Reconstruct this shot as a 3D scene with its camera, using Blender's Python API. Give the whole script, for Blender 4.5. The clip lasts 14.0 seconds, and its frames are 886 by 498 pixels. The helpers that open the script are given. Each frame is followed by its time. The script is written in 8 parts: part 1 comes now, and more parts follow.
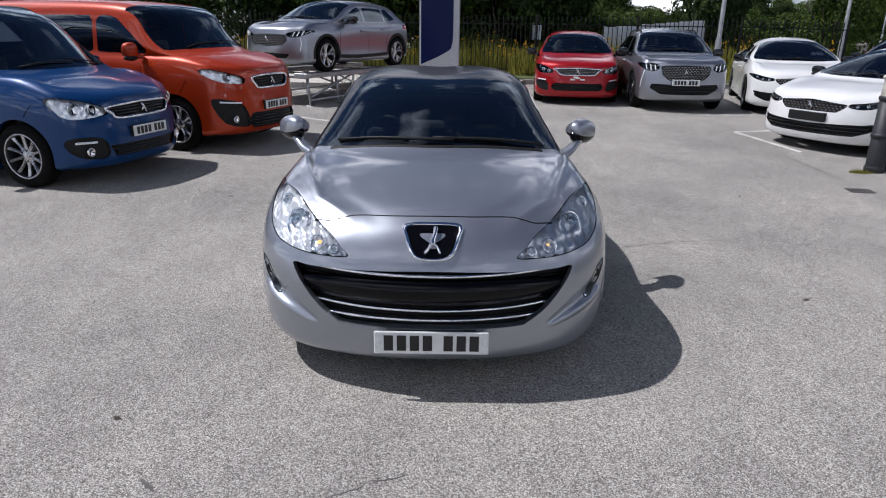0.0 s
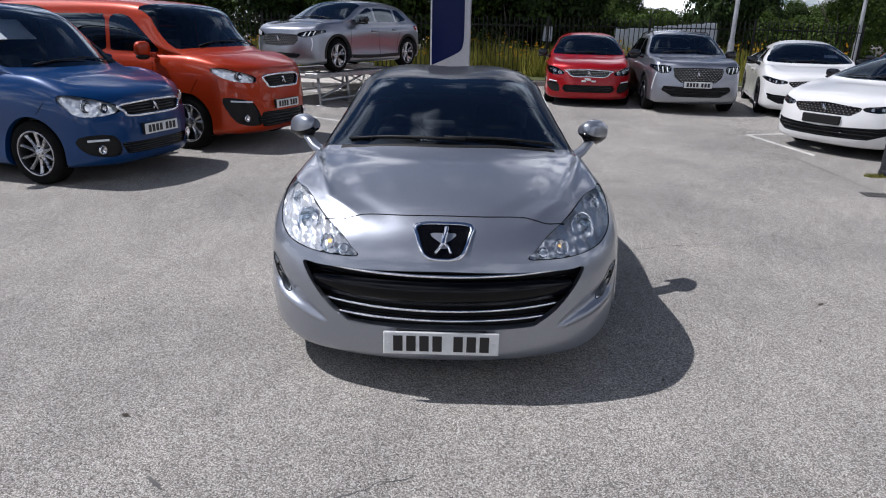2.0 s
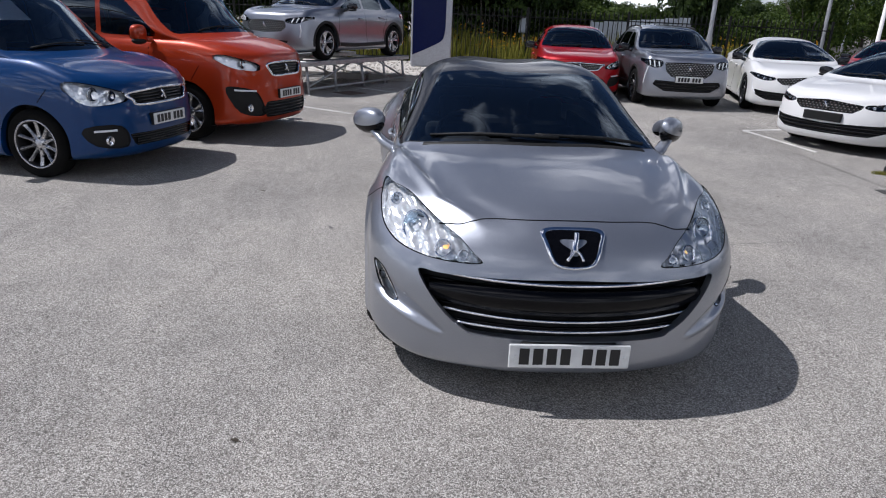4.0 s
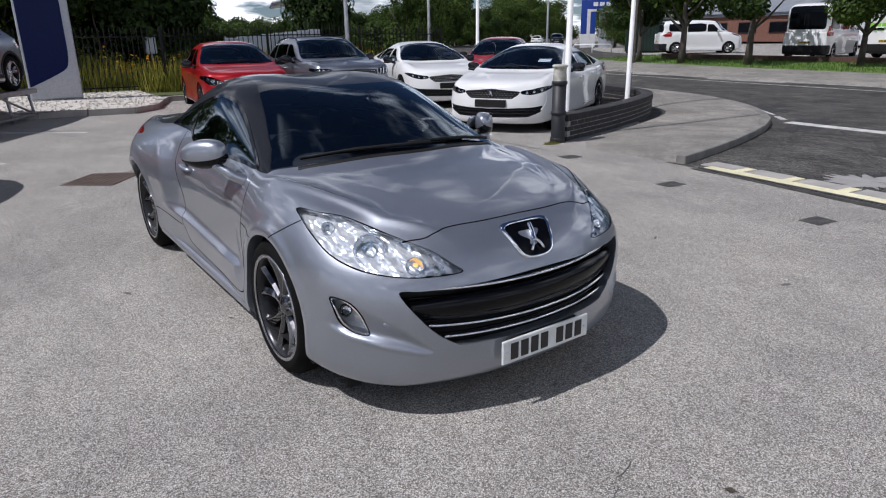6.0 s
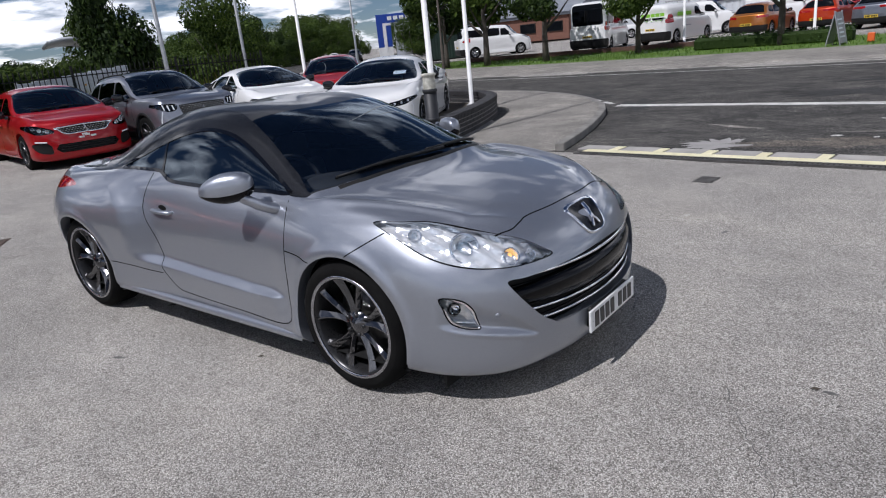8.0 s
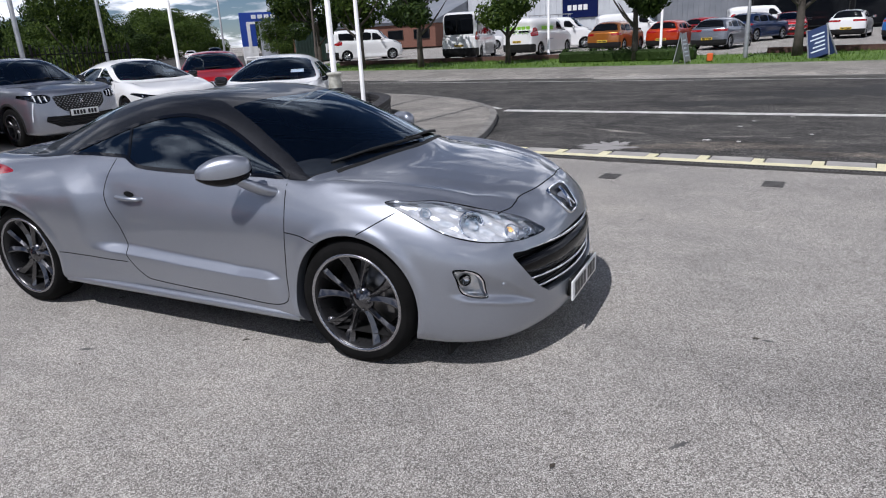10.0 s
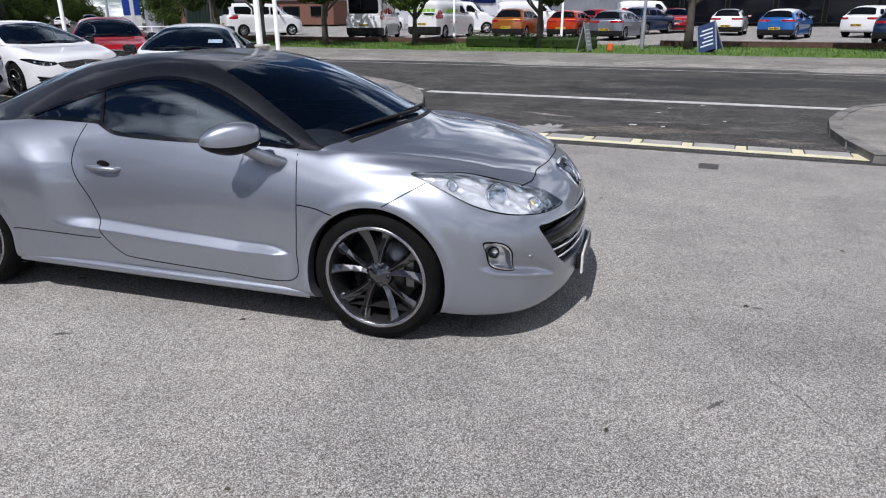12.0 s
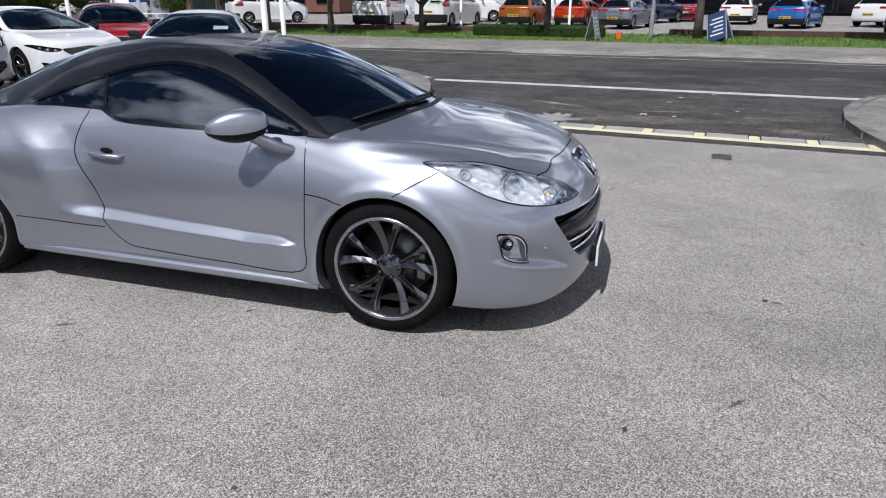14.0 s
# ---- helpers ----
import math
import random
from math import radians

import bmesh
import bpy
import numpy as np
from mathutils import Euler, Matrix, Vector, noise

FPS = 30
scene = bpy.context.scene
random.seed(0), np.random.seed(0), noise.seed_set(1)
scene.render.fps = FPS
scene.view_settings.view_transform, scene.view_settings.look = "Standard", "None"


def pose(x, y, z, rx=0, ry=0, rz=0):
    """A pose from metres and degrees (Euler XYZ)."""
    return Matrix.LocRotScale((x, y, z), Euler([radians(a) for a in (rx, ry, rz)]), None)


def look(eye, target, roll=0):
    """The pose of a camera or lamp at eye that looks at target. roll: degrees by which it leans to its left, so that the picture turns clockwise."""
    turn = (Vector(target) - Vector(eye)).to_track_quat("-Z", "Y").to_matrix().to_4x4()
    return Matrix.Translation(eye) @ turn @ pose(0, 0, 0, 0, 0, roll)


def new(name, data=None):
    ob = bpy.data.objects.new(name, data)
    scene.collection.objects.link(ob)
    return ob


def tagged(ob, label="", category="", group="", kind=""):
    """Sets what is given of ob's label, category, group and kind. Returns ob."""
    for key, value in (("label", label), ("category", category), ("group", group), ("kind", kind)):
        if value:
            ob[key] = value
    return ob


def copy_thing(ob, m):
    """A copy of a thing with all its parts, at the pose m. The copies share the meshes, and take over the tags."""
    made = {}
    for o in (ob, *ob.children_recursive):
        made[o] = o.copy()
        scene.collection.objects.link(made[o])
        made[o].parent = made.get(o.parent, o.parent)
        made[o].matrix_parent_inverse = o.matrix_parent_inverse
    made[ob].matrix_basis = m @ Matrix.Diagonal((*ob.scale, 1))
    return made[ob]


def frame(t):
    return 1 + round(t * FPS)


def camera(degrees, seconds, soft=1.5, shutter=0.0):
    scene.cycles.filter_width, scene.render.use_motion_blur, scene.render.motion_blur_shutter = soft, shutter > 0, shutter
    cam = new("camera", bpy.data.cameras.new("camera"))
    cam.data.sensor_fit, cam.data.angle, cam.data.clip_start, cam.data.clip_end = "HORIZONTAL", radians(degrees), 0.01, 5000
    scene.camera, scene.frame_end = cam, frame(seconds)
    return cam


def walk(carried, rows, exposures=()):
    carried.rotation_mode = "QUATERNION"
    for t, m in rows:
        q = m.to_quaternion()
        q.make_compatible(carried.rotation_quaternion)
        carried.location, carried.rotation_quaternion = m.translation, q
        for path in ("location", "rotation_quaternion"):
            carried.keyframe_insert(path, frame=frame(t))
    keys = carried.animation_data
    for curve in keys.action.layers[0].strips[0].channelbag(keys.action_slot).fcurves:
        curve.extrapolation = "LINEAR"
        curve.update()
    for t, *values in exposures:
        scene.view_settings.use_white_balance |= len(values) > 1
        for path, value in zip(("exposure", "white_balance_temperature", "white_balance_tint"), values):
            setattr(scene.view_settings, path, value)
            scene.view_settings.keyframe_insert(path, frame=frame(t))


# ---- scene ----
cam = camera(68.1, 14.0, soft=1.1)
PATH = [
    (0, (0.047, -3.619, 1.645), (0.047, -1.727, 0.996), 0.8),
    (0.5, (0.048, -3.619, 1.631), (0.04, -1.725, 0.989), 1.0),
    (1, (0.047, -3.618, 1.629), (0.025, -1.724, 0.988), 1.0),
    (1.5, (0.051, -3.613, 1.627), (0.026, -1.72, 0.981), 1.2),
    (2, (0.037, -3.599, 1.632), (0.011, -1.706, 0.986), 1.1),
    (2.2, (0.037, -3.601, 1.632), (0.007, -1.708, 0.986), 1.1),
    (4.3, (-0.899, -3.314, 1.611), (-0.703, -1.44, 0.942), 3.2),
    (4.5, (-1.032, -3.268, 1.586), (-0.739, -1.403, 0.926), 4.2),
    (5, (-1.367, -3.213, 1.615), (-0.744, -1.421, 0.984), 5.1),
    (5.5, (-1.613, -3.021, 1.601), (-0.798, -1.306, 0.971), 2.5),
    (6, (-1.912, -2.866, 1.573), (-0.817, -1.311, 0.955), -0.9),
    (6.5, (-2.189, -2.752, 1.61), (-0.985, -1.285, 0.978), -1.7),
    (7, (-2.447, -2.657, 1.609), (-1.102, -1.299, 1.019), -1.7),
    (7.2, (-2.541, -2.558, 1.593), (-1.14, -1.26, 1.0), -3.3),
    (9.3, (-3.237, -1.848, 1.605), (-1.657, -0.781, 1.001), -4.5),
    (9.5, (-3.298, -1.82, 1.605), (-1.686, -0.803, 0.999), -4.0),
    (10, (-3.443, -1.783, 1.6), (-1.741, -0.934, 0.982), -3.1),
    (10.5, (-3.589, -1.557, 1.592), (-1.807, -0.916, 0.952), -1.3),
    (11, (-3.638, -1.311, 1.56), (-1.835, -0.738, 0.909), -0.5),
    (11.5, (-3.648, -1.227, 1.556), (-1.842, -0.675, 0.898), -0.3),
    (12, (-3.655, -1.184, 1.555), (-1.852, -0.64, 0.881), -0.2),
    (12.5, (-3.658, -1.171, 1.556), (-1.859, -0.626, 0.872), -0.1),
    (13, (-3.682, -1.174, 1.551), (-1.888, -0.626, 0.857), -0.0),
    (13.5, (-3.668, -1.153, 1.537), (-1.878, -0.601, 0.836), -0.0),
    (14, (-3.581, -1.124, 1.534), (-1.793, -0.57, 0.83), -0.0),
]
walk(cam, [(t, look(eye, target, roll)) for t, eye, target, roll in PATH],
     exposures=[(0.0, -0.06, 6150, 14), (2.2, -0.06, 6150, 14), (5.0, -0.14, 6150, 14), (7.0, -0.24, 6150, 14), (9.5, -0.18, 6150, 14), (11.0, -0.08, 6150, 14), (14.0, -0.04, 6150, 14)])
# ---- daylight: sky with drifting cloud, one sun ----
SUN_TO = Vector((-0.66, 0.14, 1.0)).normalized()
world = bpy.data.worlds.new("daylight")
scene.world = world
world.use_nodes = True
wn, wl = world.node_tree.nodes, world.node_tree.links
wn.clear()
w_out = wn.new("ShaderNodeOutputWorld")
w_bg = wn.new("ShaderNodeBackground")
w_sky = wn.new("ShaderNodeTexSky")
w_sky.sky_type, w_sky.sun_disc = "NISHITA", False
w_sky.sun_elevation = math.asin(SUN_TO.z)
w_sky.sun_rotation = math.atan2(SUN_TO.x, SUN_TO.y)
w_sky.altitude, w_sky.air_density, w_sky.dust_density, w_sky.ozone_density = 60, 0.75, 0.0, 5.0
w_tc = wn.new("ShaderNodeTexCoord")
w_sep = wn.new("ShaderNodeSeparateXYZ")
w_add, w_dx, w_dy, w_comb = wn.new("ShaderNodeMath"), wn.new("ShaderNodeMath"), wn.new("ShaderNodeMath"), wn.new("ShaderNodeCombineXYZ")
w_abs = wn.new("ShaderNodeMath")
w_abs.operation, w_add.operation, w_dx.operation, w_dy.operation = "ABSOLUTE", "ADD", "DIVIDE", "DIVIDE"
w_add.inputs[1].default_value = 0.16
wl.new(w_tc.outputs["Generated"], w_sep.inputs["Vector"])
wl.new(w_sep.outputs["Z"], w_abs.inputs[0])
wl.new(w_abs.outputs["Value"], w_add.inputs[0])
for w_d, w_axis in ((w_dx, "X"), (w_dy, "Y")):
    wl.new(w_sep.outputs[w_axis], w_d.inputs[0])
    wl.new(w_add.outputs["Value"], w_d.inputs[1])
    wl.new(w_d.outputs["Value"], w_comb.inputs[w_axis])
w_comb.inputs["Z"].default_value = 13.7
w_noise = wn.new("ShaderNodeTexNoise")
w_noise.inputs["Scale"].default_value, w_noise.inputs["Detail"].default_value = 1.6, 9.0
w_noise.inputs["Roughness"].default_value = 0.58
w_ramp = wn.new("ShaderNodeValToRGB")
w_ramp.color_ramp.elements[0].position, w_ramp.color_ramp.elements[1].position = 0.52, 0.66
w_noise2 = wn.new("ShaderNodeTexNoise")
w_noise2.inputs["Scale"].default_value, w_noise2.inputs["Detail"].default_value = 1.7, 6.0
w_shade = wn.new("ShaderNodeValToRGB")
w_shade.color_ramp.elements[0].color, w_shade.color_ramp.elements[1].color = (14, 14.5, 15.5, 1), (48, 48.3, 49, 1)
w_shade.color_ramp.elements[0].position, w_shade.color_ramp.elements[1].position = 0.38, 0.66
w_mix = wn.new("ShaderNodeMix")
w_mix.data_type = "RGBA"
wl.new(w_comb.outputs["Vector"], w_noise.inputs["Vector"])
wl.new(w_comb.outputs["Vector"], w_noise2.inputs["Vector"])
w_low = wn.new("ShaderNodeMath")
w_low.operation = "MULTIPLY_ADD"
w_low.inputs[1].default_value, w_low.inputs[2].default_value = -0.16, 0.10
w_sum = wn.new("ShaderNodeMath")
wl.new(w_abs.outputs["Value"], w_low.inputs[0])
wl.new(w_low.outputs["Value"], w_sum.inputs[0])
wl.new(w_noise.outputs["Fac"], w_sum.inputs[1])
wl.new(w_sum.outputs["Value"], w_ramp.inputs["Fac"])
wl.new(w_noise2.outputs["Fac"], w_shade.inputs["Fac"])
wl.new(w_ramp.outputs["Color"], w_mix.inputs["Factor"])
wl.new(w_sky.outputs["Color"], w_mix.inputs["A"])
wl.new(w_shade.outputs["Color"], w_mix.inputs["B"])
wl.new(w_mix.outputs["Result"], w_bg.inputs["Color"])
w_bg.inputs["Strength"].default_value = 0.052
wl.new(w_bg.outputs["Background"], w_out.inputs["Surface"])

sun_data = bpy.data.lights.new("sun", "SUN")
sun_data.energy, sun_data.angle, sun_data.color = 4.4, radians(0.53), (1.0, 0.975, 0.95)
sun = new("sun", sun_data)
sun.matrix_world = look(SUN_TO * 60, (0, 0, 0))
scene.view_settings.exposure = 0.0

# ---- materials ----
def mat_base(name):
    m = bpy.data.materials.new(name)
    m.use_nodes = True
    return m, m.node_tree.nodes, m.node_tree.links, m.node_tree.nodes["Principled BSDF"]


def noise_node(n, l, scale, detail=4.0, rough=0.55, object_space=True, stretch=(1, 1, 1)):
    tc, mp, no = n.new("ShaderNodeTexCoord"), n.new("ShaderNodeMapping"), n.new("ShaderNodeTexNoise")
    mp.inputs["Scale"].default_value = stretch
    no.inputs["Scale"].default_value, no.inputs["Detail"].default_value, no.inputs["Roughness"].default_value = scale, detail, rough
    l.new(tc.outputs["Object"], mp.inputs["Vector"])
    l.new(mp.outputs["Vector"], no.inputs["Vector"])
    return no


def ramp_node(n, l, source, stops):
    r = n.new("ShaderNodeValToRGB")
    e = r.color_ramp.elements
    while len(e) < len(stops):
        e.new(0.5)
    for el, (p, c) in zip(e, stops):
        el.position, el.color = p, (*c, 1)
    l.new(source, r.inputs["Fac"])
    return r


def mixed(n, l, mode, fac, a, b):
    x = n.new("ShaderNodeMix")
    x.data_type, x.blend_type = "RGBA", mode
    for key, v in (("Factor", fac), ("A", a), ("B", b)):
        if isinstance(v, bpy.types.NodeSocket):
            l.new(v, x.inputs[key])
        elif key == "Factor":
            x.inputs[key].default_value = v
        else:
            x.inputs[key].default_value = (*v, 1)
    return x.outputs["Result"]


def surface(name, low, high, scale=6.0, fine=60.0, rough=0.6, metal=0.0, bump=0.1, coat=0.0, spec=0.5, rough_var=0.12, depth=0.004):
    """A two-scale mottled material between two colours, with fine relief."""
    m, n, l, b = mat_base(name)
    big, small = noise_node(n, l, scale), noise_node(n, l, fine, 5.0, 0.65)
    c1 = ramp_node(n, l, big.outputs["Fac"], [(0.3, low), (0.7, high)])
    c2 = ramp_node(n, l, small.outputs["Fac"], [(0.3, (0.78, 0.78, 0.78)), (0.7, (1.12, 1.12, 1.12))])
    l.new(mixed(n, l, "MULTIPLY", 0.55, c1.outputs["Color"], c2.outputs["Color"]), b.inputs["Base Color"])
    mr = n.new("ShaderNodeMapRange")
    mr.inputs["To Min"].default_value, mr.inputs["To Max"].default_value = rough - rough_var, min(1.0, rough + rough_var)
    l.new(small.outputs["Fac"], mr.inputs["Value"])
    l.new(mr.outputs["Result"], b.inputs["Roughness"])
    b.inputs["Metallic"].default_value, b.inputs["Coat Weight"].default_value = metal, coat
    b.inputs["Specular IOR Level"].default_value = spec
    if bump:
        bp = n.new("ShaderNodeBump")
        bp.inputs["Strength"].default_value, bp.inputs["Distance"].default_value = bump, depth
        l.new(small.outputs["Fac"], bp.inputs["Height"])
        l.new(bp.outputs["Normal"], b.inputs["Normal"])
    return m


def paint(name, colour, metal=0.0, rough=0.35, flake=0.0, coat=1.0, dust=0.04, spec=0.3, coat_ior=1.5, grain=900, orange_peel=0.0):
    """Car paint: a base with fine flake under a clear coat, and a faint film of dust."""
    m, n, l, b = mat_base(name)
    fl = n.new("ShaderNodeTexVoronoi")
    fl.inputs["Scale"].default_value = grain
    tc = n.new("ShaderNodeTexCoord")
    l.new(tc.outputs["Object"], fl.inputs["Vector"])
    dark, light = tuple(c * (1 - flake) for c in colour), tuple(min(1, c * (1 + flake)) for c in colour)
    sep = n.new("ShaderNodeSeparateColor")
    l.new(fl.outputs["Color"], sep.inputs["Color"])
    c = ramp_node(n, l, sep.outputs["Red"], [(0.0, dark), (1.0, light)])
    du = noise_node(n, l, 3.0, 6.0, 0.6)
    dr = ramp_node(n, l, du.outputs["Fac"], [(0.45, (0, 0, 0)), (0.8, (dust, dust, dust))])
    l.new(mixed(n, l, "MIX", dr.outputs["Color"], c.outputs["Color"], (0.42, 0.4, 0.36)), b.inputs["Base Color"])
    b.inputs["Metallic"].default_value, b.inputs["Roughness"].default_value = metal, rough
    b.inputs["Coat Weight"].default_value, b.inputs["Coat Roughness"].default_value, b.inputs["Coat IOR"].default_value = coat, 0.02, coat_ior
    b.inputs["Specular IOR Level"].default_value = spec
    if orange_peel:
        bp = n.new("ShaderNodeBump")
        bp.inputs["Strength"].default_value, bp.inputs["Distance"].default_value = orange_peel, 0.002
        l.new(fl.outputs["Distance"], bp.inputs["Height"])
        l.new(bp.outputs["Normal"], b.inputs["Normal"])
    return m


def glazing(name, tint, gloss=1.0, rough=0.0, ior=1.75):
    """Thin clear or tinted pane: a see-through body with a Fresnel gloss."""
    m = bpy.data.materials.new(name)
    m.use_nodes = True
    n, l = m.node_tree.nodes, m.node_tree.links
    n.clear()
    out, mx = n.new("ShaderNodeOutputMaterial"), n.new("ShaderNodeMixShader")
    tr, gl, fr = n.new("ShaderNodeBsdfTransparent"), n.new("ShaderNodeBsdfGlossy"), n.new("ShaderNodeFresnel")
    tr.inputs["Color"].default_value = (*tint, 1)
    gl.inputs["Roughness"].default_value = rough
    gl.inputs["Color"].default_value = (gloss * .78, gloss * .90, gloss, 1)
    fr.inputs["IOR"].default_value = ior
    l.new(fr.outputs["Fac"], mx.inputs["Fac"])
    l.new(tr.outputs["BSDF"], mx.inputs[1])
    l.new(gl.outputs["BSDF"], mx.inputs[2])
    l.new(mx.outputs["Shader"], out.inputs["Surface"])
    return m


def glow(name, colour, strength):
    m, n, l, b = mat_base(name)
    b.inputs["Base Color"].default_value = (*colour, 1)
    b.inputs["Emission Color"].default_value, b.inputs["Emission Strength"].default_value = (*colour, 1), strength
    return m


def plain(name, colour, rough=0.5, metal=0.0, coat=0.0, spec=0.5):
    m, n, l, b = mat_base(name)
    no = noise_node(n, l, 25.0, 5.0)
    lo, hi = tuple(c * 0.88 for c in colour), tuple(min(1.0, c * 1.08) for c in colour)
    c = ramp_node(n, l, no.outputs["Fac"], [(0.3, lo), (0.7, hi)])
    l.new(c.outputs["Color"], b.inputs["Base Color"])
    b.inputs["Roughness"].default_value, b.inputs["Metallic"].default_value, b.inputs["Coat Weight"].default_value = rough, metal, coat
    b.inputs["Specular IOR Level"].default_value = spec
    return m


def asphalt(name, base, chip_lo, chip_hi, scale=150.0, stain=0.35, mott=0.0):
    """Chipped stone in bitumen: voronoi chips, worn pale patches and darker stains, with relief."""
    m, n, l, b = mat_base(name)
    tc = n.new("ShaderNodeTexCoord")
    vo = n.new("ShaderNodeTexVoronoi")
    vo.inputs["Scale"].default_value = scale
    l.new(tc.outputs["Object"], vo.inputs["Vector"])
    sep = n.new("ShaderNodeSeparateColor")
    l.new(vo.outputs["Color"], sep.inputs["Color"])
    chips = ramp_node(n, l, sep.outputs["Red"], [(0.0, chip_lo), (0.55, base), (1.0, chip_hi)])
    edge = ramp_node(n, l, vo.outputs["Distance"], [(0.35, (1.08, 1.08, 1.08)), (0.75, (0.5, 0.49, 0.47))])
    c = mixed(n, l, "MULTIPLY", 0.75, chips.outputs["Color"], edge.outputs["Color"])
    mid = noise_node(n, l, 22.0, 6.0, 0.7)
    mr = ramp_node(n, l, mid.outputs["Fac"], [(0.35, (0.78, 0.77, 0.76)), (0.65, (1.14, 1.14, 1.13))])
    c = mixed(n, l, "MULTIPLY", 0.28, c, mr.outputs["Color"])
    big = noise_node(n, l, 0.55, 5.0, 0.6)
    br = ramp_node(n, l, big.outputs["Fac"], [(0.35, (1 - stain,) * 3), (0.55, (1.0, 0.995, 0.98)), (0.75, (1.1, 1.08, 1.04))])
    c = mixed(n, l, "MULTIPLY", 0.75, c, br.outputs["Color"])
    if mott:
        for sc, amp in ((1.7, mott), (6.0, mott * .7)):
            mo = noise_node(n, l, sc, 9.0, 0.72, stretch=(1.0, .55, 1.0))
            mq = ramp_node(n, l, mo.outputs["Fac"], [(0.38, (1 - amp,) * 3), (0.50, (1.0, 1.0, 1.0)), (0.62, (1 + amp * 1.3, 1 + amp * 1.25, 1 + amp * 1.15))])
            c = mixed(n, l, "MULTIPLY", 1.0, c, mq.outputs["Color"])
    l.new(c, b.inputs["Base Color"])
    b.inputs["Roughness"].default_value = 0.85
    b.inputs["Specular IOR Level"].default_value = 0.2
    bp = n.new("ShaderNodeBump")
    bp.inputs["Strength"].default_value, bp.inputs["Distance"].default_value = 0.55, 0.004
    l.new(vo.outputs["Distance"], bp.inputs["Height"])
    bp.invert = True
    l.new(bp.outputs["Normal"], b.inputs["Normal"])
    return m


def foliage(name, low, high, scale=0.5):
    """Leaves: colour by clump and by place, slightly translucent."""
    m, n, l, b = mat_base(name)
    geo = n.new("ShaderNodeNewGeometry")
    no = noise_node(n, l, scale, 4.0)
    c1 = ramp_node(n, l, geo.outputs["Random Per Island"], [(0.0, low), (1.0, high)])
    c2 = ramp_node(n, l, no.outputs["Fac"], [(0.3, (0.6, 0.65, 0.6)), (0.7, (1.25, 1.2, 1.05))])
    l.new(mixed(n, l, "MULTIPLY", 0.9, c1.outputs["Color"], c2.outputs["Color"]), b.inputs["Base Color"])
    b.inputs["Roughness"].default_value, b.inputs["Specular IOR Level"].default_value = 0.6, 0.2
    tr, mx = n.new("ShaderNodeBsdfTranslucent"), n.new("ShaderNodeMixShader")
    l.new(b.inputs["Base Color"].links[0].from_socket, tr.inputs["Color"])
    mx.inputs["Fac"].default_value = 0.22
    l.new(b.outputs["BSDF"], mx.inputs[1])
    l.new(tr.outputs["BSDF"], mx.inputs[2])
    l.new(mx.outputs["Shader"], n["Material Output"].inputs["Surface"])
    return m


M = {}
M["silver"] = paint("silver_paint", (0.318, 0.338, 0.380), 0.78, 0.38, 0.22, coat_ior=1.55)
M["arch_grey"] = paint("speckled_grey_arch", (0.010, 0.011, 0.014), 0.3, 0.42, 0.9, 0.35, 0.0, 0.12, 1.4, 300, 0.3)
M["coupe_roof"] = paint("dusty_black_roof", (0.014, 0.015, 0.017), 0.0, 0.38, 0.3, 0.45, 0.10, 0.3)
M["black_roof"] = paint("black_roof_paint", (0.004, 0.005, 0.008), 0.0, 0.5, 0.5, 1.0, 0.0, 0.08)
M["blue_paint"] = paint("blue_paint", (0.001, 0.036, 0.135), 0.15, 0.36, 0.25, 0.6, 0.008, 0.2)
M["orange_paint"] = paint("orange_paint", (0.40, 0.034, 0.004), 0.2, 0.36, 0.2, 0.7, 0.01, 0.2)
M["red_paint"] = paint("red_paint", (0.33, 0.004, 0.008), 0.25, 0.36, 0.2, 0.7, 0.01, 0.2)
M["grey_paint"] = paint("grey_metal_paint", (0.31, 0.325, 0.365), 0.9, 0.36, 0.2)
M["white_paint"] = paint("white_paint", (0.75, 0.75, 0.74), 0.0, 0.4, 0.02, 1.0, 0.02)
M["copper_paint"] = paint("copper_paint", (0.38, 0.13, 0.02), 0.5, 0.36, 0.2)
M["bright_blue"] = paint("bright_blue_paint", (0.02, 0.13, 0.42), 0.4, 0.35, 0.2)
M["navy_paint"] = paint("navy_paint", (0.012, 0.03, 0.09), 0.5, 0.35, 0.2)
M["black_trim"] = surface("black_trim", (0.012, 0.012, 0.012), (0.018, 0.018, 0.018), 5, 300, 0.55, bump=0.08, depth=0.001, spec=0.22)
M["gloss_black"] = plain("gloss_black", (0.004, 0.004, 0.005), 0.06, 0.0, 0.0)
M["beam"] = plain("satin_black", (0.003, 0.003, 0.004), 0.16, spec=0.22)
M["gap"] = plain("shut_gap", (0.004, 0.004, 0.004), 0.9, spec=0.05)
M["rubber"] = surface("tyre_rubber", (0.006, 0.006, 0.006), (0.010, 0.010, 0.0098), 8, 220, 0.85, spec=0.06, bump=0.15, depth=0.002)
M["chrome"] = plain("chrome", (0.86, 0.86, 0.88), 0.06, 1.0)
M["alloy"] = surface("anthracite_alloy", (0.085, 0.085, 0.092), (0.12, 0.12, 0.128), 6, 120, 0.15, metal=0.95, bump=0.0, coat=0.8, rough_var=0.05)
M["alloy_bright"] = surface("silver_alloy", (0.50, 0.50, 0.51), (0.6, 0.6, 0.61), 6, 120, 0.28, metal=0.9, bump=0.0)
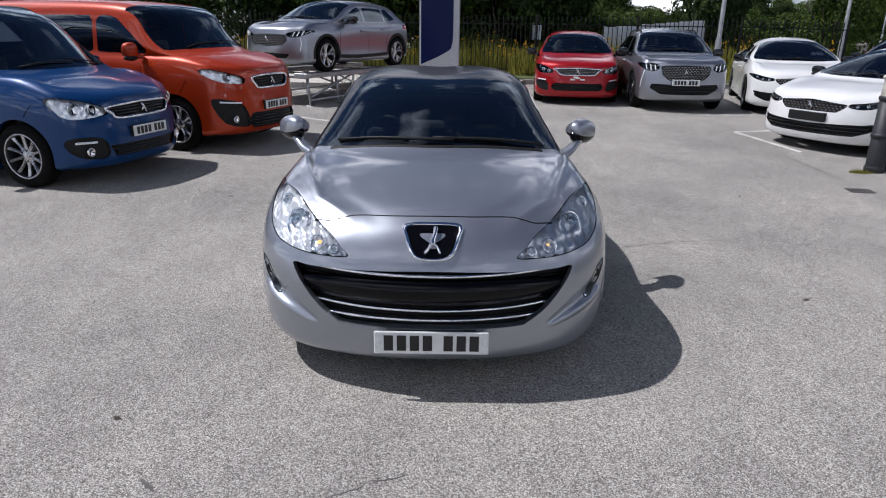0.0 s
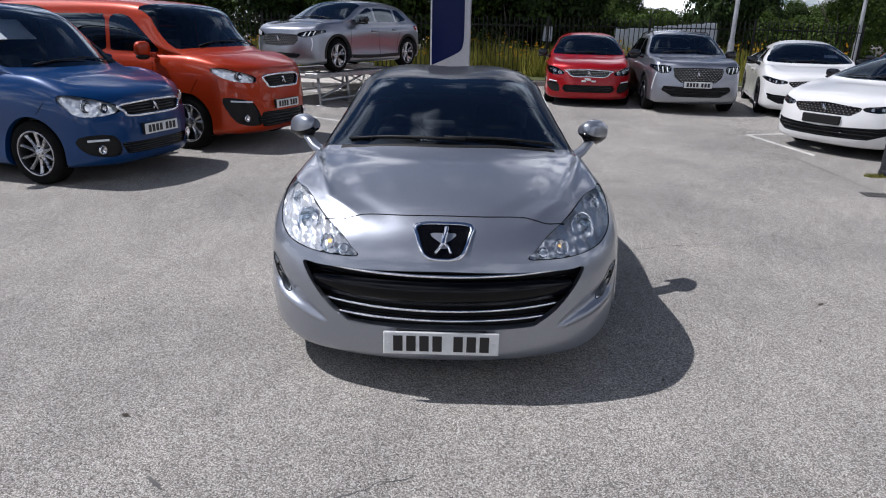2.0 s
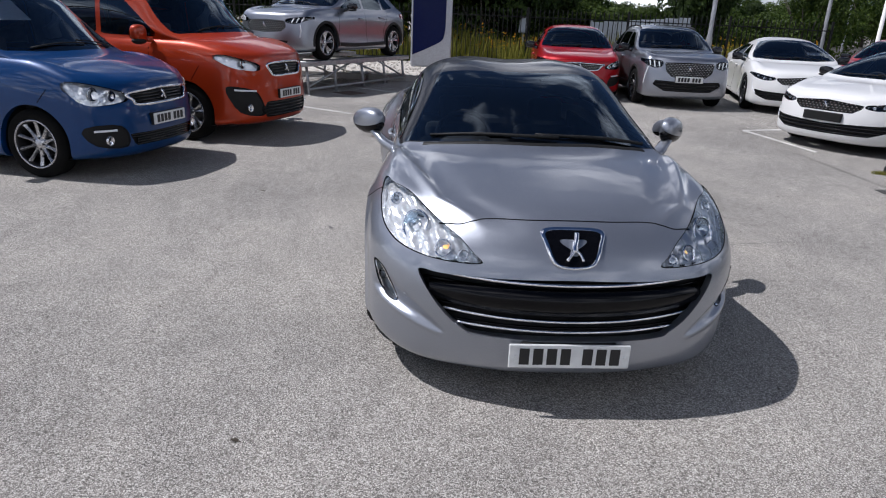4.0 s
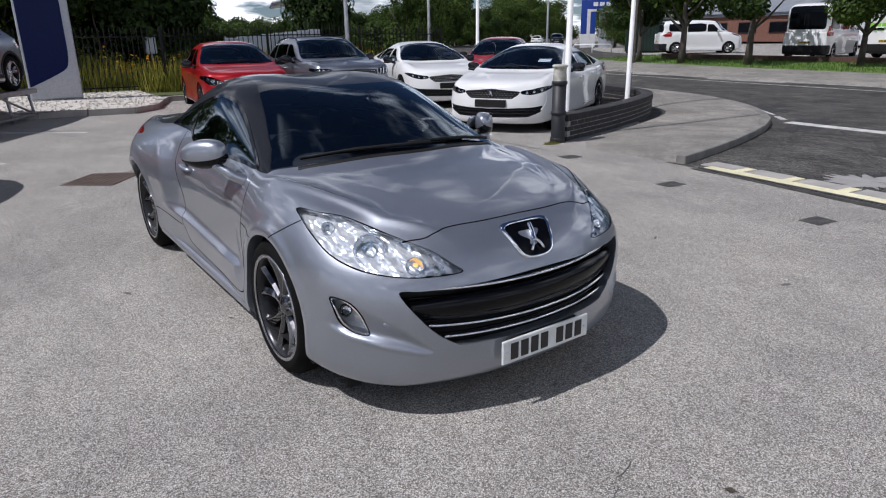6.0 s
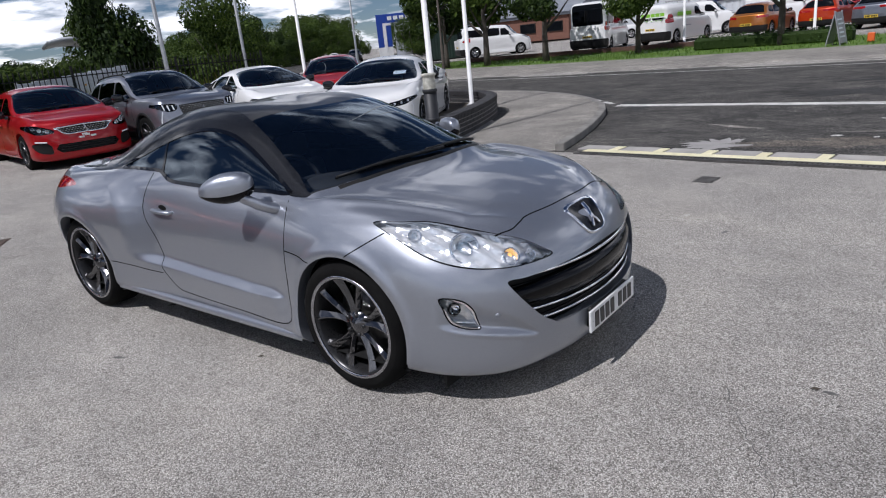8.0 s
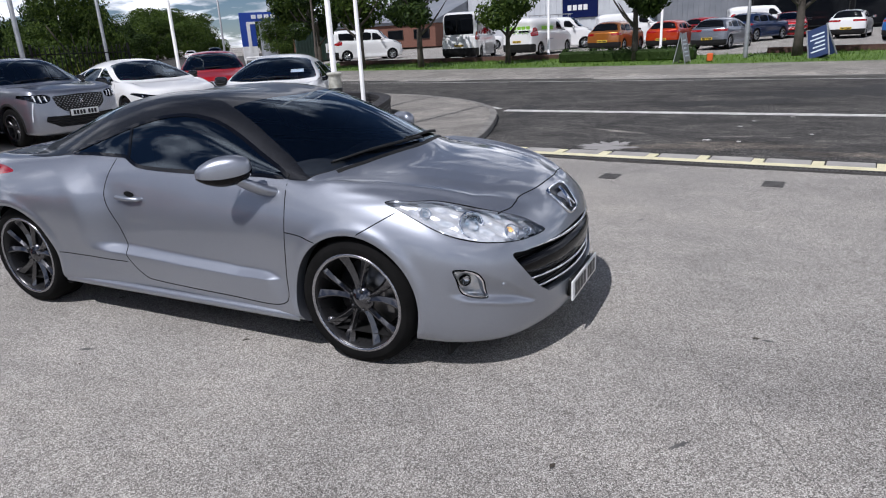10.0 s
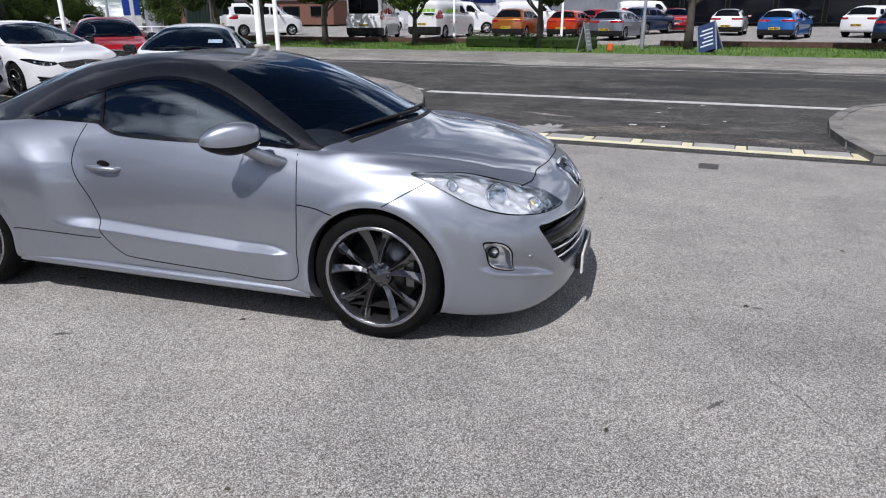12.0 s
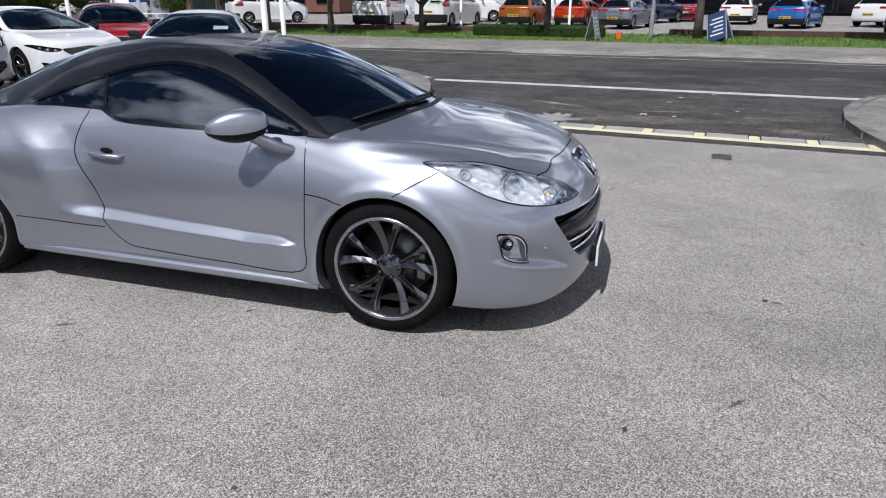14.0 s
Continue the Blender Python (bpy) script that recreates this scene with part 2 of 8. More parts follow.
M["alloy_dark"] = surface("black_alloy", (0.03, 0.03, 0.032), (0.05, 0.05, 0.052), 6, 120, 0.3, metal=0.6, bump=0.0)
M["alloy_lip"] = surface("polished_alloy_lip", (0.34, 0.34, 0.36), (0.46, 0.46, 0.48), 6, 120, 0.22, metal=0.95, bump=0.0)
M["steel"] = surface("brake_steel", (0.16, 0.155, 0.15), (0.24, 0.235, 0.23), 12, 90, 0.35, metal=0.9, bump=0.05)
M["screen"] = glazing("windscreen_glass", (0.74, 0.79, 0.83), ior=1.78)
M["side_glass"] = glazing("side_glass", (0.16, 0.19, 0.20), ior=1.9)
M["dark_glass"] = glazing("privacy_glass", (0.05, 0.06, 0.065))
M["lens"] = glazing("lamp_lens", (0.97, 0.975, 0.98), ior=1.38)
M["red_lens"] = plain("red_lens", (0.30, 0.006, 0.008), 0.1, 0.0, 1.0)
M["reflector"] = plain("lamp_reflector", (0.90, 0.91, 0.93), 0.16, 0.95)
M["facet"] = plain("faceted_reflector", (0.96, 0.965, 0.975), 0.15, 0.60)
fm_n, fm_l = M["facet"].node_tree.nodes, M["facet"].node_tree.links
fm_tc, fm_v, fm_b = fm_n.new("ShaderNodeTexCoord"), fm_n.new("ShaderNodeTexVoronoi"), fm_n.new("ShaderNodeBump")
fm_v.inputs["Scale"].default_value, fm_b.inputs["Strength"].default_value, fm_b.inputs["Distance"].default_value = 20, 0.28, 0.02
fm_l.new(fm_tc.outputs["Object"], fm_v.inputs["Vector"])
fm_l.new(fm_v.outputs["Distance"], fm_b.inputs["Height"])
fm_l.new(fm_b.outputs["Normal"], fm_n["Principled BSDF"].inputs["Normal"])
M["bulb"] = glow("lit_bulb", (1.0, 0.58, 0.18), 1.0)
M["led"] = plain("led_white", (0.85, 0.87, 0.9), 0.15, 0.0, 1.0)
M["stud"] = plain("grille_stud", (0.42, 0.43, 0.45), 0.25, 1.0)
M["seat"] = surface("grey_seat_cloth", (0.11, 0.11, 0.118), (0.16, 0.16, 0.168), 8, 260, 0.85, bump=0.2)
M["cabin"] = surface("cabin_plastic", (0.028, 0.029, 0.032), (0.048, 0.049, 0.053), 8, 300, 0.7, bump=0.1, spec=0.15)
M["plate_white"] = plain("plate_white", (0.74, 0.75, 0.74), 0.35, 0.0, 0.3)
M["plate_yellow"] = plain("plate_yellow", (0.72, 0.5, 0.05), 0.35, 0.0, 0.3)
M["plate_ink"] = plain("plate_ink", (0.012, 0.012, 0.013), 0.4)
M["paper"] = plain("paper_card", (0.75, 0.8, 0.85), 0.6)
M["lot"] = asphalt("car_park_asphalt", (0.370, 0.349, 0.323), (0.115, 0.109, 0.102), (0.68, 0.662, 0.63), 220.0, 0.26, 0.075)
M["road"] = asphalt("road_asphalt", (0.070, 0.068, 0.065), (0.026, 0.026, 0.026), (0.19, 0.182, 0.172), 70.0, 0.35, 0.36)
M["walkway"] = asphalt("footway_asphalt", (0.285, 0.270, 0.248), (0.14, 0.132, 0.122), (0.44, 0.42, 0.39), 110.0, 0.28, 0.16)
M["patch"] = asphalt("patched_tarmac", (0.22, 0.205, 0.188), (0.15, 0.14, 0.13), (0.46, 0.44, 0.42), 90.0, 0.3, 0.35)
M["torn"] = asphalt("torn_tarmac", (0.13, 0.115, 0.10), (0.05, 0.046, 0.042), (0.26, 0.235, 0.21), 90.0, 0.45, 0.4)
M["flag_patch"] = surface("pale_concrete_patch", (0.25, 0.24, 0.23), (0.34, 0.33, 0.315), 3, 60, 0.9, bump=0.3)
M["dark_patch"] = asphalt("dark_tarmac", (0.05, 0.05, 0.05), (0.025, 0.025, 0.025), (0.1, 0.1, 0.1), 90.0, 0.2)
M["stain"] = surface("oil_stain", (0.07, 0.068, 0.064), (0.14, 0.135, 0.13), 9, 80, 0.7, bump=0.2)
M["concrete"] = surface("kerb_concrete", (0.30, 0.29, 0.27), (0.42, 0.40, 0.37), 3, 70, 0.85, bump=0.25)
M["dark_kerb"] = surface("weathered_kerb", (0.13, 0.125, 0.115), (0.24, 0.23, 0.21), 3, 70, 0.85, bump=0.3)
M["gravel"] = surface("pale_gravel", (0.46, 0.43, 0.38), (0.66, 0.62, 0.56), 4, 45, 0.9, bump=0.6, depth=0.02)
M["line"] = surface("road_marking", (0.36, 0.35, 0.33), (0.72, 0.71, 0.67), 4.5, 40, 0.7, bump=0.15)
M["yellow_line"] = surface("cream_marking", (0.62, 0.57, 0.36), (0.78, 0.73, 0.50), 2.5, 30, 0.7, bump=0.2)
M["iron"] = surface("cast_iron", (0.055, 0.053, 0.050), (0.11, 0.105, 0.10), 6, 80, 0.6, metal=0.4, bump=0.3)
M["rust_iron"] = surface("rusty_iron", (0.07, 0.05, 0.04), (0.13, 0.09, 0.07), 5, 60, 0.75, metal=0.2, bump=0.3)
M["worn_cap"] = surface("worn_cap", (0.30, 0.29, 0.24), (0.66, 0.65, 0.58), 9, 60, 0.6, bump=0.2)
M["brick"] = surface("dark_brick", (0.014, 0.014, 0.016), (0.036, 0.034, 0.036), 7, 90, 0.7, bump=0.3)
M["mortar"] = surface("mortar", (0.12, 0.115, 0.11), (0.40, 0.39, 0.37), 7, 90, 0.9, bump=0.3)
M["red_brick"] = surface("red_brick", (0.13, 0.060, 0.042), (0.20, 0.090, 0.062), 7, 90, 0.85, bump=0.3)
# red-brown brick darkened: the low wall's shadow is put into this colour
M["shaded_brick"] = surface("weathered_brick", (0.055, 0.030, 0.024), (0.12, 0.062, 0.046), 7, 90, 0.9, bump=0.3)
M["soil"] = surface("dark_soil", (0.05, 0.04, 0.03), (0.09, 0.075, 0.055), 3, 40, 0.95, bump=0.5, depth=0.02)
M["bollard_grey"] = surface("dark_grey_paint", (0.010, 0.011, 0.013), (0.018, 0.019, 0.023), 4, 60, 0.55, bump=0.1)
M["white_metal"] = surface("white_metal", (0.68, 0.68, 0.67), (0.80, 0.80, 0.79), 3, 50, 0.45, bump=0.03)
M["galv"] = surface("galvanised_steel", (0.30, 0.31, 0.32), (0.44, 0.45, 0.46), 8, 60, 0.45, metal=0.6, bump=0.05)
M["black_metal"] = surface("black_railing", (0.008, 0.009, 0.009), (0.016, 0.017, 0.017), 5, 60, 0.5, bump=0.08, spec=0.25)
M["sign_navy"] = plain("sign_navy", (0.006, 0.011, 0.060), 0.22, 0.0, 0.0, 0.12)
M["sign_grey"] = plain("sign_grey", (0.40, 0.42, 0.46), 0.35, 0.3)
M["sign_blue"] = plain("sign_blue", (0.012, 0.05, 0.30), 0.3)
M["sheet_pale"] = surface("pale_sheet_steel", (0.46, 0.50, 0.55), (0.58, 0.62, 0.67), 1.5, 30, 0.5, bump=0.03)
M["cladding"] = surface("grey_cladding", (0.17, 0.185, 0.21), (0.23, 0.245, 0.27), 0.8, 20, 0.5, bump=0.03)
M["white_clad"] = surface("white_cladding", (0.46, 0.48, 0.51), (0.56, 0.58, 0.60), 0.8, 20, 0.5, bump=0.03)
M["grass"] = surface("verge_grass", (0.055, 0.115, 0.014), (0.12, 0.20, 0.03), 1.2, 35, 0.9, bump=0.6, depth=0.03)
M["field"] = surface("rough_grass", (0.06, 0.08, 0.02), (0.12, 0.13, 0.04), 0.6, 20, 0.95, bump=0.5, depth=0.03)
M["leaf"] = foliage("tree_leaf", (0.018, 0.042, 0.007), (0.088, 0.135, 0.022), 0.35)
M["leaf_dark"] = foliage("dark_tree_leaf", (0.008, 0.021, 0.005), (0.046, 0.080, 0.015), 0.35)
M["blade"] = foliage("meadow_blade", (0.12, 0.145, 0.022), (0.30, 0.27, 0.06), 0.8)
M["flower"] = foliage("meadow_flower", (0.50, 0.22, 0.010), (0.62, 0.38, 0.02), 0.8)
M["bark"] = surface("bark", (0.045, 0.037, 0.03), (0.10, 0.085, 0.07), 5, 30, 0.9, bump=0.5, depth=0.01)
M["hedge"] = foliage("hedge_leaf", (0.022, 0.05, 0.012), (0.06, 0.11, 0.025), 0.8)
M["verge_blade"] = foliage("verge_blade", (0.05, 0.11, 0.014), (0.13, 0.22, 0.035), 0.8)
M["shop_glass"] = plain("showroom_glass", (0.005, 0.006, 0.008), 0.05, spec=0.15)
M["dark_green"] = surface("dark_green_steel", (0.005, 0.018, 0.012), (0.010, 0.032, 0.022), 2, 30, 0.6, bump=0.05)
# showroom wall near black: shade of an overhang not built is in the colour
M["dark_clad"] = surface("overhang_shade_cladding", (0.004, 0.004, 0.005), (0.008, 0.008, 0.009), 2, 30, 0.7, spec=0.1, bump=0.03)
M["poster"] = plain("poster_dark", (0.03, 0.05, 0.13), 0.3)
M["green_livery"] = plain("green_livery", (0.25, 0.55, 0.05), 0.4)
M["orange_sign"] = plain("orange_plastic", (0.7, 0.12, 0.02), 0.5)

# ---- modelling helpers ----
def smooth_mesh(mesh, on=True):
    mesh.polygons.foreach_set("use_smooth", [on] * len(mesh.polygons))


def raw_part(name, verts, faces, material, parent=None, label="", smooth=True):
    """One mesh object from vertices and faces, under a parent."""
    me = bpy.data.meshes.new(name)
    me.from_pydata([tuple(v) for v in verts], [], [tuple(int(i) for i in f) for f in faces])
    me.update()
    smooth_mesh(me, smooth)
    me.materials.append(material)
    ob = new(name, me)
    ob.parent = parent
    if label:
        ob["label"] = label
    return ob


def part(name, bm, material, parent=None, label="", smooth=False):
    me = bpy.data.meshes.new(name)
    bm.to_mesh(me)
    bm.free()
    smooth_mesh(me, smooth)
    me.materials.append(material)
    ob = new(name, me)
    ob.parent = parent
    if label:
        ob["label"] = label
    return ob


def thing(name, label, category, group="", m=None):
    ob = new(name)
    ob.empty_display_size = 0.2
    if m is not None:
        ob.matrix_basis = m
    return tagged(ob, label, category, group)


def box(bm, x0, x1, y0, y1, z0, z1, bevel=0.0, m=None, segments=1):
    made = bmesh.ops.create_cube(bm, size=1.0)["verts"]
    for v in made:
        v.co = Vector(((x0 + x1) / 2 + v.co.x * (x1 - x0), (y0 + y1) / 2 + v.co.y * (y1 - y0), (z0 + z1) / 2 + v.co.z * (z1 - z0)))
    if bevel:
        edges = list({e for v in made for e in v.link_edges})
        res = bmesh.ops.bevel(bm, geom=edges, offset=bevel, segments=segments, affect="EDGES", profile=0.5)
        made = list({v for f in res["faces"] for v in f.verts} | {v for v in made if v.is_valid})
    if m is not None:
        for v in made:
            v.co = m @ v.co
    return made


def block(name, dims, material, parent=None, label="", bevel=0.01, m=None, segments=1):
    bm = bmesh.new()
    box(bm, *dims, bevel, m, segments)
    return part(name, bm, material, parent, label)


def tube(bm, points, radius, sides=8, cap=True):
    """A round bar along a line of points; radius may be one per point."""
    pts = [Vector(p) for p in points]
    rad = radius if isinstance(radius, (list, tuple)) else [radius] * len(pts)
    rings = []
    up = Vector((0, 0, 1))
    for i, p in enumerate(pts):
        d = (pts[min(i + 1, len(pts) - 1)] - pts[max(i - 1, 0)]).normalized()
        ref = up if abs(d.dot(up)) < 0.95 else Vector((1, 0, 0))
        a = d.cross(ref).normalized()
        b = d.cross(a)
        rings.append([bm.verts.new(p + (a * math.cos(2 * math.pi * k / sides) + b * math.sin(2 * math.pi * k / sides)) * rad[i]) for k in range(sides)])
    for r0, r1 in zip(rings, rings[1:]):
        for k in range(sides):
            bm.faces.new((r0[k], r0[(k + 1) % sides], r1[(k + 1) % sides], r1[k]))
    if cap:
        bm.faces.new(rings[0][::-1])
        bm.faces.new(rings[-1])


def bar(name, points, radius, material, parent=None, label="", sides=8):
    bm = bmesh.new()
    tube(bm, points, radius, sides)
    return part(name, bm, material, parent, label, True)


def lathe(bm, profile, sides=32, axis="x", centre=(0, 0, 0), close=False):
    """Turn (radius, along) pairs round an axis."""
    c = Vector(centre)
    rings = []
    for r, a in profile:
        ring = []
        for k in range(sides):
            u, w = r * math.cos(2 * math.pi * k / sides), r * math.sin(2 * math.pi * k / sides)
            p = {"x": (a, u, w), "y": (u, a, w), "z": (u, w, a)}[axis]
            ring.append(bm.verts.new(c + Vector(p)))
        rings.append(ring)
    pairs = list(zip(rings, rings[1:])) + ([(rings[-1], rings[0])] if close else [])
    for r0, r1 in pairs:
        for k in range(sides):
            bm.faces.new((r0[k], r0[(k + 1) % sides], r1[(k + 1) % sides], r1[k]))
    return rings


def turned(name, profile, material, parent=None, label="", sides=32, axis="x", centre=(0, 0, 0), close=False, cap=False):
    bm = bmesh.new()
    rings = lathe(bm, profile, sides, axis, centre, close)
    if cap:
        bm.faces.new(rings[0][::-1])
        bm.faces.new(rings[-1])
    bmesh.ops.recalc_face_normals(bm, faces=bm.faces[:])
    return part(name, bm, material, parent, label, True)


def curve_pts(pts, n=8, closed=False):
    """Catmull-Rom through a few points."""
    p = np.array(pts, float)
    m = len(p)
    out = []
    for i in range(m if closed else m - 1):
        if closed:
            a, b, c, d = p[(i - 1) % m], p[i], p[(i + 1) % m], p[(i + 2) % m]
        else:
            a, b, c, d = p[max(i - 1, 0)], p[i], p[i + 1], p[min(i + 2, m - 1)]
        for k in range(n):
            t = k / n
            out.append(0.5 * (2 * b + (c - a) * t + (2 * a - 5 * b + 4 * c - d) * t * t + (3 * b - a - 3 * c + d) * t ** 3))
    if not closed:
        out.append(p[-1])
    return np.array(out)


def poly_sdf(points, poly):
    """Signed distance of 2D points to a closed polygon, negative inside."""
    q, a = np.asarray(points, float), np.asarray(poly, float)
    b = np.roll(a, -1, 0)
    best = np.full(len(q), 1e9)
    inside = np.zeros(len(q), bool)
    for (ax, ay), (bx, by) in zip(a, b):
        ex, ey = bx - ax, by - ay
        t = np.clip(((q[:, 0] - ax) * ex + (q[:, 1] - ay) * ey) / max(ex * ex + ey * ey, 1e-12), 0, 1)
        best = np.minimum(best, np.hypot(q[:, 0] - ax - t * ex, q[:, 1] - ay - t * ey))
        cross = (ay > q[:, 1]) != (by > q[:, 1])
        with np.errstate(divide="ignore", invalid="ignore"):
            xi = ax + (q[:, 1] - ay) / (by - ay) * ex
        inside ^= cross & (q[:, 0] < xi)
    return np.where(inside, -best, best)


def box_sdf(a, b, a0, a1, b0, b1, r=0.15):
    da, db = np.abs(a - (a0 + a1) / 2) - (a1 - a0) / 2 + r, np.abs(b - (b0 + b1) / 2) - (b1 - b0) / 2 + r
    return np.hypot(np.maximum(da, 0), np.maximum(db, 0)) + np.minimum(np.maximum(da, db), 0) - r


def subdivide(V, F, UV):
    """One Catmull-Clark step on quads; UV holds a value pair per face corner."""
    nv, nf = len(V), len(F)
    fp = V[F].mean(1)
    e = np.stack([F, np.roll(F, -1, 1)], 2).reshape(-1, 2)
    key = np.sort(e, 1)
    uniq, inv = np.unique(key, axis=0, return_inverse=True)
    inv = inv.reshape(-1)
    ne = len(uniq)
    cnt = np.bincount(inv, minlength=ne)
    fsum = np.zeros((ne, 3))
    np.add.at(fsum, inv, np.repeat(fp, 4, 0))
    mid = V[uniq].mean(1)
    inner = cnt == 2
    ep = mid.copy()
    ep[inner] = (V[uniq[inner]].sum(1) + fsum[inner]) / 4
    val = np.bincount(uniq.reshape(-1), minlength=nv)
    favg, fn = np.zeros((nv, 3)), np.bincount(F.reshape(-1), minlength=nv)
    np.add.at(favg, F.reshape(-1), np.repeat(fp, 4, 0))
    ravg = np.zeros((nv, 3))
    np.add.at(ravg, uniq.reshape(-1), np.repeat(mid, 2, 0))
    n = np.maximum(val, 1)[:, None]
    newv = (favg / np.maximum(fn, 1)[:, None] + 2 * ravg / n + (n - 3) * V) / n
    bedge = uniq[~inner]
    onb = np.zeros(nv, bool)
    onb[bedge.reshape(-1)] = True
    bs = np.zeros((nv, 3))
    np.add.at(bs, bedge[:, 0], V[bedge[:, 1]])
    np.add.at(bs, bedge[:, 1], V[bedge[:, 0]])
    newv[onb] = 0.75 * V[onb] + 0.125 * bs[onb]
    V2 = np.concatenate([newv, ep, fp])
    ei = inv.reshape(nf, 4) + nv
    fi = np.arange(nf) + nv + ne
    ue, uc = (UV + np.roll(UV, -1, 1)) / 2, UV.mean(1)
    F2, U2 = [], []
    for k in range(4):
        F2.append(np.stack([F[:, k], ei[:, k], fi, ei[:, (k + 3) % 4]], 1))
        U2.append(np.stack([UV[:, k], ue[:, k], uc, ue[:, (k + 3) % 4]], 1))
    return V2, np.concatenate(F2), np.concatenate(U2)


def shell(V, F, UV, levels):
    """Cage to smooth surface that passes close to the cage's own points."""
    want = V.copy()
    for _ in range(3):
        T = (V, F, UV)
        for _ in range(2):
            T = subdivide(*T)
        V = V + 0.8 * (want - T[0][:len(V)])
    for _ in range(levels):
        V, F, UV = subdivide(V, F, UV)
    return V, F, UV


def carve(V, F, UV, regions):
    """Cut named regions out of a quad surface along smooth outlines. regions: (name, function of vertices and their uv that is
    negative inside). Returns the vertices, the faces of each region, with "body" for the rest, and the cut edges of each region."""
    V = V.copy()
    uv = np.full((len(V), 2), np.nan)
    uv[F.reshape(-1)] = UV.reshape(-1, 2)
    top = UV[:, 0, 1] < 50
    tf = np.zeros(len(V), bool)
    uvt = np.full((len(V), 2), 99.0)
    tf[F[top].reshape(-1)] = True
    uvt[F[top].reshape(-1)] = UV[top].reshape(-1, 2)
    left = [tuple(f) for f in F.tolist()]
    locked = np.zeros(len(V), bool)
    out, cuts = {}, {}
    for name, fn in regions:
        d = fn(V, uvt, tf)
        edges = set()
        for f in left:
            s = [d[i] < 0 for i in f]
            if any(s) and not all(s):
                for a, b in zip(f, f[1:] + f[:1]):
                    if (d[a] < 0) != (d[b] < 0):
                        edges.add((min(a, b), max(a, b)))
        move = {}
        for a, b in edges:
            near, far = (a, b) if abs(d[a]) <= abs(d[b]) else (b, a)
            if locked[near]:
                near, far = far, near
            if locked[near]:
                continue
            t = d[near] / (d[near] - d[far])
            if near not in move or abs(t) < move[near][0]:
                move[near] = (abs(t), V[near] + (V[far] - V[near]) * t, uvt[near] + (uvt[far] - uvt[near]) * t)
        for i, (_, p, q) in move.items():
            V[i], d[i], uvt[i], locked[i] = p, 0.0, q, True
        mine, rest = [], []
        for f in left:
            s = [d[i] for i in f]
            lo, hi = min(s), max(s)
            if hi <= 0 and lo < 0:
                mine.append(f)
            elif lo >= 0:
                rest.append(f)
            elif len(f) == 4 and (d[f[0]] == 0 and d[f[2]] == 0 or d[f[1]] == 0 and d[f[3]] == 0):
                g = f if d[f[0]] == 0 and d[f[2]] == 0 else f[1:] + f[:1]
                for tri in ((g[0], g[1], g[2]), (g[2], g[3], g[0])):
                    (mine if min(d[i] for i in tri) < 0 else rest).append(tri)
            else:
                (mine if sum(s) < 0 else rest).append(f)
        left = rest
        out[name] = mine
        me, re = set(), set()
        for f in mine:
            me |= {(a, b) for a, b in zip(f, f[1:] + f[:1])}
        for f in rest:
            re |= {(b, a) for a, b in zip(f, f[1:] + f[:1])}
        cuts[name] = [e for e in me if e in re]
    out["body"] = left
    return V, out, cuts


def submesh(V, faces, extra_v=(), extra_f=()):
    used = sorted({i for f in faces for i in f})
    mp = {i: k for k, i in enumerate(used)}
    vs = [V[i] for i in used]
    fs = [tuple(mp[i] for i in f) for f in faces]
    base = len(vs)
    return vs + list(extra_v), fs + [tuple(i + base for i in f) for f in extra_f]


def returns(V, edges, offset):
    """A turned-in lip along cut edges; offset is a function of a point."""
    idx, vs, fs = {}, [], []
    for a, b in edges:
        for i in (a, b):
            if i not in idx:
                idx[i] = len(vs)
                vs += [V[i], V[i] + np.array(offset(V[i]))]
        fs.append((idx[b], idx[a], idx[a] + 1, idx[b] + 1))
    return vs, fs


def heading(front, h, overhang, z=0.0):
    """The pose of a car whose nose centre stands at front and points along h."""
    hv = Vector((h[0], h[1])).normalized()
    a = math.degrees(math.atan2(hv.x, -hv.y))
    return pose(front[0] - hv.x * overhang, front[1] - hv.y * overhang, z, 0, 0, a)


class Surf:
    """A body surface that lines and trims can be laid on."""

    def __init__(self, V, faces):
        from mathutils.bvhtree import BVHTree
        self.tree = BVHTree.FromPolygons([Vector(v) for v in V], [tuple(f) for f in faces])

    def cast(self, p, d):
        hit = self.tree.ray_cast(Vector(p), Vector(d).normalized())
        return (hit[0], hit[1]) if hit[0] is not None else (None, None)

    def line(self, view, pts, side=1, n=10):
        """Lay a line given in a view (side: y, z; front: x, z; top: x, y) on the surface."""
        res = []
        for a, b in curve_pts(pts, n):
            if view == "side":
                o, d = (side * 3, a, b), (-side, 0, 0)
            elif view == "front":
                o, d = (a * side, -4, b), (0, 1, 0)
            else:
                o, d = (a * side, b, 4), (0, 0, -1)
            p, nn = self.cast(o, d)
            if p is not None:
                if nn.dot(Vector(d)) > 0:
                    nn = -nn
                res.append((p, nn))
        return res


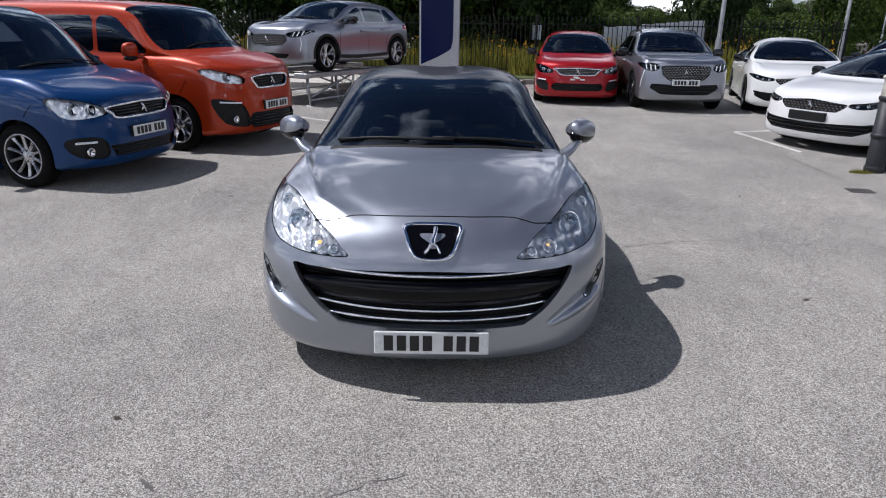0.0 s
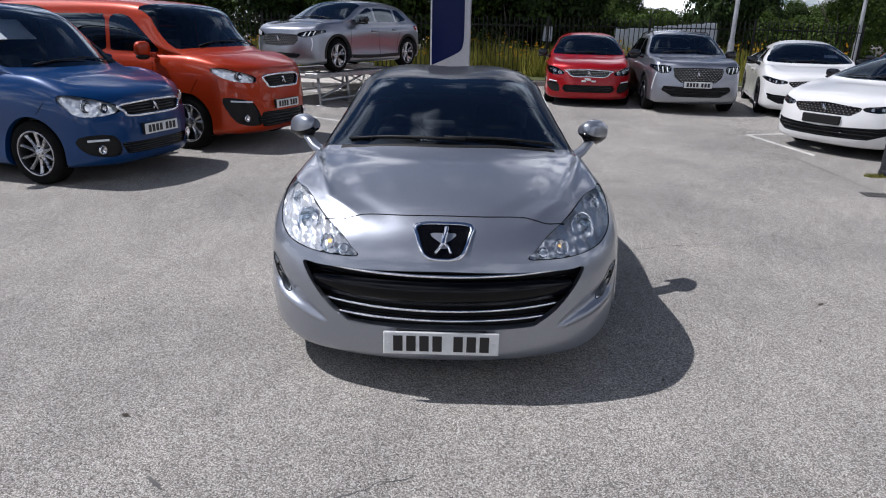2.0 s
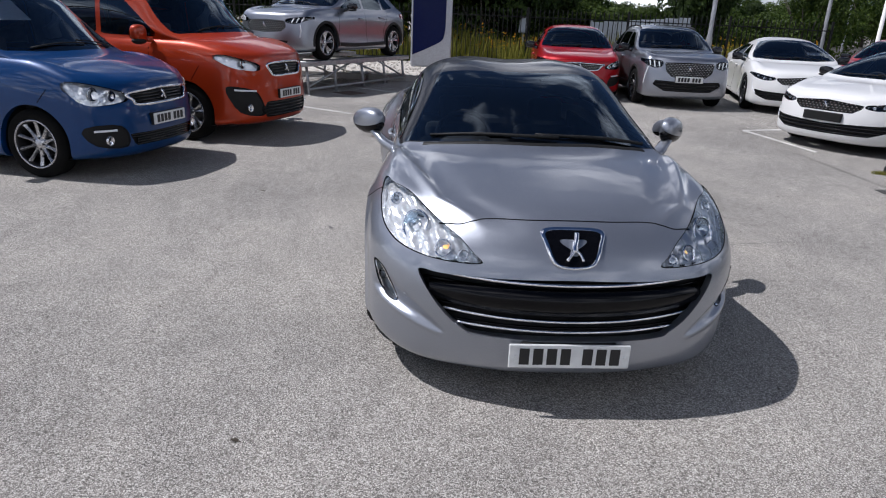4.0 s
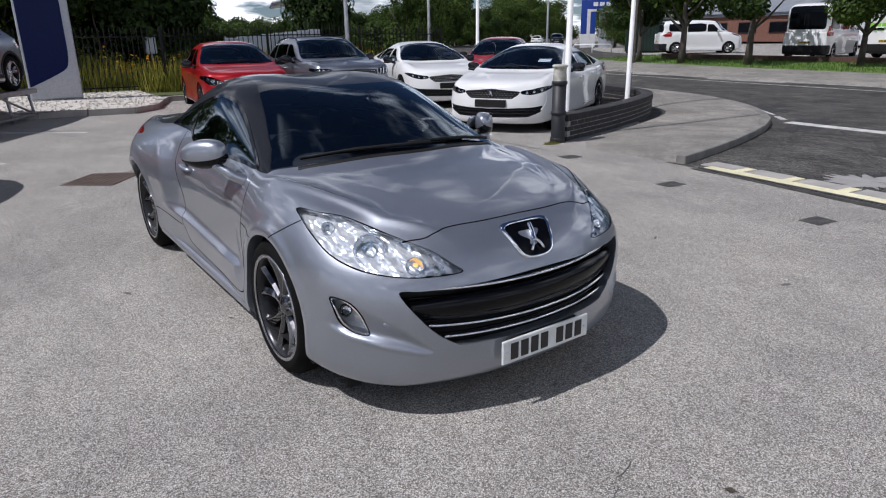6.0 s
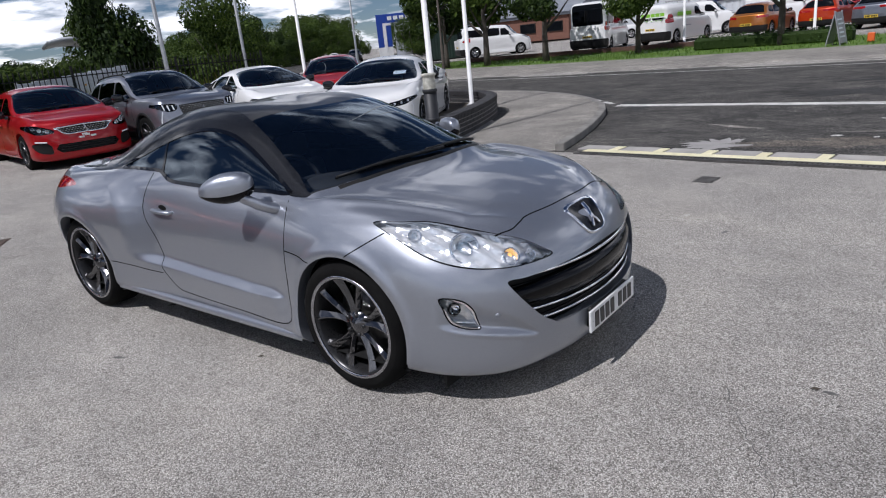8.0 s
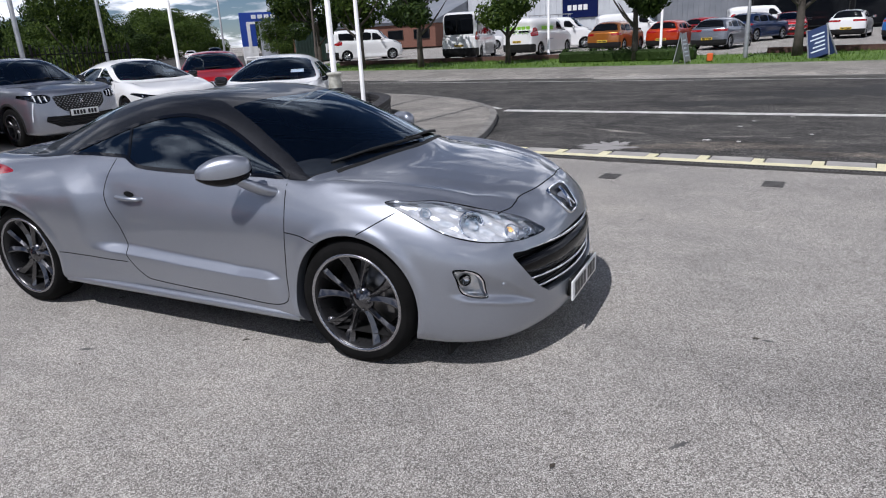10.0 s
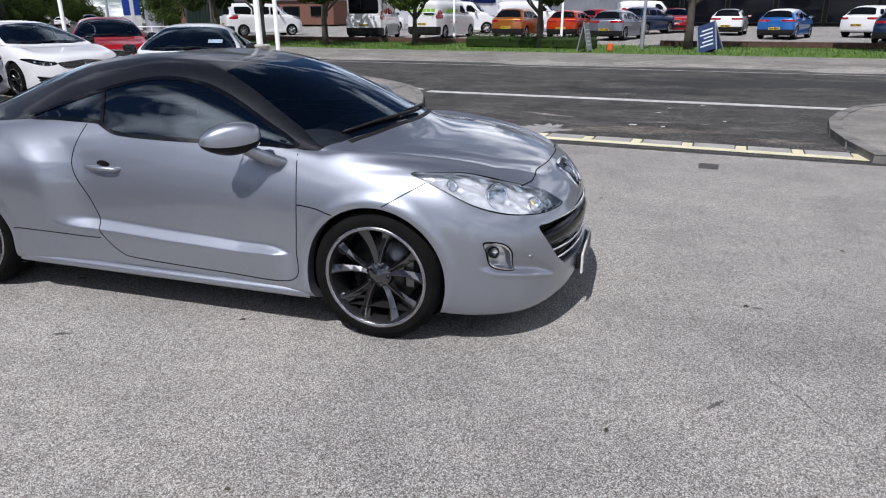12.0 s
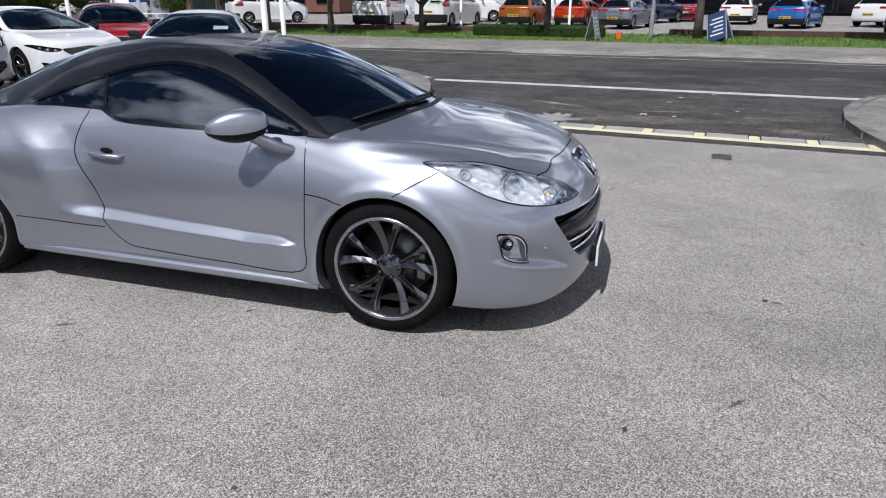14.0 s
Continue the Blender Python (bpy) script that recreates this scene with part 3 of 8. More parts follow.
def ribbon(name, laid, width, lift, material, parent, label="", round_=False):
    """A thin strip that follows a laid line."""
    vs, fs = [], []
    n = len(laid)
    for i, (p, nn) in enumerate(laid):
        d = (laid[min(i + 1, n - 1)][0] - laid[max(i - 1, 0)][0]).normalized()
        s = d.cross(nn).normalized() * width / 2
        if round_:
            vs += [p - s, p - s * 0.7 + nn * lift, p + s * 0.7 + nn * lift, p + s]
        else:
            vs += [p - s - nn * 0.004, p - s + nn * lift, p + s + nn * lift, p + s - nn * 0.004]
    for i in range(n - 1):
        for k in range(3):
            fs.append((4 * i + k, 4 * i + k + 1, 4 * i + k + 5, 4 * i + k + 4))
    if n < 2:
        return None
    return raw_part(name, vs, fs, material, parent, label, round_)

# ---- ground ----
# the road runs straight past the entrance, then bends to the right
ROAD_D, ROAD_N = Vector((0.1155, 0.9933)), Vector((0.9933, -0.1155))
BEND_U, BEND_R, BEND_T = 10.0, 80.0, 0.845
BEND_C = ROAD_D * BEND_U + ROAD_N * BEND_R
ROAD_A = math.atan2(ROAD_D.x, ROAD_D.y)


def across(x, y):
    """Metres across the road's line from the coupe, eastward."""
    p = Vector((x, y))
    if p.dot(ROAD_D) <= BEND_U:
        return p.dot(ROAD_N)
    q = p - BEND_C
    t = math.atan2(q.dot(ROAD_D), -q.dot(ROAD_N))
    if 0 <= t <= BEND_T:
        return BEND_R - q.length
    f = ROAD_A + BEND_T
    return BEND_R + q.dot(Vector((math.cos(f), -math.sin(f))))


def road_pt(u, v, z=0.0):
    """A place by metres along and across the road."""
    if u <= BEND_U:
        p = ROAD_D * u + ROAD_N * v
    else:
        t = min((u - BEND_U) / BEND_R, BEND_T)
        f = ROAD_A + t
        p = BEND_C - Vector((math.cos(f), -math.sin(f))) * (BEND_R - v) + Vector((math.sin(f), math.cos(f))) * max(0, u - BEND_U - BEND_T * BEND_R)
    return Vector((p.x, p.y, z))


def step(a, b, x):
    t = min(1, max(0, (x - a) / (b - a)))
    return t * t * (3 - 2 * t)


def gz(x, y):
    """Height of the land: level at the coupe, a slight rise behind it, and a rise over the road."""
    v = across(x, y)
    z = 0.012 * min(14, max(0, y - 5)) * (1 - step(7, 14, v))
    z += 0.10 * step(18.4, 18.6, v) + 0.06 * step(18.6, 22.3, v) + 0.10 * step(22.3, 27, v) + 0.011 * min(60, max(0, v - 27))
    return z


def sheet(name, pts, lift, material, parent=None, label="", fine=None):
    """A flat patch laid on the land, as a fan or strip of its outline."""
    bm = bmesh.new()
    f = bm.faces.new([bm.verts.new((p[0], p[1], 0)) for p in pts])
    if fine:
        bmesh.ops.triangulate(bm, faces=[f])
        bmesh.ops.subdivide_edges(bm, edges=bm.edges[:], cuts=fine, use_grid_fill=True)
    for v in bm.verts:
        v.co.z = gz(v.co.x, v.co.y) + lift
    bmesh.ops.recalc_face_normals(bm, faces=bm.faces[:])
    if sum(f.normal.z for f in bm.faces) < 0:
        bmesh.ops.reverse_faces(bm, faces=bm.faces[:])
    return part(name, bm, material, parent, label)


def land(name, us, vs, material, label):
    """A grid in road metres following the land."""
    V, F = [], []
    for v in vs:
        for u in us:
            p = road_pt(u, v)
            V.append((p.x, p.y, gz(p.x, p.y)))
    n = len(us)
    for j in range(len(vs) - 1):
        for i in range(n - 1):
            F.append((j * n + i, j * n + i + 1, (j + 1) * n + i + 1, (j + 1) * n + i))
    ob = raw_part(name, V, [f[::-1] for f in F], material)
    return tagged(ob, label, name.split("_")[0], kind="structure")


US = [-900, -300, -120, -60, -40] + list(np.arange(-30, 84, 2.0)) + [90, 105, 120, 200, 400, 900]
GX = [-900, -400, -200, -100, -60, -45] + list(np.arange(-32, -14, 2.0)) + list(np.arange(-14, 22, 1.0)) + list(np.arange(22, 81, 2.0)) + [90, 110, 150, 250, 450, 900]
GV, GF = [], []
for gy in GX:
    for gx in GX:
        gv = across(gx, gy)
        GV.append((gx, gy, gz(gx, gy) - (.02 if 4.93 < gv < 29 else 0)))
gn = len(GX)
for j in range(gn - 1):
    for i in range(gn - 1):
        GF.append((j * gn + i, j * gn + i + 1, (j + 1) * gn + i + 1, (j + 1) * gn + i))
tagged(raw_part("ground", GV, GF, M["lot"]), "pale worn asphalt of the car park", "ground", kind="structure")
land("road", US, [4.9, 5.4, 6, 7, 8, 9, 10, 11, 12, 13, 14, 15, 16, 17, 18, 18.4], M["road"], "dark patched asphalt road")
land("pavement", [u for u in US if u <= 36], [18.4, 18.6, 19, 20, 21, 22.3], M["walkway"], "grey asphalt footway over the road")
land("road_junction", [u for u in US if u >= 36], [18.4, 19, 20, 21, 22.3, 23, 24, 25, 26, 27], M["road"], "dark asphalt mouth of the side road")
land("verge", [u for u in US if u <= 36], [22.3, 23, 24, 25, 26, 27], M["grass"], "mown green grass verge")

# ---- cars: one cage for all bodies ----
# columns run round the body from nose centre to tail centre, rings from the sill up to the shoulder,
# and rows 4 to 14 go over the top from each side column to the middle
def build_cage(ring_pts, rows):
    """ring_pts[k][c] for 6 rings and 19 columns; rows[i][q] for rows 5 to 13 with q 1 to 4. Mirrors the half."""
    V, ids = [], {}

    def vid(key, p, side):
        if abs(p[0]) < 1e-6:
            side = 1
        kk = (key, side)
        if kk not in ids:
            ids[kk] = len(V)
            V.append((p[0] * side, p[1], p[2]))
        return ids[kk]

    def at(i, q, side):
        if q == 0:
            return vid(("r", 5, i), ring_pts[5][i], side)
        if i == 4:
            return vid(("r", 5, 4 - q), ring_pts[5][4 - q], side)
        if i == 14:
            return vid(("r", 5, 14 + q), ring_pts[5][14 + q], side)
        return vid(("t", i, q), rows[i][q - 1], side)

    F, UV = [], []
    for side in (1, -1):
        for k in range(5):
            for c in range(18):
                f = [vid(("r", k + a, c + b), ring_pts[k + a][c + b], side) for a, b in ((0, 0), (0, 1), (1, 1), (1, 0))]
                u = [(c + b, 100 + k + a) for a, b in ((0, 0), (0, 1), (1, 1), (1, 0))]
                F.append(f if side > 0 else f[::-1])
                UV.append(u if side > 0 else u[::-1])
        for i in range(4, 14):
            for q in range(4):
                f = [at(i + a, q + b, side) for a, b in ((0, 0), (1, 0), (1, 1), (0, 1))]
                u = [(i + a, q + b) for a, b in ((0, 0), (1, 0), (1, 1), (0, 1))]
                F.append(f if side > 0 else f[::-1])
                UV.append(u if side > 0 else u[::-1])
    return np.array(V, float), np.array(F), np.array(UV, float)


def plan_rings(plan, z_tab, in_tab, crown):
    """Rings 0 to 4 from a plan outline: heights and insets per ring at the columns; ring 5 is given as crown."""
    plan = np.array(plan, float)
    tan = np.gradient(plan, axis=0)
    tan /= np.linalg.norm(tan, axis=1)[:, None]
    nrm = np.stack([tan[:, 1], -tan[:, 0]], 1)
    nrm[0], nrm[-1] = (0, -1), (0, 1)
    cs = np.arange(19)
    rings = []
    for k in range(5):
        z = np.interp(cs, z_tab[0], z_tab[k + 1])
        ins = np.interp(cs, in_tab[0], in_tab[k + 1])
        xy = plan - nrm * ins[:, None]
        xy[0, 0] = xy[-1, 0] = 0
        rings.append([(xy[c, 0], xy[c, 1], z[c]) for c in cs])
    rings.append(crown)
    return rings


def wheel(parent, name, x, y, r, side, style, w=0.22, rim_r=None, mat="alloy"):
    """Tyre, rim with spokes, hub cap, bolts, brake disc; side is +1 on the car's left."""
    rim_r = rim_r or r * 0.70
    wh = new(name)
    wh.parent = parent
    wh.location = (x, y, r)
    s = side
    h = w / 2
    turned("tyre", [(rim_r - 0.012, -h * s), (rim_r + 0.012, -h * 0.98 * s), (r - 0.035, -h * s), (r - 0.010, -h * 0.86 * s), (r, -h * 0.66 * s), (r, h * 0.66 * s),
                    (r - 0.010, h * 0.86 * s), (r - 0.035, h * s), ((r + rim_r) / 2, h * 1.02 * s), (rim_r + 0.012, h * 0.98 * s), (rim_r - 0.012, h * 0.93 * s)], M["rubber"], wh, sides=40)
    turned("rim_lip", [(rim_r - 0.010, h * 0.955 * s), (rim_r - 0.004, h * 1.0 * s), (rim_r + 0.006, h * 0.995 * s), (rim_r + 0.008, h * 0.95 * s)], M["alloy_lip"], wh, sides=48)
    # barrel in near-black alloy: shade between the spokes is put into its colour
    turned("rim", [(rim_r * 0.93, -h * 0.9 * s), (rim_r * 0.88, h * 0.1 * s), (rim_r * 0.93, h * 0.75 * s), (rim_r - 0.012, h * 0.9 * s), (rim_r + 0.004, h * 0.99 * s), (rim_r + 0.006, h * 0.9 * s)], M["alloy_dark"], wh, sides=40)
    turned("brake_disc", [(0.02, -0.03 * s), (rim_r * 0.72, -0.03 * s), (rim_r * 0.72, -0.055 * s), (0.02, -0.055 * s)], M["steel"], wh, sides=28)
    bm = bmesh.new()
    n_sp, split, wide = style
    for k in range(n_sp):
        for g in ((-1, 1) if split else (0,)):
            a0 = 2 * math.pi * k / n_sp + math.pi / 2
            a1 = a0 + g * split
            pts = []
            for t in (0.0, 0.22, 0.45, 0.7, 0.87, 1.0):
                rr = 0.045 + (rim_r * 0.985 - 0.045) * t
                a = a0 + g * 0.13 + (a1 - a0 - g * 0.13) * t ** 1.2
                wd = wide * ((0.52 + 0.25 * t + 0.55 * t ** 4) if split else (1.0 - 0.35 * math.sin(math.pi * t)))
                xx = h * (0.62 + 0.22 * t - 0.10 * math.sin(math.pi * t)) * s
                ca, sa = math.cos(a), math.sin(a)
                c = Vector((xx, rr * ca, rr * sa))
                tv = Vector((0, -sa, ca)) * wd
                back = Vector((-0.035 * s, 0, 0))
                low = Vector((0.016 * s, 0, 0))
                ridge = tv * (.14 * g)
                pts.append([bm.verts.new(c - tv * 0.5 - low), bm.verts.new(c + ridge - tv * 0.06), bm.verts.new(c + ridge + tv * 0.06), bm.verts.new(c + tv * 0.5 - low),
                            bm.verts.new(c + tv * 0.4 + back), bm.verts.new(c - tv * 0.4 + back)])
            for p0, p1 in zip(pts, pts[1:]):
                for j in range(6):
                    bm.faces.new((p0[j], p0[(j + 1) % 6], p1[(j + 1) % 6], p1[j]))
    bmesh.ops.recalc_face_normals(bm, faces=bm.faces[:])
    part("spokes", bm, M[mat], wh)
    turned("hub_cap", [(0.001, h * 0.72 * s), (0.026, h * 0.70 * s), (0.034, h * 0.64 * s), (0.062, h * 0.60 * s), (0.075, h * 0.40 * s)], M[mat], wh, sides=20)
    for k in range(5):
        a = 2 * math.pi * (k + 0.5) / 5
        turned("bolt", [(0.0005, h * 0.67 * s), (0.010, h * 0.66 * s), (0.011, h * 0.5 * s)], M["alloy_dark"], wh, sides=8, centre=(0, 0.054 * math.cos(a), 0.054 * math.sin(a)))
    return wh


def number_plate(parent, y, z, width=0.52, tall=0.111, back=False, tilt=0, groups=(4, 3), x=0.0, name="number_plate"):
    """A plate with its characters as plain bars."""
    s = 1 if back else -1
    pl = block(name, (x - width / 2, x + width / 2, y - 0.006, y + 0.006, z - tall / 2, z + tall / 2), M["plate_yellow" if back else "plate_white"], parent,
               "yellow number plate" if back else "white number plate", 0.004)
    n = sum(groups)
    pitch = width * 0.86 / (n + 0.6)
    cx = x - width * 0.43
    for gi, g in enumerate(groups):
        for k in range(g):
            bm = bmesh.new()
            box(bm, cx + pitch * 0.14, cx + pitch * 0.86, y + s * 0.006, y + s * 0.0085, z - tall * 0.34, z + tall * 0.34)
            part("bar", bm, M["plate_ink"], pl)
            cx += pitch
        cx += pitch * 0.6
    return pl


def mirror_shell(parent, side, x, y, z, size, mat, foot, name="door_mirror"):
    """Rounded mirror housing on a stalk, with its glass facing back."""
    mo = new(name)
    mo.parent = parent
    L, D, H = size
    bm = bmesh.new()
    bmesh.ops.create_uvsphere(bm, u_segments=20, v_segments=12, radius=1.0)
    for v in bm.verts:
        px, py, pz = (math.copysign(abs(q) ** .62, q) * .93 for q in v.co)
        t = (px + 1) / 2
        v.co = Vector((side * (x + L * (px * 0.5)), y + (py * (D * 0.5) * (0.75 + 0.25 * (1 - t))) if py < 0 else y + py * D * 0.30,
                       z + pz * H * 0.5 * ((1.0 - 0.34 * t ** 2.2) if pz > 0 else (1.0 - 0.22 * t)) + 0.016 * px))
    bmesh.ops.recalc_face_normals(bm, faces=bm.faces[:])
    part("housing", bm, mat, mo, smooth=True)
    bm = bmesh.new()
    bmesh.ops.create_uvsphere(bm, u_segments=18, v_segments=8, radius=1.0)
    for v in bm.verts:
        v.co = Vector((side * (x + v.co.x * L * 0.47), y + v.co.y * D * 0.40 - D * 0.06, z - H * 0.36 + v.co.z * H * 0.17))
    part("lower_cap", bm, M["black_trim"], mo, smooth=True)
    bm = bmesh.new()
    bmesh.ops.create_circle(bm, cap_ends=True, segments=20, radius=1.0)
    for v in bm.verts:
        v.co = Vector((side * (x + v.co.x * L * 0.40), y + D * 0.285, z + v.co.y * H * 0.36))
    part("mirror_glass", bm, M["chrome"], mo)
    fx, fy, fz = foot
    bar("stalk", curve_pts([(side * (x - L * 0.36), y - 0.01, z - H * 0.25), (side * (fx + 0.05), (y + fy) / 2, (z - H * 0.3 + fz) / 2), (side * fx, fy, fz)], 4).tolist(), [0.026] * 4 + [0.034] * 5, mat, mo, sides=10)
    return mo


def lining(parent, V, faces, centre):
    """Dark trim on the inside of roof, pillars and shoulders."""
    vs, fs = submesh(V, faces)
    c = np.array(centre)
    raw_part("headlining", [c + (np.array(v) - c) * .975 for v in vs], fs, M["cabin"], parent, "dark roof lining")


def cabin(parent, y_dash, z_dash, y_seat, half_w, z_floor=0.3, rear_seat=None, mat="seat", y_tail=3.0, z_belt=0.9):
    """Dash, steering wheel, seats and a dark tub."""
    block("dashboard", (-half_w, half_w, y_dash - 0.25, y_dash + 0.45, z_floor + 0.25, z_dash), M["cabin"], parent, bevel=0.06, segments=2)
    block("cabin_tub", (-half_w, half_w, y_dash + 0.45, y_tail, z_floor - 0.1, z_floor), M["cabin"], parent, bevel=0.02)
    for s in (1, -1):
        block("door_lining", (s * (half_w + 0.045) - 0.012, s * (half_w + 0.045) + 0.012, y_dash + 0.05, y_tail - 0.15, z_floor, z_belt), M["cabin"], parent, bevel=0.008)
    for s in (1, -1):
        st = new("front_seat")
        st.parent = parent
        cx = s * half_w * 0.52
        block("seat_cushion", (cx - 0.24, cx + 0.24, y_seat - 0.5, y_seat, z_floor, z_floor + 0.22), M[mat], st, bevel=0.06, segments=2)
        block("seat_back", (cx - 0.235, cx + 0.235, y_seat - 0.06, y_seat + 0.08, z_floor + 0.1, z_dash - 0.03), M[mat], st, bevel=0.05, segments=2, m=Matrix.Translation((0, y_seat, z_floor)) @ pose(0, 0, 0, -14) @ Matrix.Translation((0, -y_seat, -z_floor)))
        block("headrest", (cx - 0.13, cx + 0.13, y_seat + 0.12, y_seat + 0.21, z_dash - 0.02, z_dash + 0.15), M[mat], st, bevel=0.035, segments=2)
    if rear_seat:
        block("rear_bench", (-half_w * 0.95, half_w * 0.95, rear_seat - 0.1, rear_seat + 0.08, z_floor + 0.05, z_dash - 0.05), M[mat], parent, bevel=0.05, segments=2)
    sw = new("steering_wheel")
    sw.parent = parent
    cx, cy, cz = -half_w * 0.52, y_dash + 0.52, z_dash - 0.03
    ring = [(cx + 0.18 * math.cos(a), cy + 0.07 * math.sin(a), cz + 0.165 * math.sin(a)) for a in np.linspace(0, 2 * math.pi, 25)]
    bar("wheel_rim", ring, 0.016, M["cabin"], sw)
    block("wheel_hub", (cx - 0.16, cx + 0.16, cy - 0.05, cy - 0.02, cz - 0.05, cz + 0.04), M["cabin"], sw, bevel=0.012)


# ---- the silver coupe ----
def arch_fn(y, r, zc=0.335, w=0.5, rz=None):
    rz = rz or r
    return lambda V, uv, top: np.where(np.abs(V[:, 0]) > w, np.hypot((V[:, 1] - y) / r, (V[:, 2] - zc) / rz) * r - r, 9.0)


def front_fn(poly, y_max, flip=True, y_min=-9):
    """A region drawn in the front view."""
    return lambda V, uv, top: np.where((V[:, 1] < y_max) & (V[:, 1] > y_min), poly_sdf(np.stack([np.abs(V[:, 0]) if flip else V[:, 0], V[:, 2]], 1), poly), 9.0)


def side_fn(poly, x_min=0.3):
    return lambda V, uv, top: np.where(np.abs(V[:, 0]) > x_min, poly_sdf(V[:, 1:3], poly), 9.0)


def coupe():
    car = thing("coupe", "silver two-door coupe with black roof and dark alloy wheels", "car")
    plan = [(0, -.935), (.25, -.92), (.47, -.865), (.69, -.762), (.835, -.575), (.896, -.36), (.912, 0), (.896, .38), (.874, .75), (.866, 1.2), (.868, 1.65), (.905, 2.1), (.926, 2.6),
            (.895, 2.95), (.81, 3.16), (.67, 3.27), (.47, 3.33), (.25, 3.355), (0, 3.36)]
    cols = [0, 2, 3, 4, 5, 6, 7, 8, 10, 11, 12, 13, 14, 16, 18]
    z_tab = [cols,
             [.135, .135, .135, .14, .15, .16, .165, .165, .17, .18, .20, .21, .22, .24, .24],
             [.175, .175, .178, .19, .205, .205, .205, .21, .215, .22, .24, .25, .26, .28, .28],
             [.335, .335, .34, .35, .36, .36, .36, .36, .375, .40, .42, .44, .45, .46, .46],
             [.49, .49, .50, .51, .52, .52, .52, .52, .54, .57, .58, .60, .60, .60, .60],
             [.665, .665, .665, .67, .685, .715, .715, .70, .72, .76, .78, .78, .78, .78, .78]]
    in_tab = [cols,
              [.14, .13, .12, .11, .10, .11, .11, .10, .10, .12, .13, .14, .14, .14, .14],
              [.035, .03, .03, .025, .012, .005, -.006, -.008, -.008, .005, .03, .05, .06, .06, .06],
              [.012, .012, .012, .01, .0, .0, .004, .006, .006, .002, .012, .02, .03, .02, .02],
              [.008, .008, .008, .008, .004, .0, .006, .008, .010, .004, .002, .0, .0, .0, .0],
              [.062, .062, .055, .04, .022, .006, .014, .022, .032, .006, -.006, .008, .02, .03, .03]]
    crown = [(0, -.745, .797), (.22, -.735, .795), (.42, -.685, .792), (.60, -.575, .79), (.735, -.40, .815), (.79, -.27, .848), (.805, 0, .878), (.795, .36, .893), (.782, .75, .903),
             (.778, 1.2, .905), (.783, 1.65, .925), (.80, 2.1, .955), (.79, 2.6, .965), (.755, 2.92, .958), (.69, 3.08, .952), (.59, 3.18, .952), (.42, 3.24, .957), (.22, 3.27, .962), (0, 3.28, .965)]
    rings = plan_rings(plan, z_tab, in_tab, crown)
    rows = {5: [(.66, -.375, .857), (.475, -.465, .870), (.24, -.525, .864), (0, -.545, .866)],
            6: [(.705, -.02, .904), (.55, -.07, .927), (.27, -.17, .930), (0, -.20, .933)],
            7: [(.745, .33, .917), (.695, .29, .945), (.38, .11, .972), (0, .045, .980)],
            8: [(.725, .74, .985), (.64, .67, 1.10), (.345, .50, 1.16), (0, .45, 1.172)],
            9: [(.705, 1.15, 1.06), (.595, 1.06, 1.25), (.325, .94, 1.305), (0, .90, 1.305)],
            10: [(.70, 1.62, 1.07), (.582, 1.5, 1.275), (.315, 1.45, 1.352), (0, 1.45, 1.338)],
            11: [(.70, 2.10, 1.03), (.565, 2.05, 1.175), (.305, 2.0, 1.305), (0, 2.0, 1.285)],
            12: [(.66, 2.5, .995), (.53, 2.48, 1.05), (.29, 2.5, 1.165), (0, 2.5, 1.15)],
            13: [(.62, 2.92, .975), (.47, 2.92, .985), (.26, 2.94, 1.0), (0, 2.95, 1.0)]}
    V, F, UV = shell(*build_cage(rings, rows), 5)
    V = pressings(V)
    lamp = curve_pts([(.388, .648), (.54, .643), (.669, .655), (.755, .676), (.808, .718), (.824, .785), (.815, .838), (.795, .856), (.765, .853), (.69, .842), (.605, .797), (.54, .765), (.475, .732), (.42, .685)], 6, True)
    grille = curve_pts([(0, .604), (.30, .597), (.55, .592), (.635, .597), (.645, .575), (.60, .50), (.53, .415), (.45, .355), (.38, .335), (0, .335), (-.38, .335), (-.45, .355), (-.53, .415), (-.60, .50),
                        (-.645, .575), (-.635, .597), (-.55, .592), (-.30, .597)], 5, True)
    fog = curve_pts([(.845, .553), (.802, .543), (.772, .500), (.752, .455), (.735, .402), (.762, .397), (.797, .410), (.822, .447), (.838, .500)], 4, True)
    win = curve_pts([(.445, .938), (.648, 1.041), (.82, 1.128), (.95, 1.184), (1.07, 1.219), (1.25, 1.239), (1.45, 1.222), (1.67, 1.172), (1.91, 1.10), (2.16, 1.015), (1.98, 1.014), (1.71, 1.010),
                     (1.645, 1.0), (1.58, .968), (1.48, .950), (1.2, .940), (.85, .940), (.6, .939)], 4, True)
    tail = curve_pts([(2.60, .905), (2.74, .932), (2.95, .935), (3.2, .91), (3.2, .87), (2.95, .865), (2.76, .882)], 4, True)
    def inner(u):
        # inner edge of the roof arches, in rows of the cage
        return np.interp(u, [6.9, 7.0, 7.25, 7.5, 8.0, 8.6, 9.0, 9.3, 10.0, 12.0, 13.0], [1.50, 1.58, 1.90, 2.06, 2.15, 2.28, 2.40, 2.52, 2.58, 2.50, 2.2])
    def screen_fn(V, uv, top):
        return np.where(top, np.maximum(np.maximum(7.01 - uv[:, 0], uv[:, 0] - 8.93), inner(uv[:, 0]) - uv[:, 1]) * 0.3, 9.0)
    def rear_fn(V, uv, top):
        return np.where(top, np.maximum(np.maximum(11.0 - uv[:, 0], uv[:, 0] - 12.75), 2.35 - uv[:, 1]) * 0.3, 9.0)
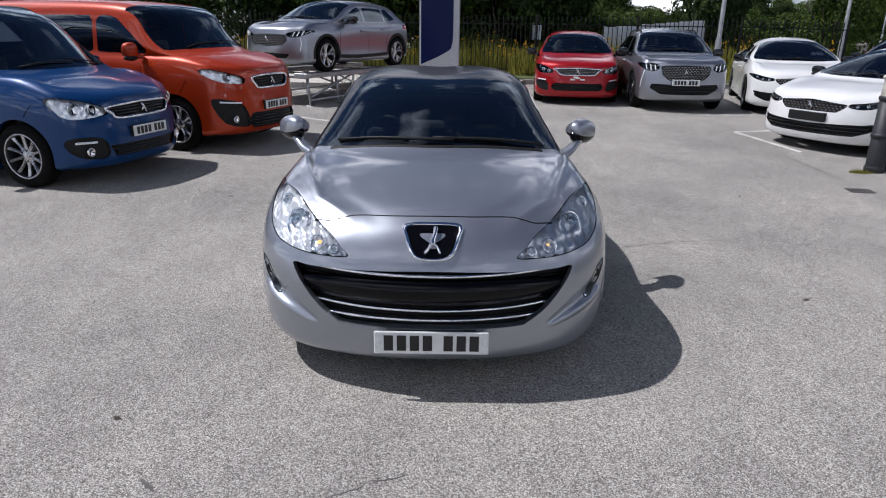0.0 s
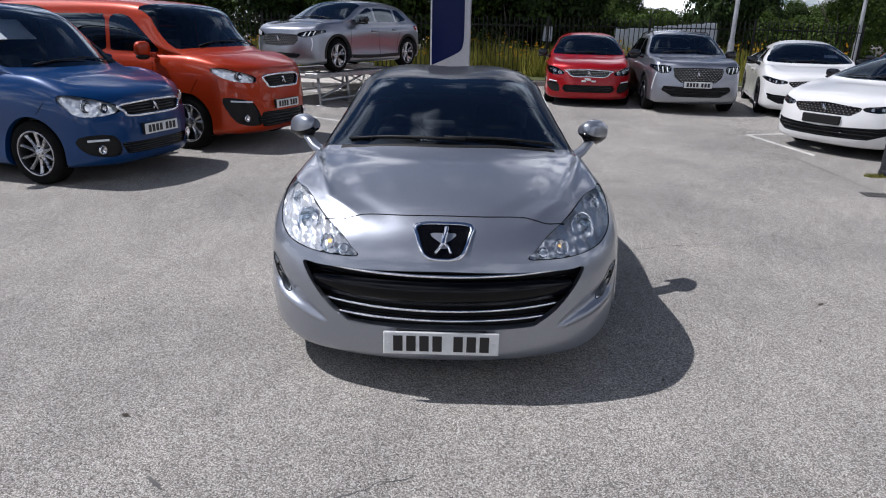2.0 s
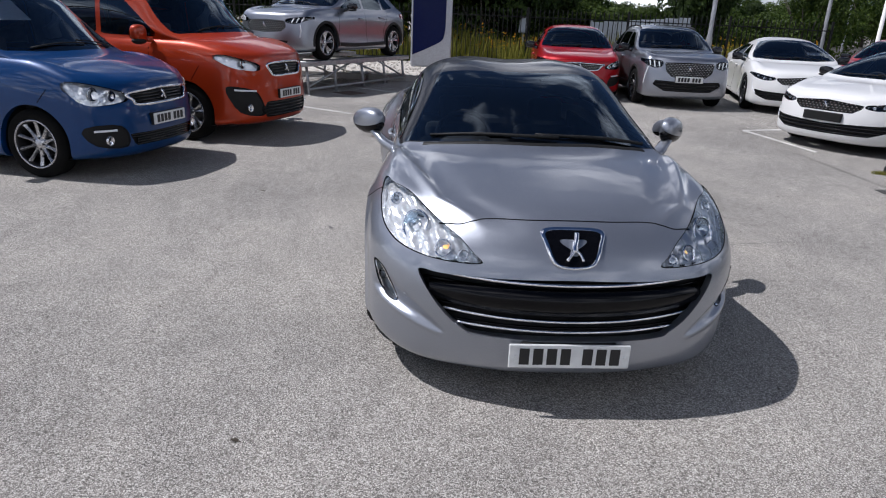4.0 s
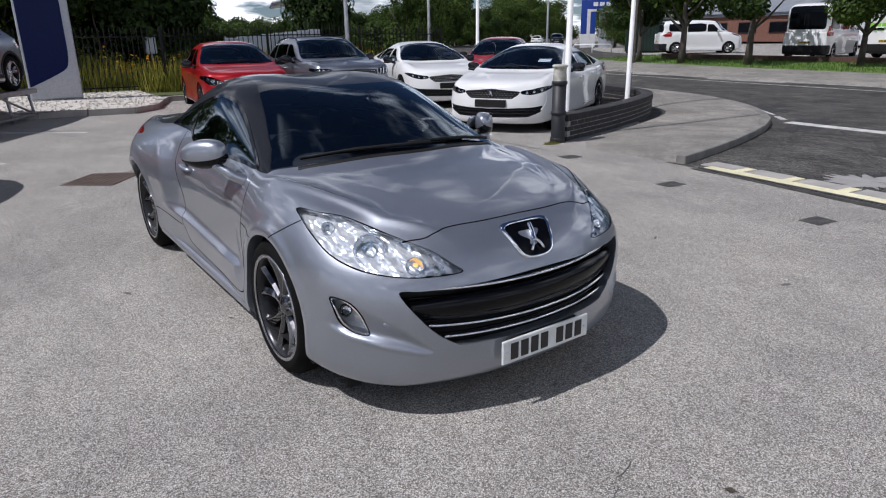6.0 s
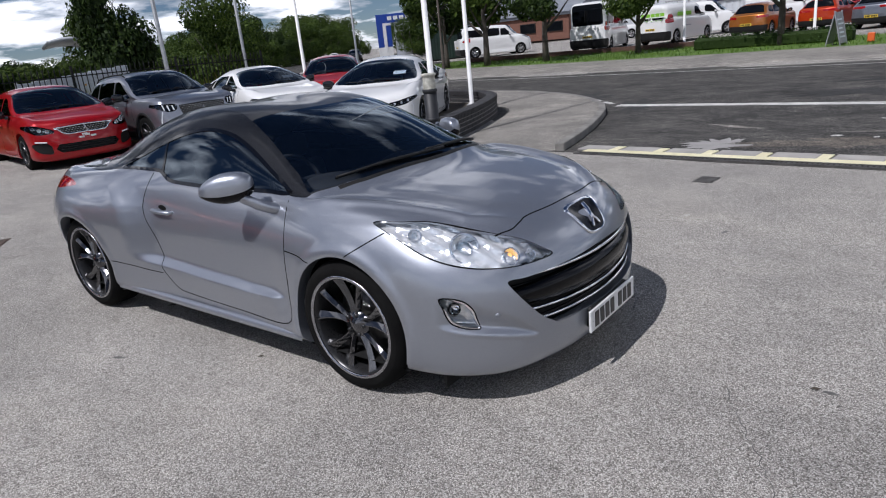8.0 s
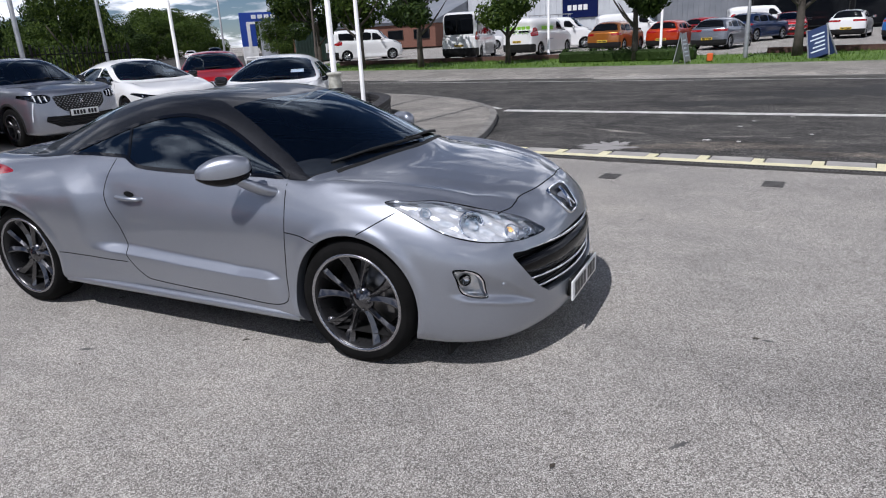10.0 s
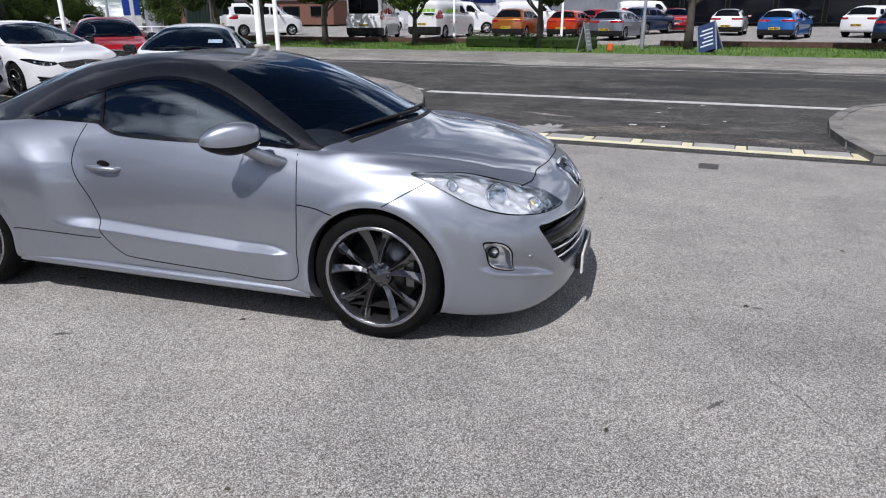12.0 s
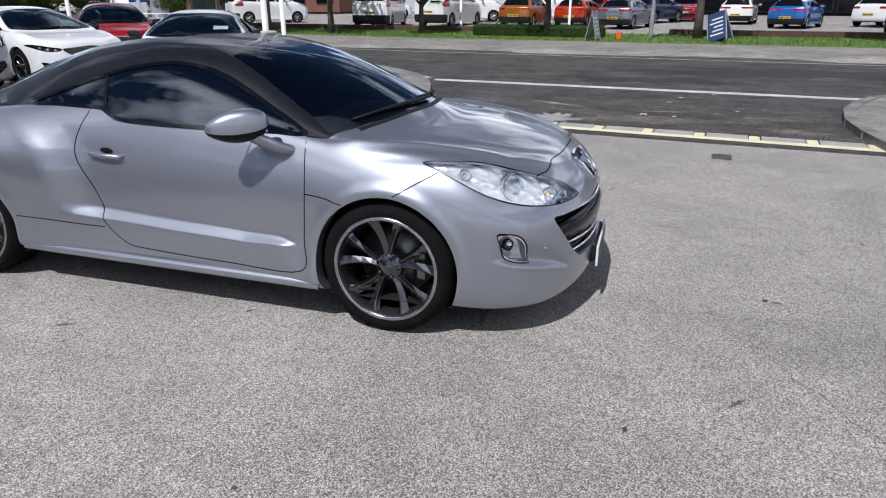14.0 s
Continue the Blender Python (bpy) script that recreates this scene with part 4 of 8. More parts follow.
    def roof_fn(V, uv, top):
        # the roof arches run from the screen's foot over the side windows down to the tail
        y, z = V[:, 1], V[:, 2]
        low = np.interp(y, [.18, .28, .40, .445, .648, .82, .95, 1.07, 1.25, 1.45, 1.67, 1.91, 2.16, 2.4, 2.6, 2.9], [.99, .920, .922, .926, 1.029, 1.116, 1.172, 1.207, 1.227, 1.21, 1.16, 1.088, 1.003, .985, .985, 1.05])
        return np.where(top & (y > .1) & (y < 2.95), np.maximum(low - z, 6.98 - uv[:, 0]), 9.0)
    def rail_fn(V, uv, top):
        return np.maximum(roof_fn(V, uv, top), np.where(top, (uv[:, 1] - inner(uv[:, 0])) * .25, 9.0))
    regions = [("arch", arch_fn(0, .362, .335)), ("rear_arch", arch_fn(2.612, .362, .335)), ("lamp", front_fn(lamp, .2)), ("grille", front_fn(grille, -.3)), ("fog", front_fn(fog, -.2)),
               ("side_window", side_fn(win)), ("screen", screen_fn), ("rear_screen", rear_fn), ("roof_arch", rail_fn), ("roof", roof_fn), ("tail_lamp", side_fn(tail, .5))]
    V, R, cuts = carve(V, F, UV, regions)
    whole = Surf(V, [f for fs in R.values() for f in fs])
    body_s = Surf(V, R["body"] + R["roof"] + R["roof_arch"])
    lining(car, V, R["roof"] + R["roof_arch"] + [f for f in R["body"] if sum(V[i][2] for i in f) / len(f) > .90 and .5 < sum(V[i][1] for i in f) / len(f) < 2.6], (0, 1.4, .8))
    ex_v, ex_f = [], []
    for nm, off in (("arch", lambda p: (-.07 * np.sign(p[0]), 0, 0)), ("rear_arch", lambda p: (-.07 * np.sign(p[0]), 0, 0)), ("grille", lambda p: (0, .05, 0)), ("fog", lambda p: (-.02 * np.sign(p[0]), .05, 0)),
                    ("lamp", lambda p: (-.006 * np.sign(p[0]), .014, -.012))):
        a, b = returns(V, cuts[nm], off)
        ex_f += [tuple(i + len(ex_v) for i in f) for f in b]
        ex_v += a
    vs, fs = submesh(V, R["body"], ex_v, ex_f)
    raw_part("body", vs, fs, M["silver"], car, "silver metallic bodywork")
    raw_part("roof", *submesh(V, R["roof"]), M["coupe_roof"], car, "dusty black double-bubble roof")
    raw_part("windscreen", *submesh(V, R["screen"]), M["screen"], car)
    raw_part("rear_window", *submesh(V, R["rear_screen"]), M["side_glass"], car)
    for s in (1, -1):
        def own(name):
            return [f for f in R[name] if s * sum(V[i][0] for i in f) > 0]
        raw_part("side_window", *submesh(V, own("side_window")), M["side_glass"], car)
        raw_part("roof_arch", *submesh(V, own("roof_arch")), M["arch_grey"], car, "dark grey speckled roof arch")
        raw_part("tail_lamp", *submesh(V, own("tail_lamp")), M["red_lens"], car, "red tail lamp")
        headlamp(car, V, own("lamp"), s)
        foglamp(car, V, own("fog"), s)
        # shut lines and window trims
        side = s
        for nm, pts in (("door_gap", [(.437, .930), (.407, .70), (.425, .45), (.455, .276), (.88, .268), (1.40, .285), (1.53, .312), (1.635, .415), (1.66, .48), (1.71, .60), (1.785, .74), (1.795, .85), (1.735, .995)]),
                        ("wing_gap", [(.407, .675), (.309, .667), (.205, .645)]), ("bumper_gap", [(-.052, .706), (-.155, .765), (-.258, .822)]), ("sill_gap", [(1.645, .388), (1.9, .395), (2.22, .408)])):
            ln = body_s.line("side", pts, side, 6)
            ribbon(nm, ln, .0055, .0006, M["gap"], car)
        trim = whole.line("side", [tuple(p) for p in win[::2]] + [tuple(win[0])], side, 2)
        ribbon("window_seal", trim, .022, .004, M["gloss_black"], car, "black window seal")
        ribbon("pillar_gap", whole.line("side", [(1.640, 1.00), (1.655, 1.09), (1.67, 1.17)], side, 5), .02, .003, M["gloss_black"], car, "black window post")
        ribbon("sill_strip", [(Vector((s * .886, y, .205 + .008 * y)), Vector((s, 0, .3)).normalized()) for y in np.linspace(.36, 2.24, 24)], .05, .016, M["silver"], car, "silver side skirt", True)
        door_handle(car, s, 1.61, .772, body_s)
    ribbon("hood_gap", whole.line("front", [(-.56, .764), (-.53, .768), (-.47, .774), (-.41, .792), (-.33, .802), (0, .810), (.33, .802), (.41, .792), (.47, .774), (.53, .768), (.56, .764)], 1, 8), .006, .0007, M["gap"], car)
    # cowl, wipers
    cowl = whole.line("top", [(-.62, .225), (-.38, .12), (0, .058), (.38, .12), (.62, .225)], 1, 6)
    ribbon("cowl_panel", cowl, .03, .004, M["black_trim"], car, "black plastic cowl", True)
    for x0, x1, yy in ((.10, -.58, .0), (.62, -.02, .0)):
        pts = []
        for t in np.linspace(0, 1, 9):
            x = x0 + (x1 - x0) * t
            hit, nn = whole.cast((x, .058 + .43 * x * x + .035 + .035 * t, 3), (0, 0, -1))
            pts.append(hit + Vector((0, 0, .020 - .008 * t)))
        wp = new("wiper")
        wp.parent = car
        bar("wiper_arm", [tuple(p) for p in pts], [.010] * 6 + [.007] * 3, M["black_trim"], wp, sides=6)
        bar("wiper_blade", [tuple(p + Vector((0, .012, -.008))) for p in pts[3:]], .006, M["rubber"], wp, sides=6)
    coupe_front(car, whole)
    for s in (1, -1):
        wheel(car, "front_wheel", s * .782, 0, .335, s, (5, .31, .056), .235, .258)
        wheel(car, "rear_wheel", s * .79, 2.612, .335, s, (5, .31, .056), .235, .258)
        for yc in (0, 2.612):
            bm = bmesh.new()
            lathe(bm, [(.40, s * .86), (.395, s * .50), (.001, s * .50)], 32, "x", (0, yc, .335))
            for v in bm.verts:
                v.co.z = max(v.co.z, .165)
            part("wheel_well", bm, M["black_trim"], car, smooth=True)
        bullet_mirror(car, s)
    block("caliper", (-.80, -.72, -.19, -.11, .25, .42), M["steel"], car, bevel=.02)
    bm = bmesh.new()
    for y0, y1, w0 in ((-.68, -.40, .50), (-.40, 3.1, .74)):
        box(bm, -w0, w0, y0, y1, .165, .22, .02)
    part("underbody", bm, M["black_trim"], car)
    for s in (1, -1):
        block("air_deflector", (s * .66 - .10, s * .66 + .10, -.455, -.44, .055, .20), M["black_trim"], car, "black rubber air deflector", .006)
    cabin(car, .35, .90, 1.55, .66, .28, 2.15, "seat", 2.6, .88)
    for s in (1, -1):
        bm = bmesh.new()
        bmesh.ops.create_uvsphere(bm, u_segments=14, v_segments=8, radius=1)
        for v in bm.verts:
            v.co = Vector((s * .34 + v.co.x * .19, .55 + v.co.y * .22, .88 + max(v.co.z, 0) * .07))
        part("instrument_cowl" if s < 0 else "dash_roll", bm, M["cabin"], car, smooth=True)
    block("interior_mirror", (-.12, .12, .80, .82, 1.21, 1.27), M["cabin"], car, bevel=.008)
    return car


def pressings(V):
    """Press the creases into the body: bumper scoops, door ledges, rear haunches, arch lips and the ridges of the bonnet."""
    V = V.copy()
    def ss(a, b, x):
        q = np.clip((x - a) / (b - a), 0, 1)
        return q * q * (3 - 2 * q)
    # hollow beside each fog lamp, over a bright ledge that runs inwards to a point
    ax, y, z = np.abs(V[:, 0]), V[:, 1], V[:, 2]
    z_lip = np.interp(ax, [.525, .64, .73, .81, .86], [.314, .345, .370, .392, .41])
    z_in = np.interp(ax, [.525, .65, .735, .80, .86], [.320, .384, .405, .42, .44])
    z_up = np.interp(ax, [.525, .60, .66, .72, .77, .86], [.335, .405, .455, .495, .53, .565])
    deep = .034 * np.clip((ax - .53) / .22, 0, 1) ** .8 * (1 - ss(.80, .865, ax))
    rise, fall = ss(0, 1, (z - z_lip) / (z_in - z_lip)), 1 - ss(0, 1, (z - z_in) / (z_up - z_in))
    d = np.where(y < -.3, deep * np.minimum(rise, fall) - .004 * np.exp(-((z - z_lip + .006) / .010) ** 2) * ss(.53, .58, ax) * (1 - ss(.80, .85, ax)), 0)
    V[:, 1] += d * .85
    V[:, 0] -= np.sign(V[:, 0]) * d * .5
    # door ledge: hollow above, a facet that leans out to a crisp edge, and a turn under it
    ax, y, z, sx = np.abs(V[:, 0]), V[:, 1], V[:, 2], np.sign(V[:, 0])
    lo = np.interp(y, [.46, .77, 1.22, 1.73, 2.0], [.408, .398, .412, .440, .450])
    tall = np.interp(y, [.46, .60, .9, 1.3, 2.0], [.012, .036, .052, .060, .056])
    wy = ss(.445, .56, y) * (1 - ss(1.72, 2.02, y)) * (ax > .7)
    up = np.clip((z - lo) / tall, 0, 1)
    out = np.where(z >= lo, .027 * (1 - up) ** 1.35, .027 * ss(.235, .40, z - lo + .405))
    V[:, 0] += sx * wy * (out - .010 * ss(0, .05, z - lo) * (1 - ss(.10, .34, z - lo)))
    # rear haunch: a swelling round the wheel whose front edge is a ridge
    edge = np.interp(z, [.44, .535, .686, .795, .877, .95], [1.94, 1.95, 1.955, 1.985, 2.076, 2.232])
    hz = ss(.34, .52, z) * (1 - ss(.76, 1.02, z)) * (ax > .6)
    V[:, 0] += sx * hz * (.021 * ss(-.26, .08, y - edge) * (1 - ss(2.75, 3.1, y)) + .007 * np.exp(-((y - edge - .03) / .075) ** 2) - .006 * np.exp(-((y - edge + .26) / .14) ** 2))
    # rolled lips round the wheel arches
    for yw in (0, 2.612):
        rr = np.hypot(y - yw, z - .335)
        V[:, 0] += sx * (ax > .72) * (z > .22) * .010 * np.exp(-((rr - .388) / .03) ** 2)
    # wing crests from the pillar to the bonnet's lip, a hollow outside them, and the raised middle of the bonnet
    ax = np.abs(V[:, 0])
    wh = ss(-.84, -.58, y) * (1 - ss(.16, .34, y)) * (z > .70)
    crest = np.interp(y, [-.75, -.68, -.52, -.2, .05, .3], [.37, .42, .565, .668, .735, .765])
    mid = np.interp(y, [-.8, -.4, .1], [.15, .30, .44])
    V[:, 2] += wh * (np.interp(y, [-.75, -.5, -.1, .3], [.006, .013, .020, .020]) * np.exp(-((ax - crest) / .033) ** 2) - .008 * np.exp(-((ax - crest + .11) / .06) ** 2) + .004 * (1 - ss(-.05, .09, ax - mid)))
    hollow = np.exp(-((y + .06) / .20) ** 2) * np.exp(-((z - .862) / .022) ** 2) * (ax > .70)
    V[:, 0] -= sx * .006 * hollow
    return V


def bullet_mirror(car, s):
    """Long rounded mirror housing over a black base, on a thick wedge foot."""
    mo = new("door_mirror")
    mo.parent = car
    c, along = Vector((s * .942, .700, .995)), Vector((s * .55, .835, 0)).normalized()
    side = Vector((along.y, -along.x, 0))
    for name, mat, z0, z1 in (("housing", M["silver"], -.36, 1.0), ("lower_cap", M["beam"], -1.0, -.36)):
        V, F = [], []
        nu, nv = 28, 14
        for i in range(nu + 1):
            t = -1 + 2 * i / nu
            full = (1 - abs(t) ** 2.6) ** .42
            top = .080 * full * (1 - .30 * max(0, t) ** 1.5)
            low = .078 * full * (1 - .45 * max(0, t) ** 1.3)
            for j in range(nv + 1):
                a = -math.pi / 2 + math.pi * j / nv
                h = math.sin(a)
                h = z0 + (h + 1) / 2 * (z1 - z0)
                w = .072 * full * max(0, 1 - abs(h) ** 3.0) ** .42
                V.append(c + along * (.147 * t) + side * (w * s) + Vector((0, 0, (top if h > 0 else low) * h - .012 * t)))
                V.append(c + along * (.147 * t) - side * (w * .62 * s) + Vector((0, 0, (top if h > 0 else low) * h - .012 * t)))
        n = 2 * (nv + 1)
        for i in range(nu):
            for j in range(nv):
                for k in (0, 1):
                    q = (i * n + 2 * j + k, i * n + 2 * j + 2 + k, (i + 1) * n + 2 * j + 2 + k, (i + 1) * n + 2 * j + k)
                    F.append(q if k else q[::-1])
            for j in (0, nv):
                q = (i * n + 2 * j, i * n + 2 * j + 1, (i + 1) * n + 2 * j + 1, (i + 1) * n + 2 * j)
                F.append(q if j else q[::-1])
        ob = raw_part(name, V, F, mat, mo, "black lower shell" if name == "lower_cap" else "")
        bm = bmesh.new()
        bm.from_mesh(ob.data)
        bmesh.ops.remove_doubles(bm, verts=bm.verts[:], dist=.0004)
        bmesh.ops.recalc_face_normals(bm, faces=bm.faces[:])
        bm.to_mesh(ob.data)
        bm.free()
    bm = bmesh.new()
    bmesh.ops.create_circle(bm, cap_ends=True, segments=20, radius=1.0)
    gc = c + Vector((-s * .02, .075, 0))
    for v in bm.verts:
        v.co = gc + Vector((v.co.x * .075, v.co.x * s * .03, v.co.y * .052))
    part("mirror_glass", bm, M["chrome"], mo)
    # the foot: a flattened blade that widens where it meets the door
    path = curve_pts([(s * .915, .640, .945), (s * .875, .600, .912), (s * .835, .560, .882), (s * .765, .525, .850)], 5)
    V, F = [], []
    m = len(path)
    for i, p in enumerate(path):
        t = i / (m - 1)
        d = Vector(path[min(i + 1, m - 1)] - path[max(i - 1, 0)]).normalized()
        u = Vector((0, 1, 0)) - d * d.y
        u.normalize()
        w = d.cross(u)
        for k in range(14):
            a = 2 * math.pi * k / 14
            V.append(Vector(p) + u * (.040 + .022 * t) * math.copysign(abs(math.cos(a)) ** .7, math.cos(a)) + w * (.021 + .010 * t) * math.sin(a))
    for i in range(m - 1):
        for k in range(14):
            F.append((i * 14 + k, i * 14 + (k + 1) % 14, (i + 1) * 14 + (k + 1) % 14, (i + 1) * 14 + k))
    raw_part("foot", V, F, M["silver"], mo, "silver mirror foot")
    return mo


def headlamp(car, V, faces, s):
    """Clear lens over a bright bowl with round units, one bulb lit."""
    hl = new("headlamp")
    hl.parent = car
    vs, fs = submesh(V, faces)
    raw_part("lens", vs, fs, M["lens"], hl, "clear polycarbonate lens")
    ax = Vector((s * .50, -.78, .38)).normalized()
    bowl = [Vector(v) - ax * (.048 + .006 * math.sin(v[0] * 95 + v[2] * 40) + .004 * math.sin(v[2] * 120)) for v in vs]
    raw_part("bowl", bowl, fs, M["facet"], hl, "faceted bright reflector", False)
    ed = {}
    for f in fs:
        for a, b in zip(f, f[1:] + f[:1]):
            k = (min(a, b), max(a, b))
            ed[k] = ed.get(k, 0) + 1
    rv, rf = [], []
    for (a, b), n in ed.items():
        if n == 1:
            k = len(rv)
            rv += [vs[a], vs[b], bowl[b], bowl[a]]
            rf.append((k, k + 1, k + 2, k + 3))
    raw_part("bezel", rv, rf, M["reflector"], hl, "bright side wall of the lamp", False)
    loop = {a: b for (a, b), n in ed.items() if n == 1}
    sv, sf = [], []
    mid = Vector(np.mean(vs, 0))
    for (a, b), n in ed.items():
        if n == 1:
            k = len(sv)
            for i in (a, b):
                p = Vector(vs[i])
                o = (p - mid)
                o = (o - ax * o.dot(ax)).normalized()
                sv += [p - o * .003 + ax * .0015, p + o * .004 + ax * .0012]
            sf.append((k, k + 1, k + 3, k + 2))
    raw_part("lens_seal", sv, sf, M["gap"], hl, "thin dark seal", False)
    tree = Surf(vs, fs)
    for x, z, r, lit in ((.770, .806, .030, False), (.682, .742, .070, False), (.562, .687, .040, True), (.475, .672, .024, False)):
        p, nn = tree.cast((s * x, -3, z), (0, 1, 0))
        if p is None:
            continue
        q = p - ax * .042
        u = new("lamp_unit")
        u.parent = hl
        m = look(q, q + ax)
        for nm, prof, mt in (("ring", [(r * .82, .0), (r * .95, .012), (r, .0), (r * .95, -.02)], M["chrome"]), ("dish", [(r * .85, .004), (r * .6, -.016), (r * .2, -.026), (.001, -.026)], M["reflector"])):
            bm = bmesh.new()
            lathe(bm, [(a, -b) for a, b in prof], 24, "z")
            bmesh.ops.transform(bm, matrix=m, verts=bm.verts[:])
            part(nm, bm, mt, u, smooth=True)
        bm = bmesh.new()
        bmesh.ops.create_uvsphere(bm, u_segments=14, v_segments=8, radius=r * (.42 if not lit else .42))
        bmesh.ops.transform(bm, matrix=Matrix.Translation(q + ax * (.004 if not lit else -.020)), verts=bm.verts[:])
        part("bulb", bm, M["bulb"] if lit else M["lens"], u, "lit warm bulb" if lit else "", smooth=True)


def foglamp(car, V, faces, s):
    """A dark recess with a bright slanted reflector and one round unit behind a clear lens."""
    fl = new("fog_lamp")
    fl.parent = car
    vs, fs = submesh(V, faces)
    inward = Vector((-s * .55, .83, 0))
    vs = [Vector(v) for v in vs]
    mid = sum(vs, Vector()) / len(vs)
    raw_part("fog_recess", [v + inward * (.030 + .018 * max(0, min(1, (v.z - .40) / .14))) for v in vs], fs, M["facet"], fl, "bright faceted recess")
    raw_part("fog_lens", [v + inward * .004 for v in vs], fs, M["lens"], fl)
    ed = {}
    for f in fs:
        for a, b in zip(f, f[1:] + f[:1]):
            k = (min(a, b), max(a, b))
            ed[k] = ed.get(k, 0) + 1
    for name, mat, w0, w1, up, label in (("fog_seal", "gap", -.004, .003, .0010, "thin dark seal"), ("fog_surround", "chrome", -.012, -.004, -.002, "thin chrome surround")):
        rv, rf = [], []
        for (a, b), n in ed.items():
            if n == 1:
                k = len(rv)
                for i in (a, b):
                    o = vs[i] - mid
                    o = (o - inward * o.dot(inward)).normalized()
                    rv += [vs[i] + o * w0 - inward * up, vs[i] + o * w1 - inward * up]
                rf.append((k, k + 1, k + 3, k + 2))
        raw_part(name, rv, rf, M[mat], fl, label, False)
    c = Vector((s * .808, mid.y, .492))
    near = min(vs, key=lambda v: (v.x - c.x) ** 2 + (v.z - c.z) ** 2)
    q = near + inward * .018
    m = look(q, q - inward)
    for name, prof, mat in (("lamp_ring", [(.021, .006), (.026, -.010), (.029, .004), (.027, .016)], "gloss_black"), ("lamp_dish", [(.022, .0), (.015, .010), (.001, .016)], "chrome")):
        bm = bmesh.new()
        lathe(bm, prof, 20, "z")
        bmesh.ops.transform(bm, matrix=m, verts=bm.verts[:])
        part(name, bm, M[mat], fl, smooth=True)


def door_handle(car, s, y, z, surf):
    dh = new("door_handle")
    dh.parent = car
    p, nn = surf.cast((s * 3, y, z), (-s, 0, 0))
    x = abs(p.x)
    # black oval put in for the shade inside the silver handle recess
    bm = bmesh.new()
    bmesh.ops.create_uvsphere(bm, u_segments=16, v_segments=8, radius=1)
    for v in bm.verts:
        v.co = Vector((s * (x - .006 + abs(v.co.x) * .004), y + v.co.y * .052, z + .010 + v.co.z * .032))
    part("handle_cup_shade", bm, M["black_trim"], dh, smooth=True)
    bar("handle_bar", [(s * (x - .01), y - .115, z), (s * (x + .018), y - .095, z), (s * (x + .026), y, z + .003), (s * (x + .018), y + .085, z + .004), (s * (x - .01), y + .105, z + .004)],
        [.009, .013, .014, .013, .009], M["silver"], dh, sides=10)


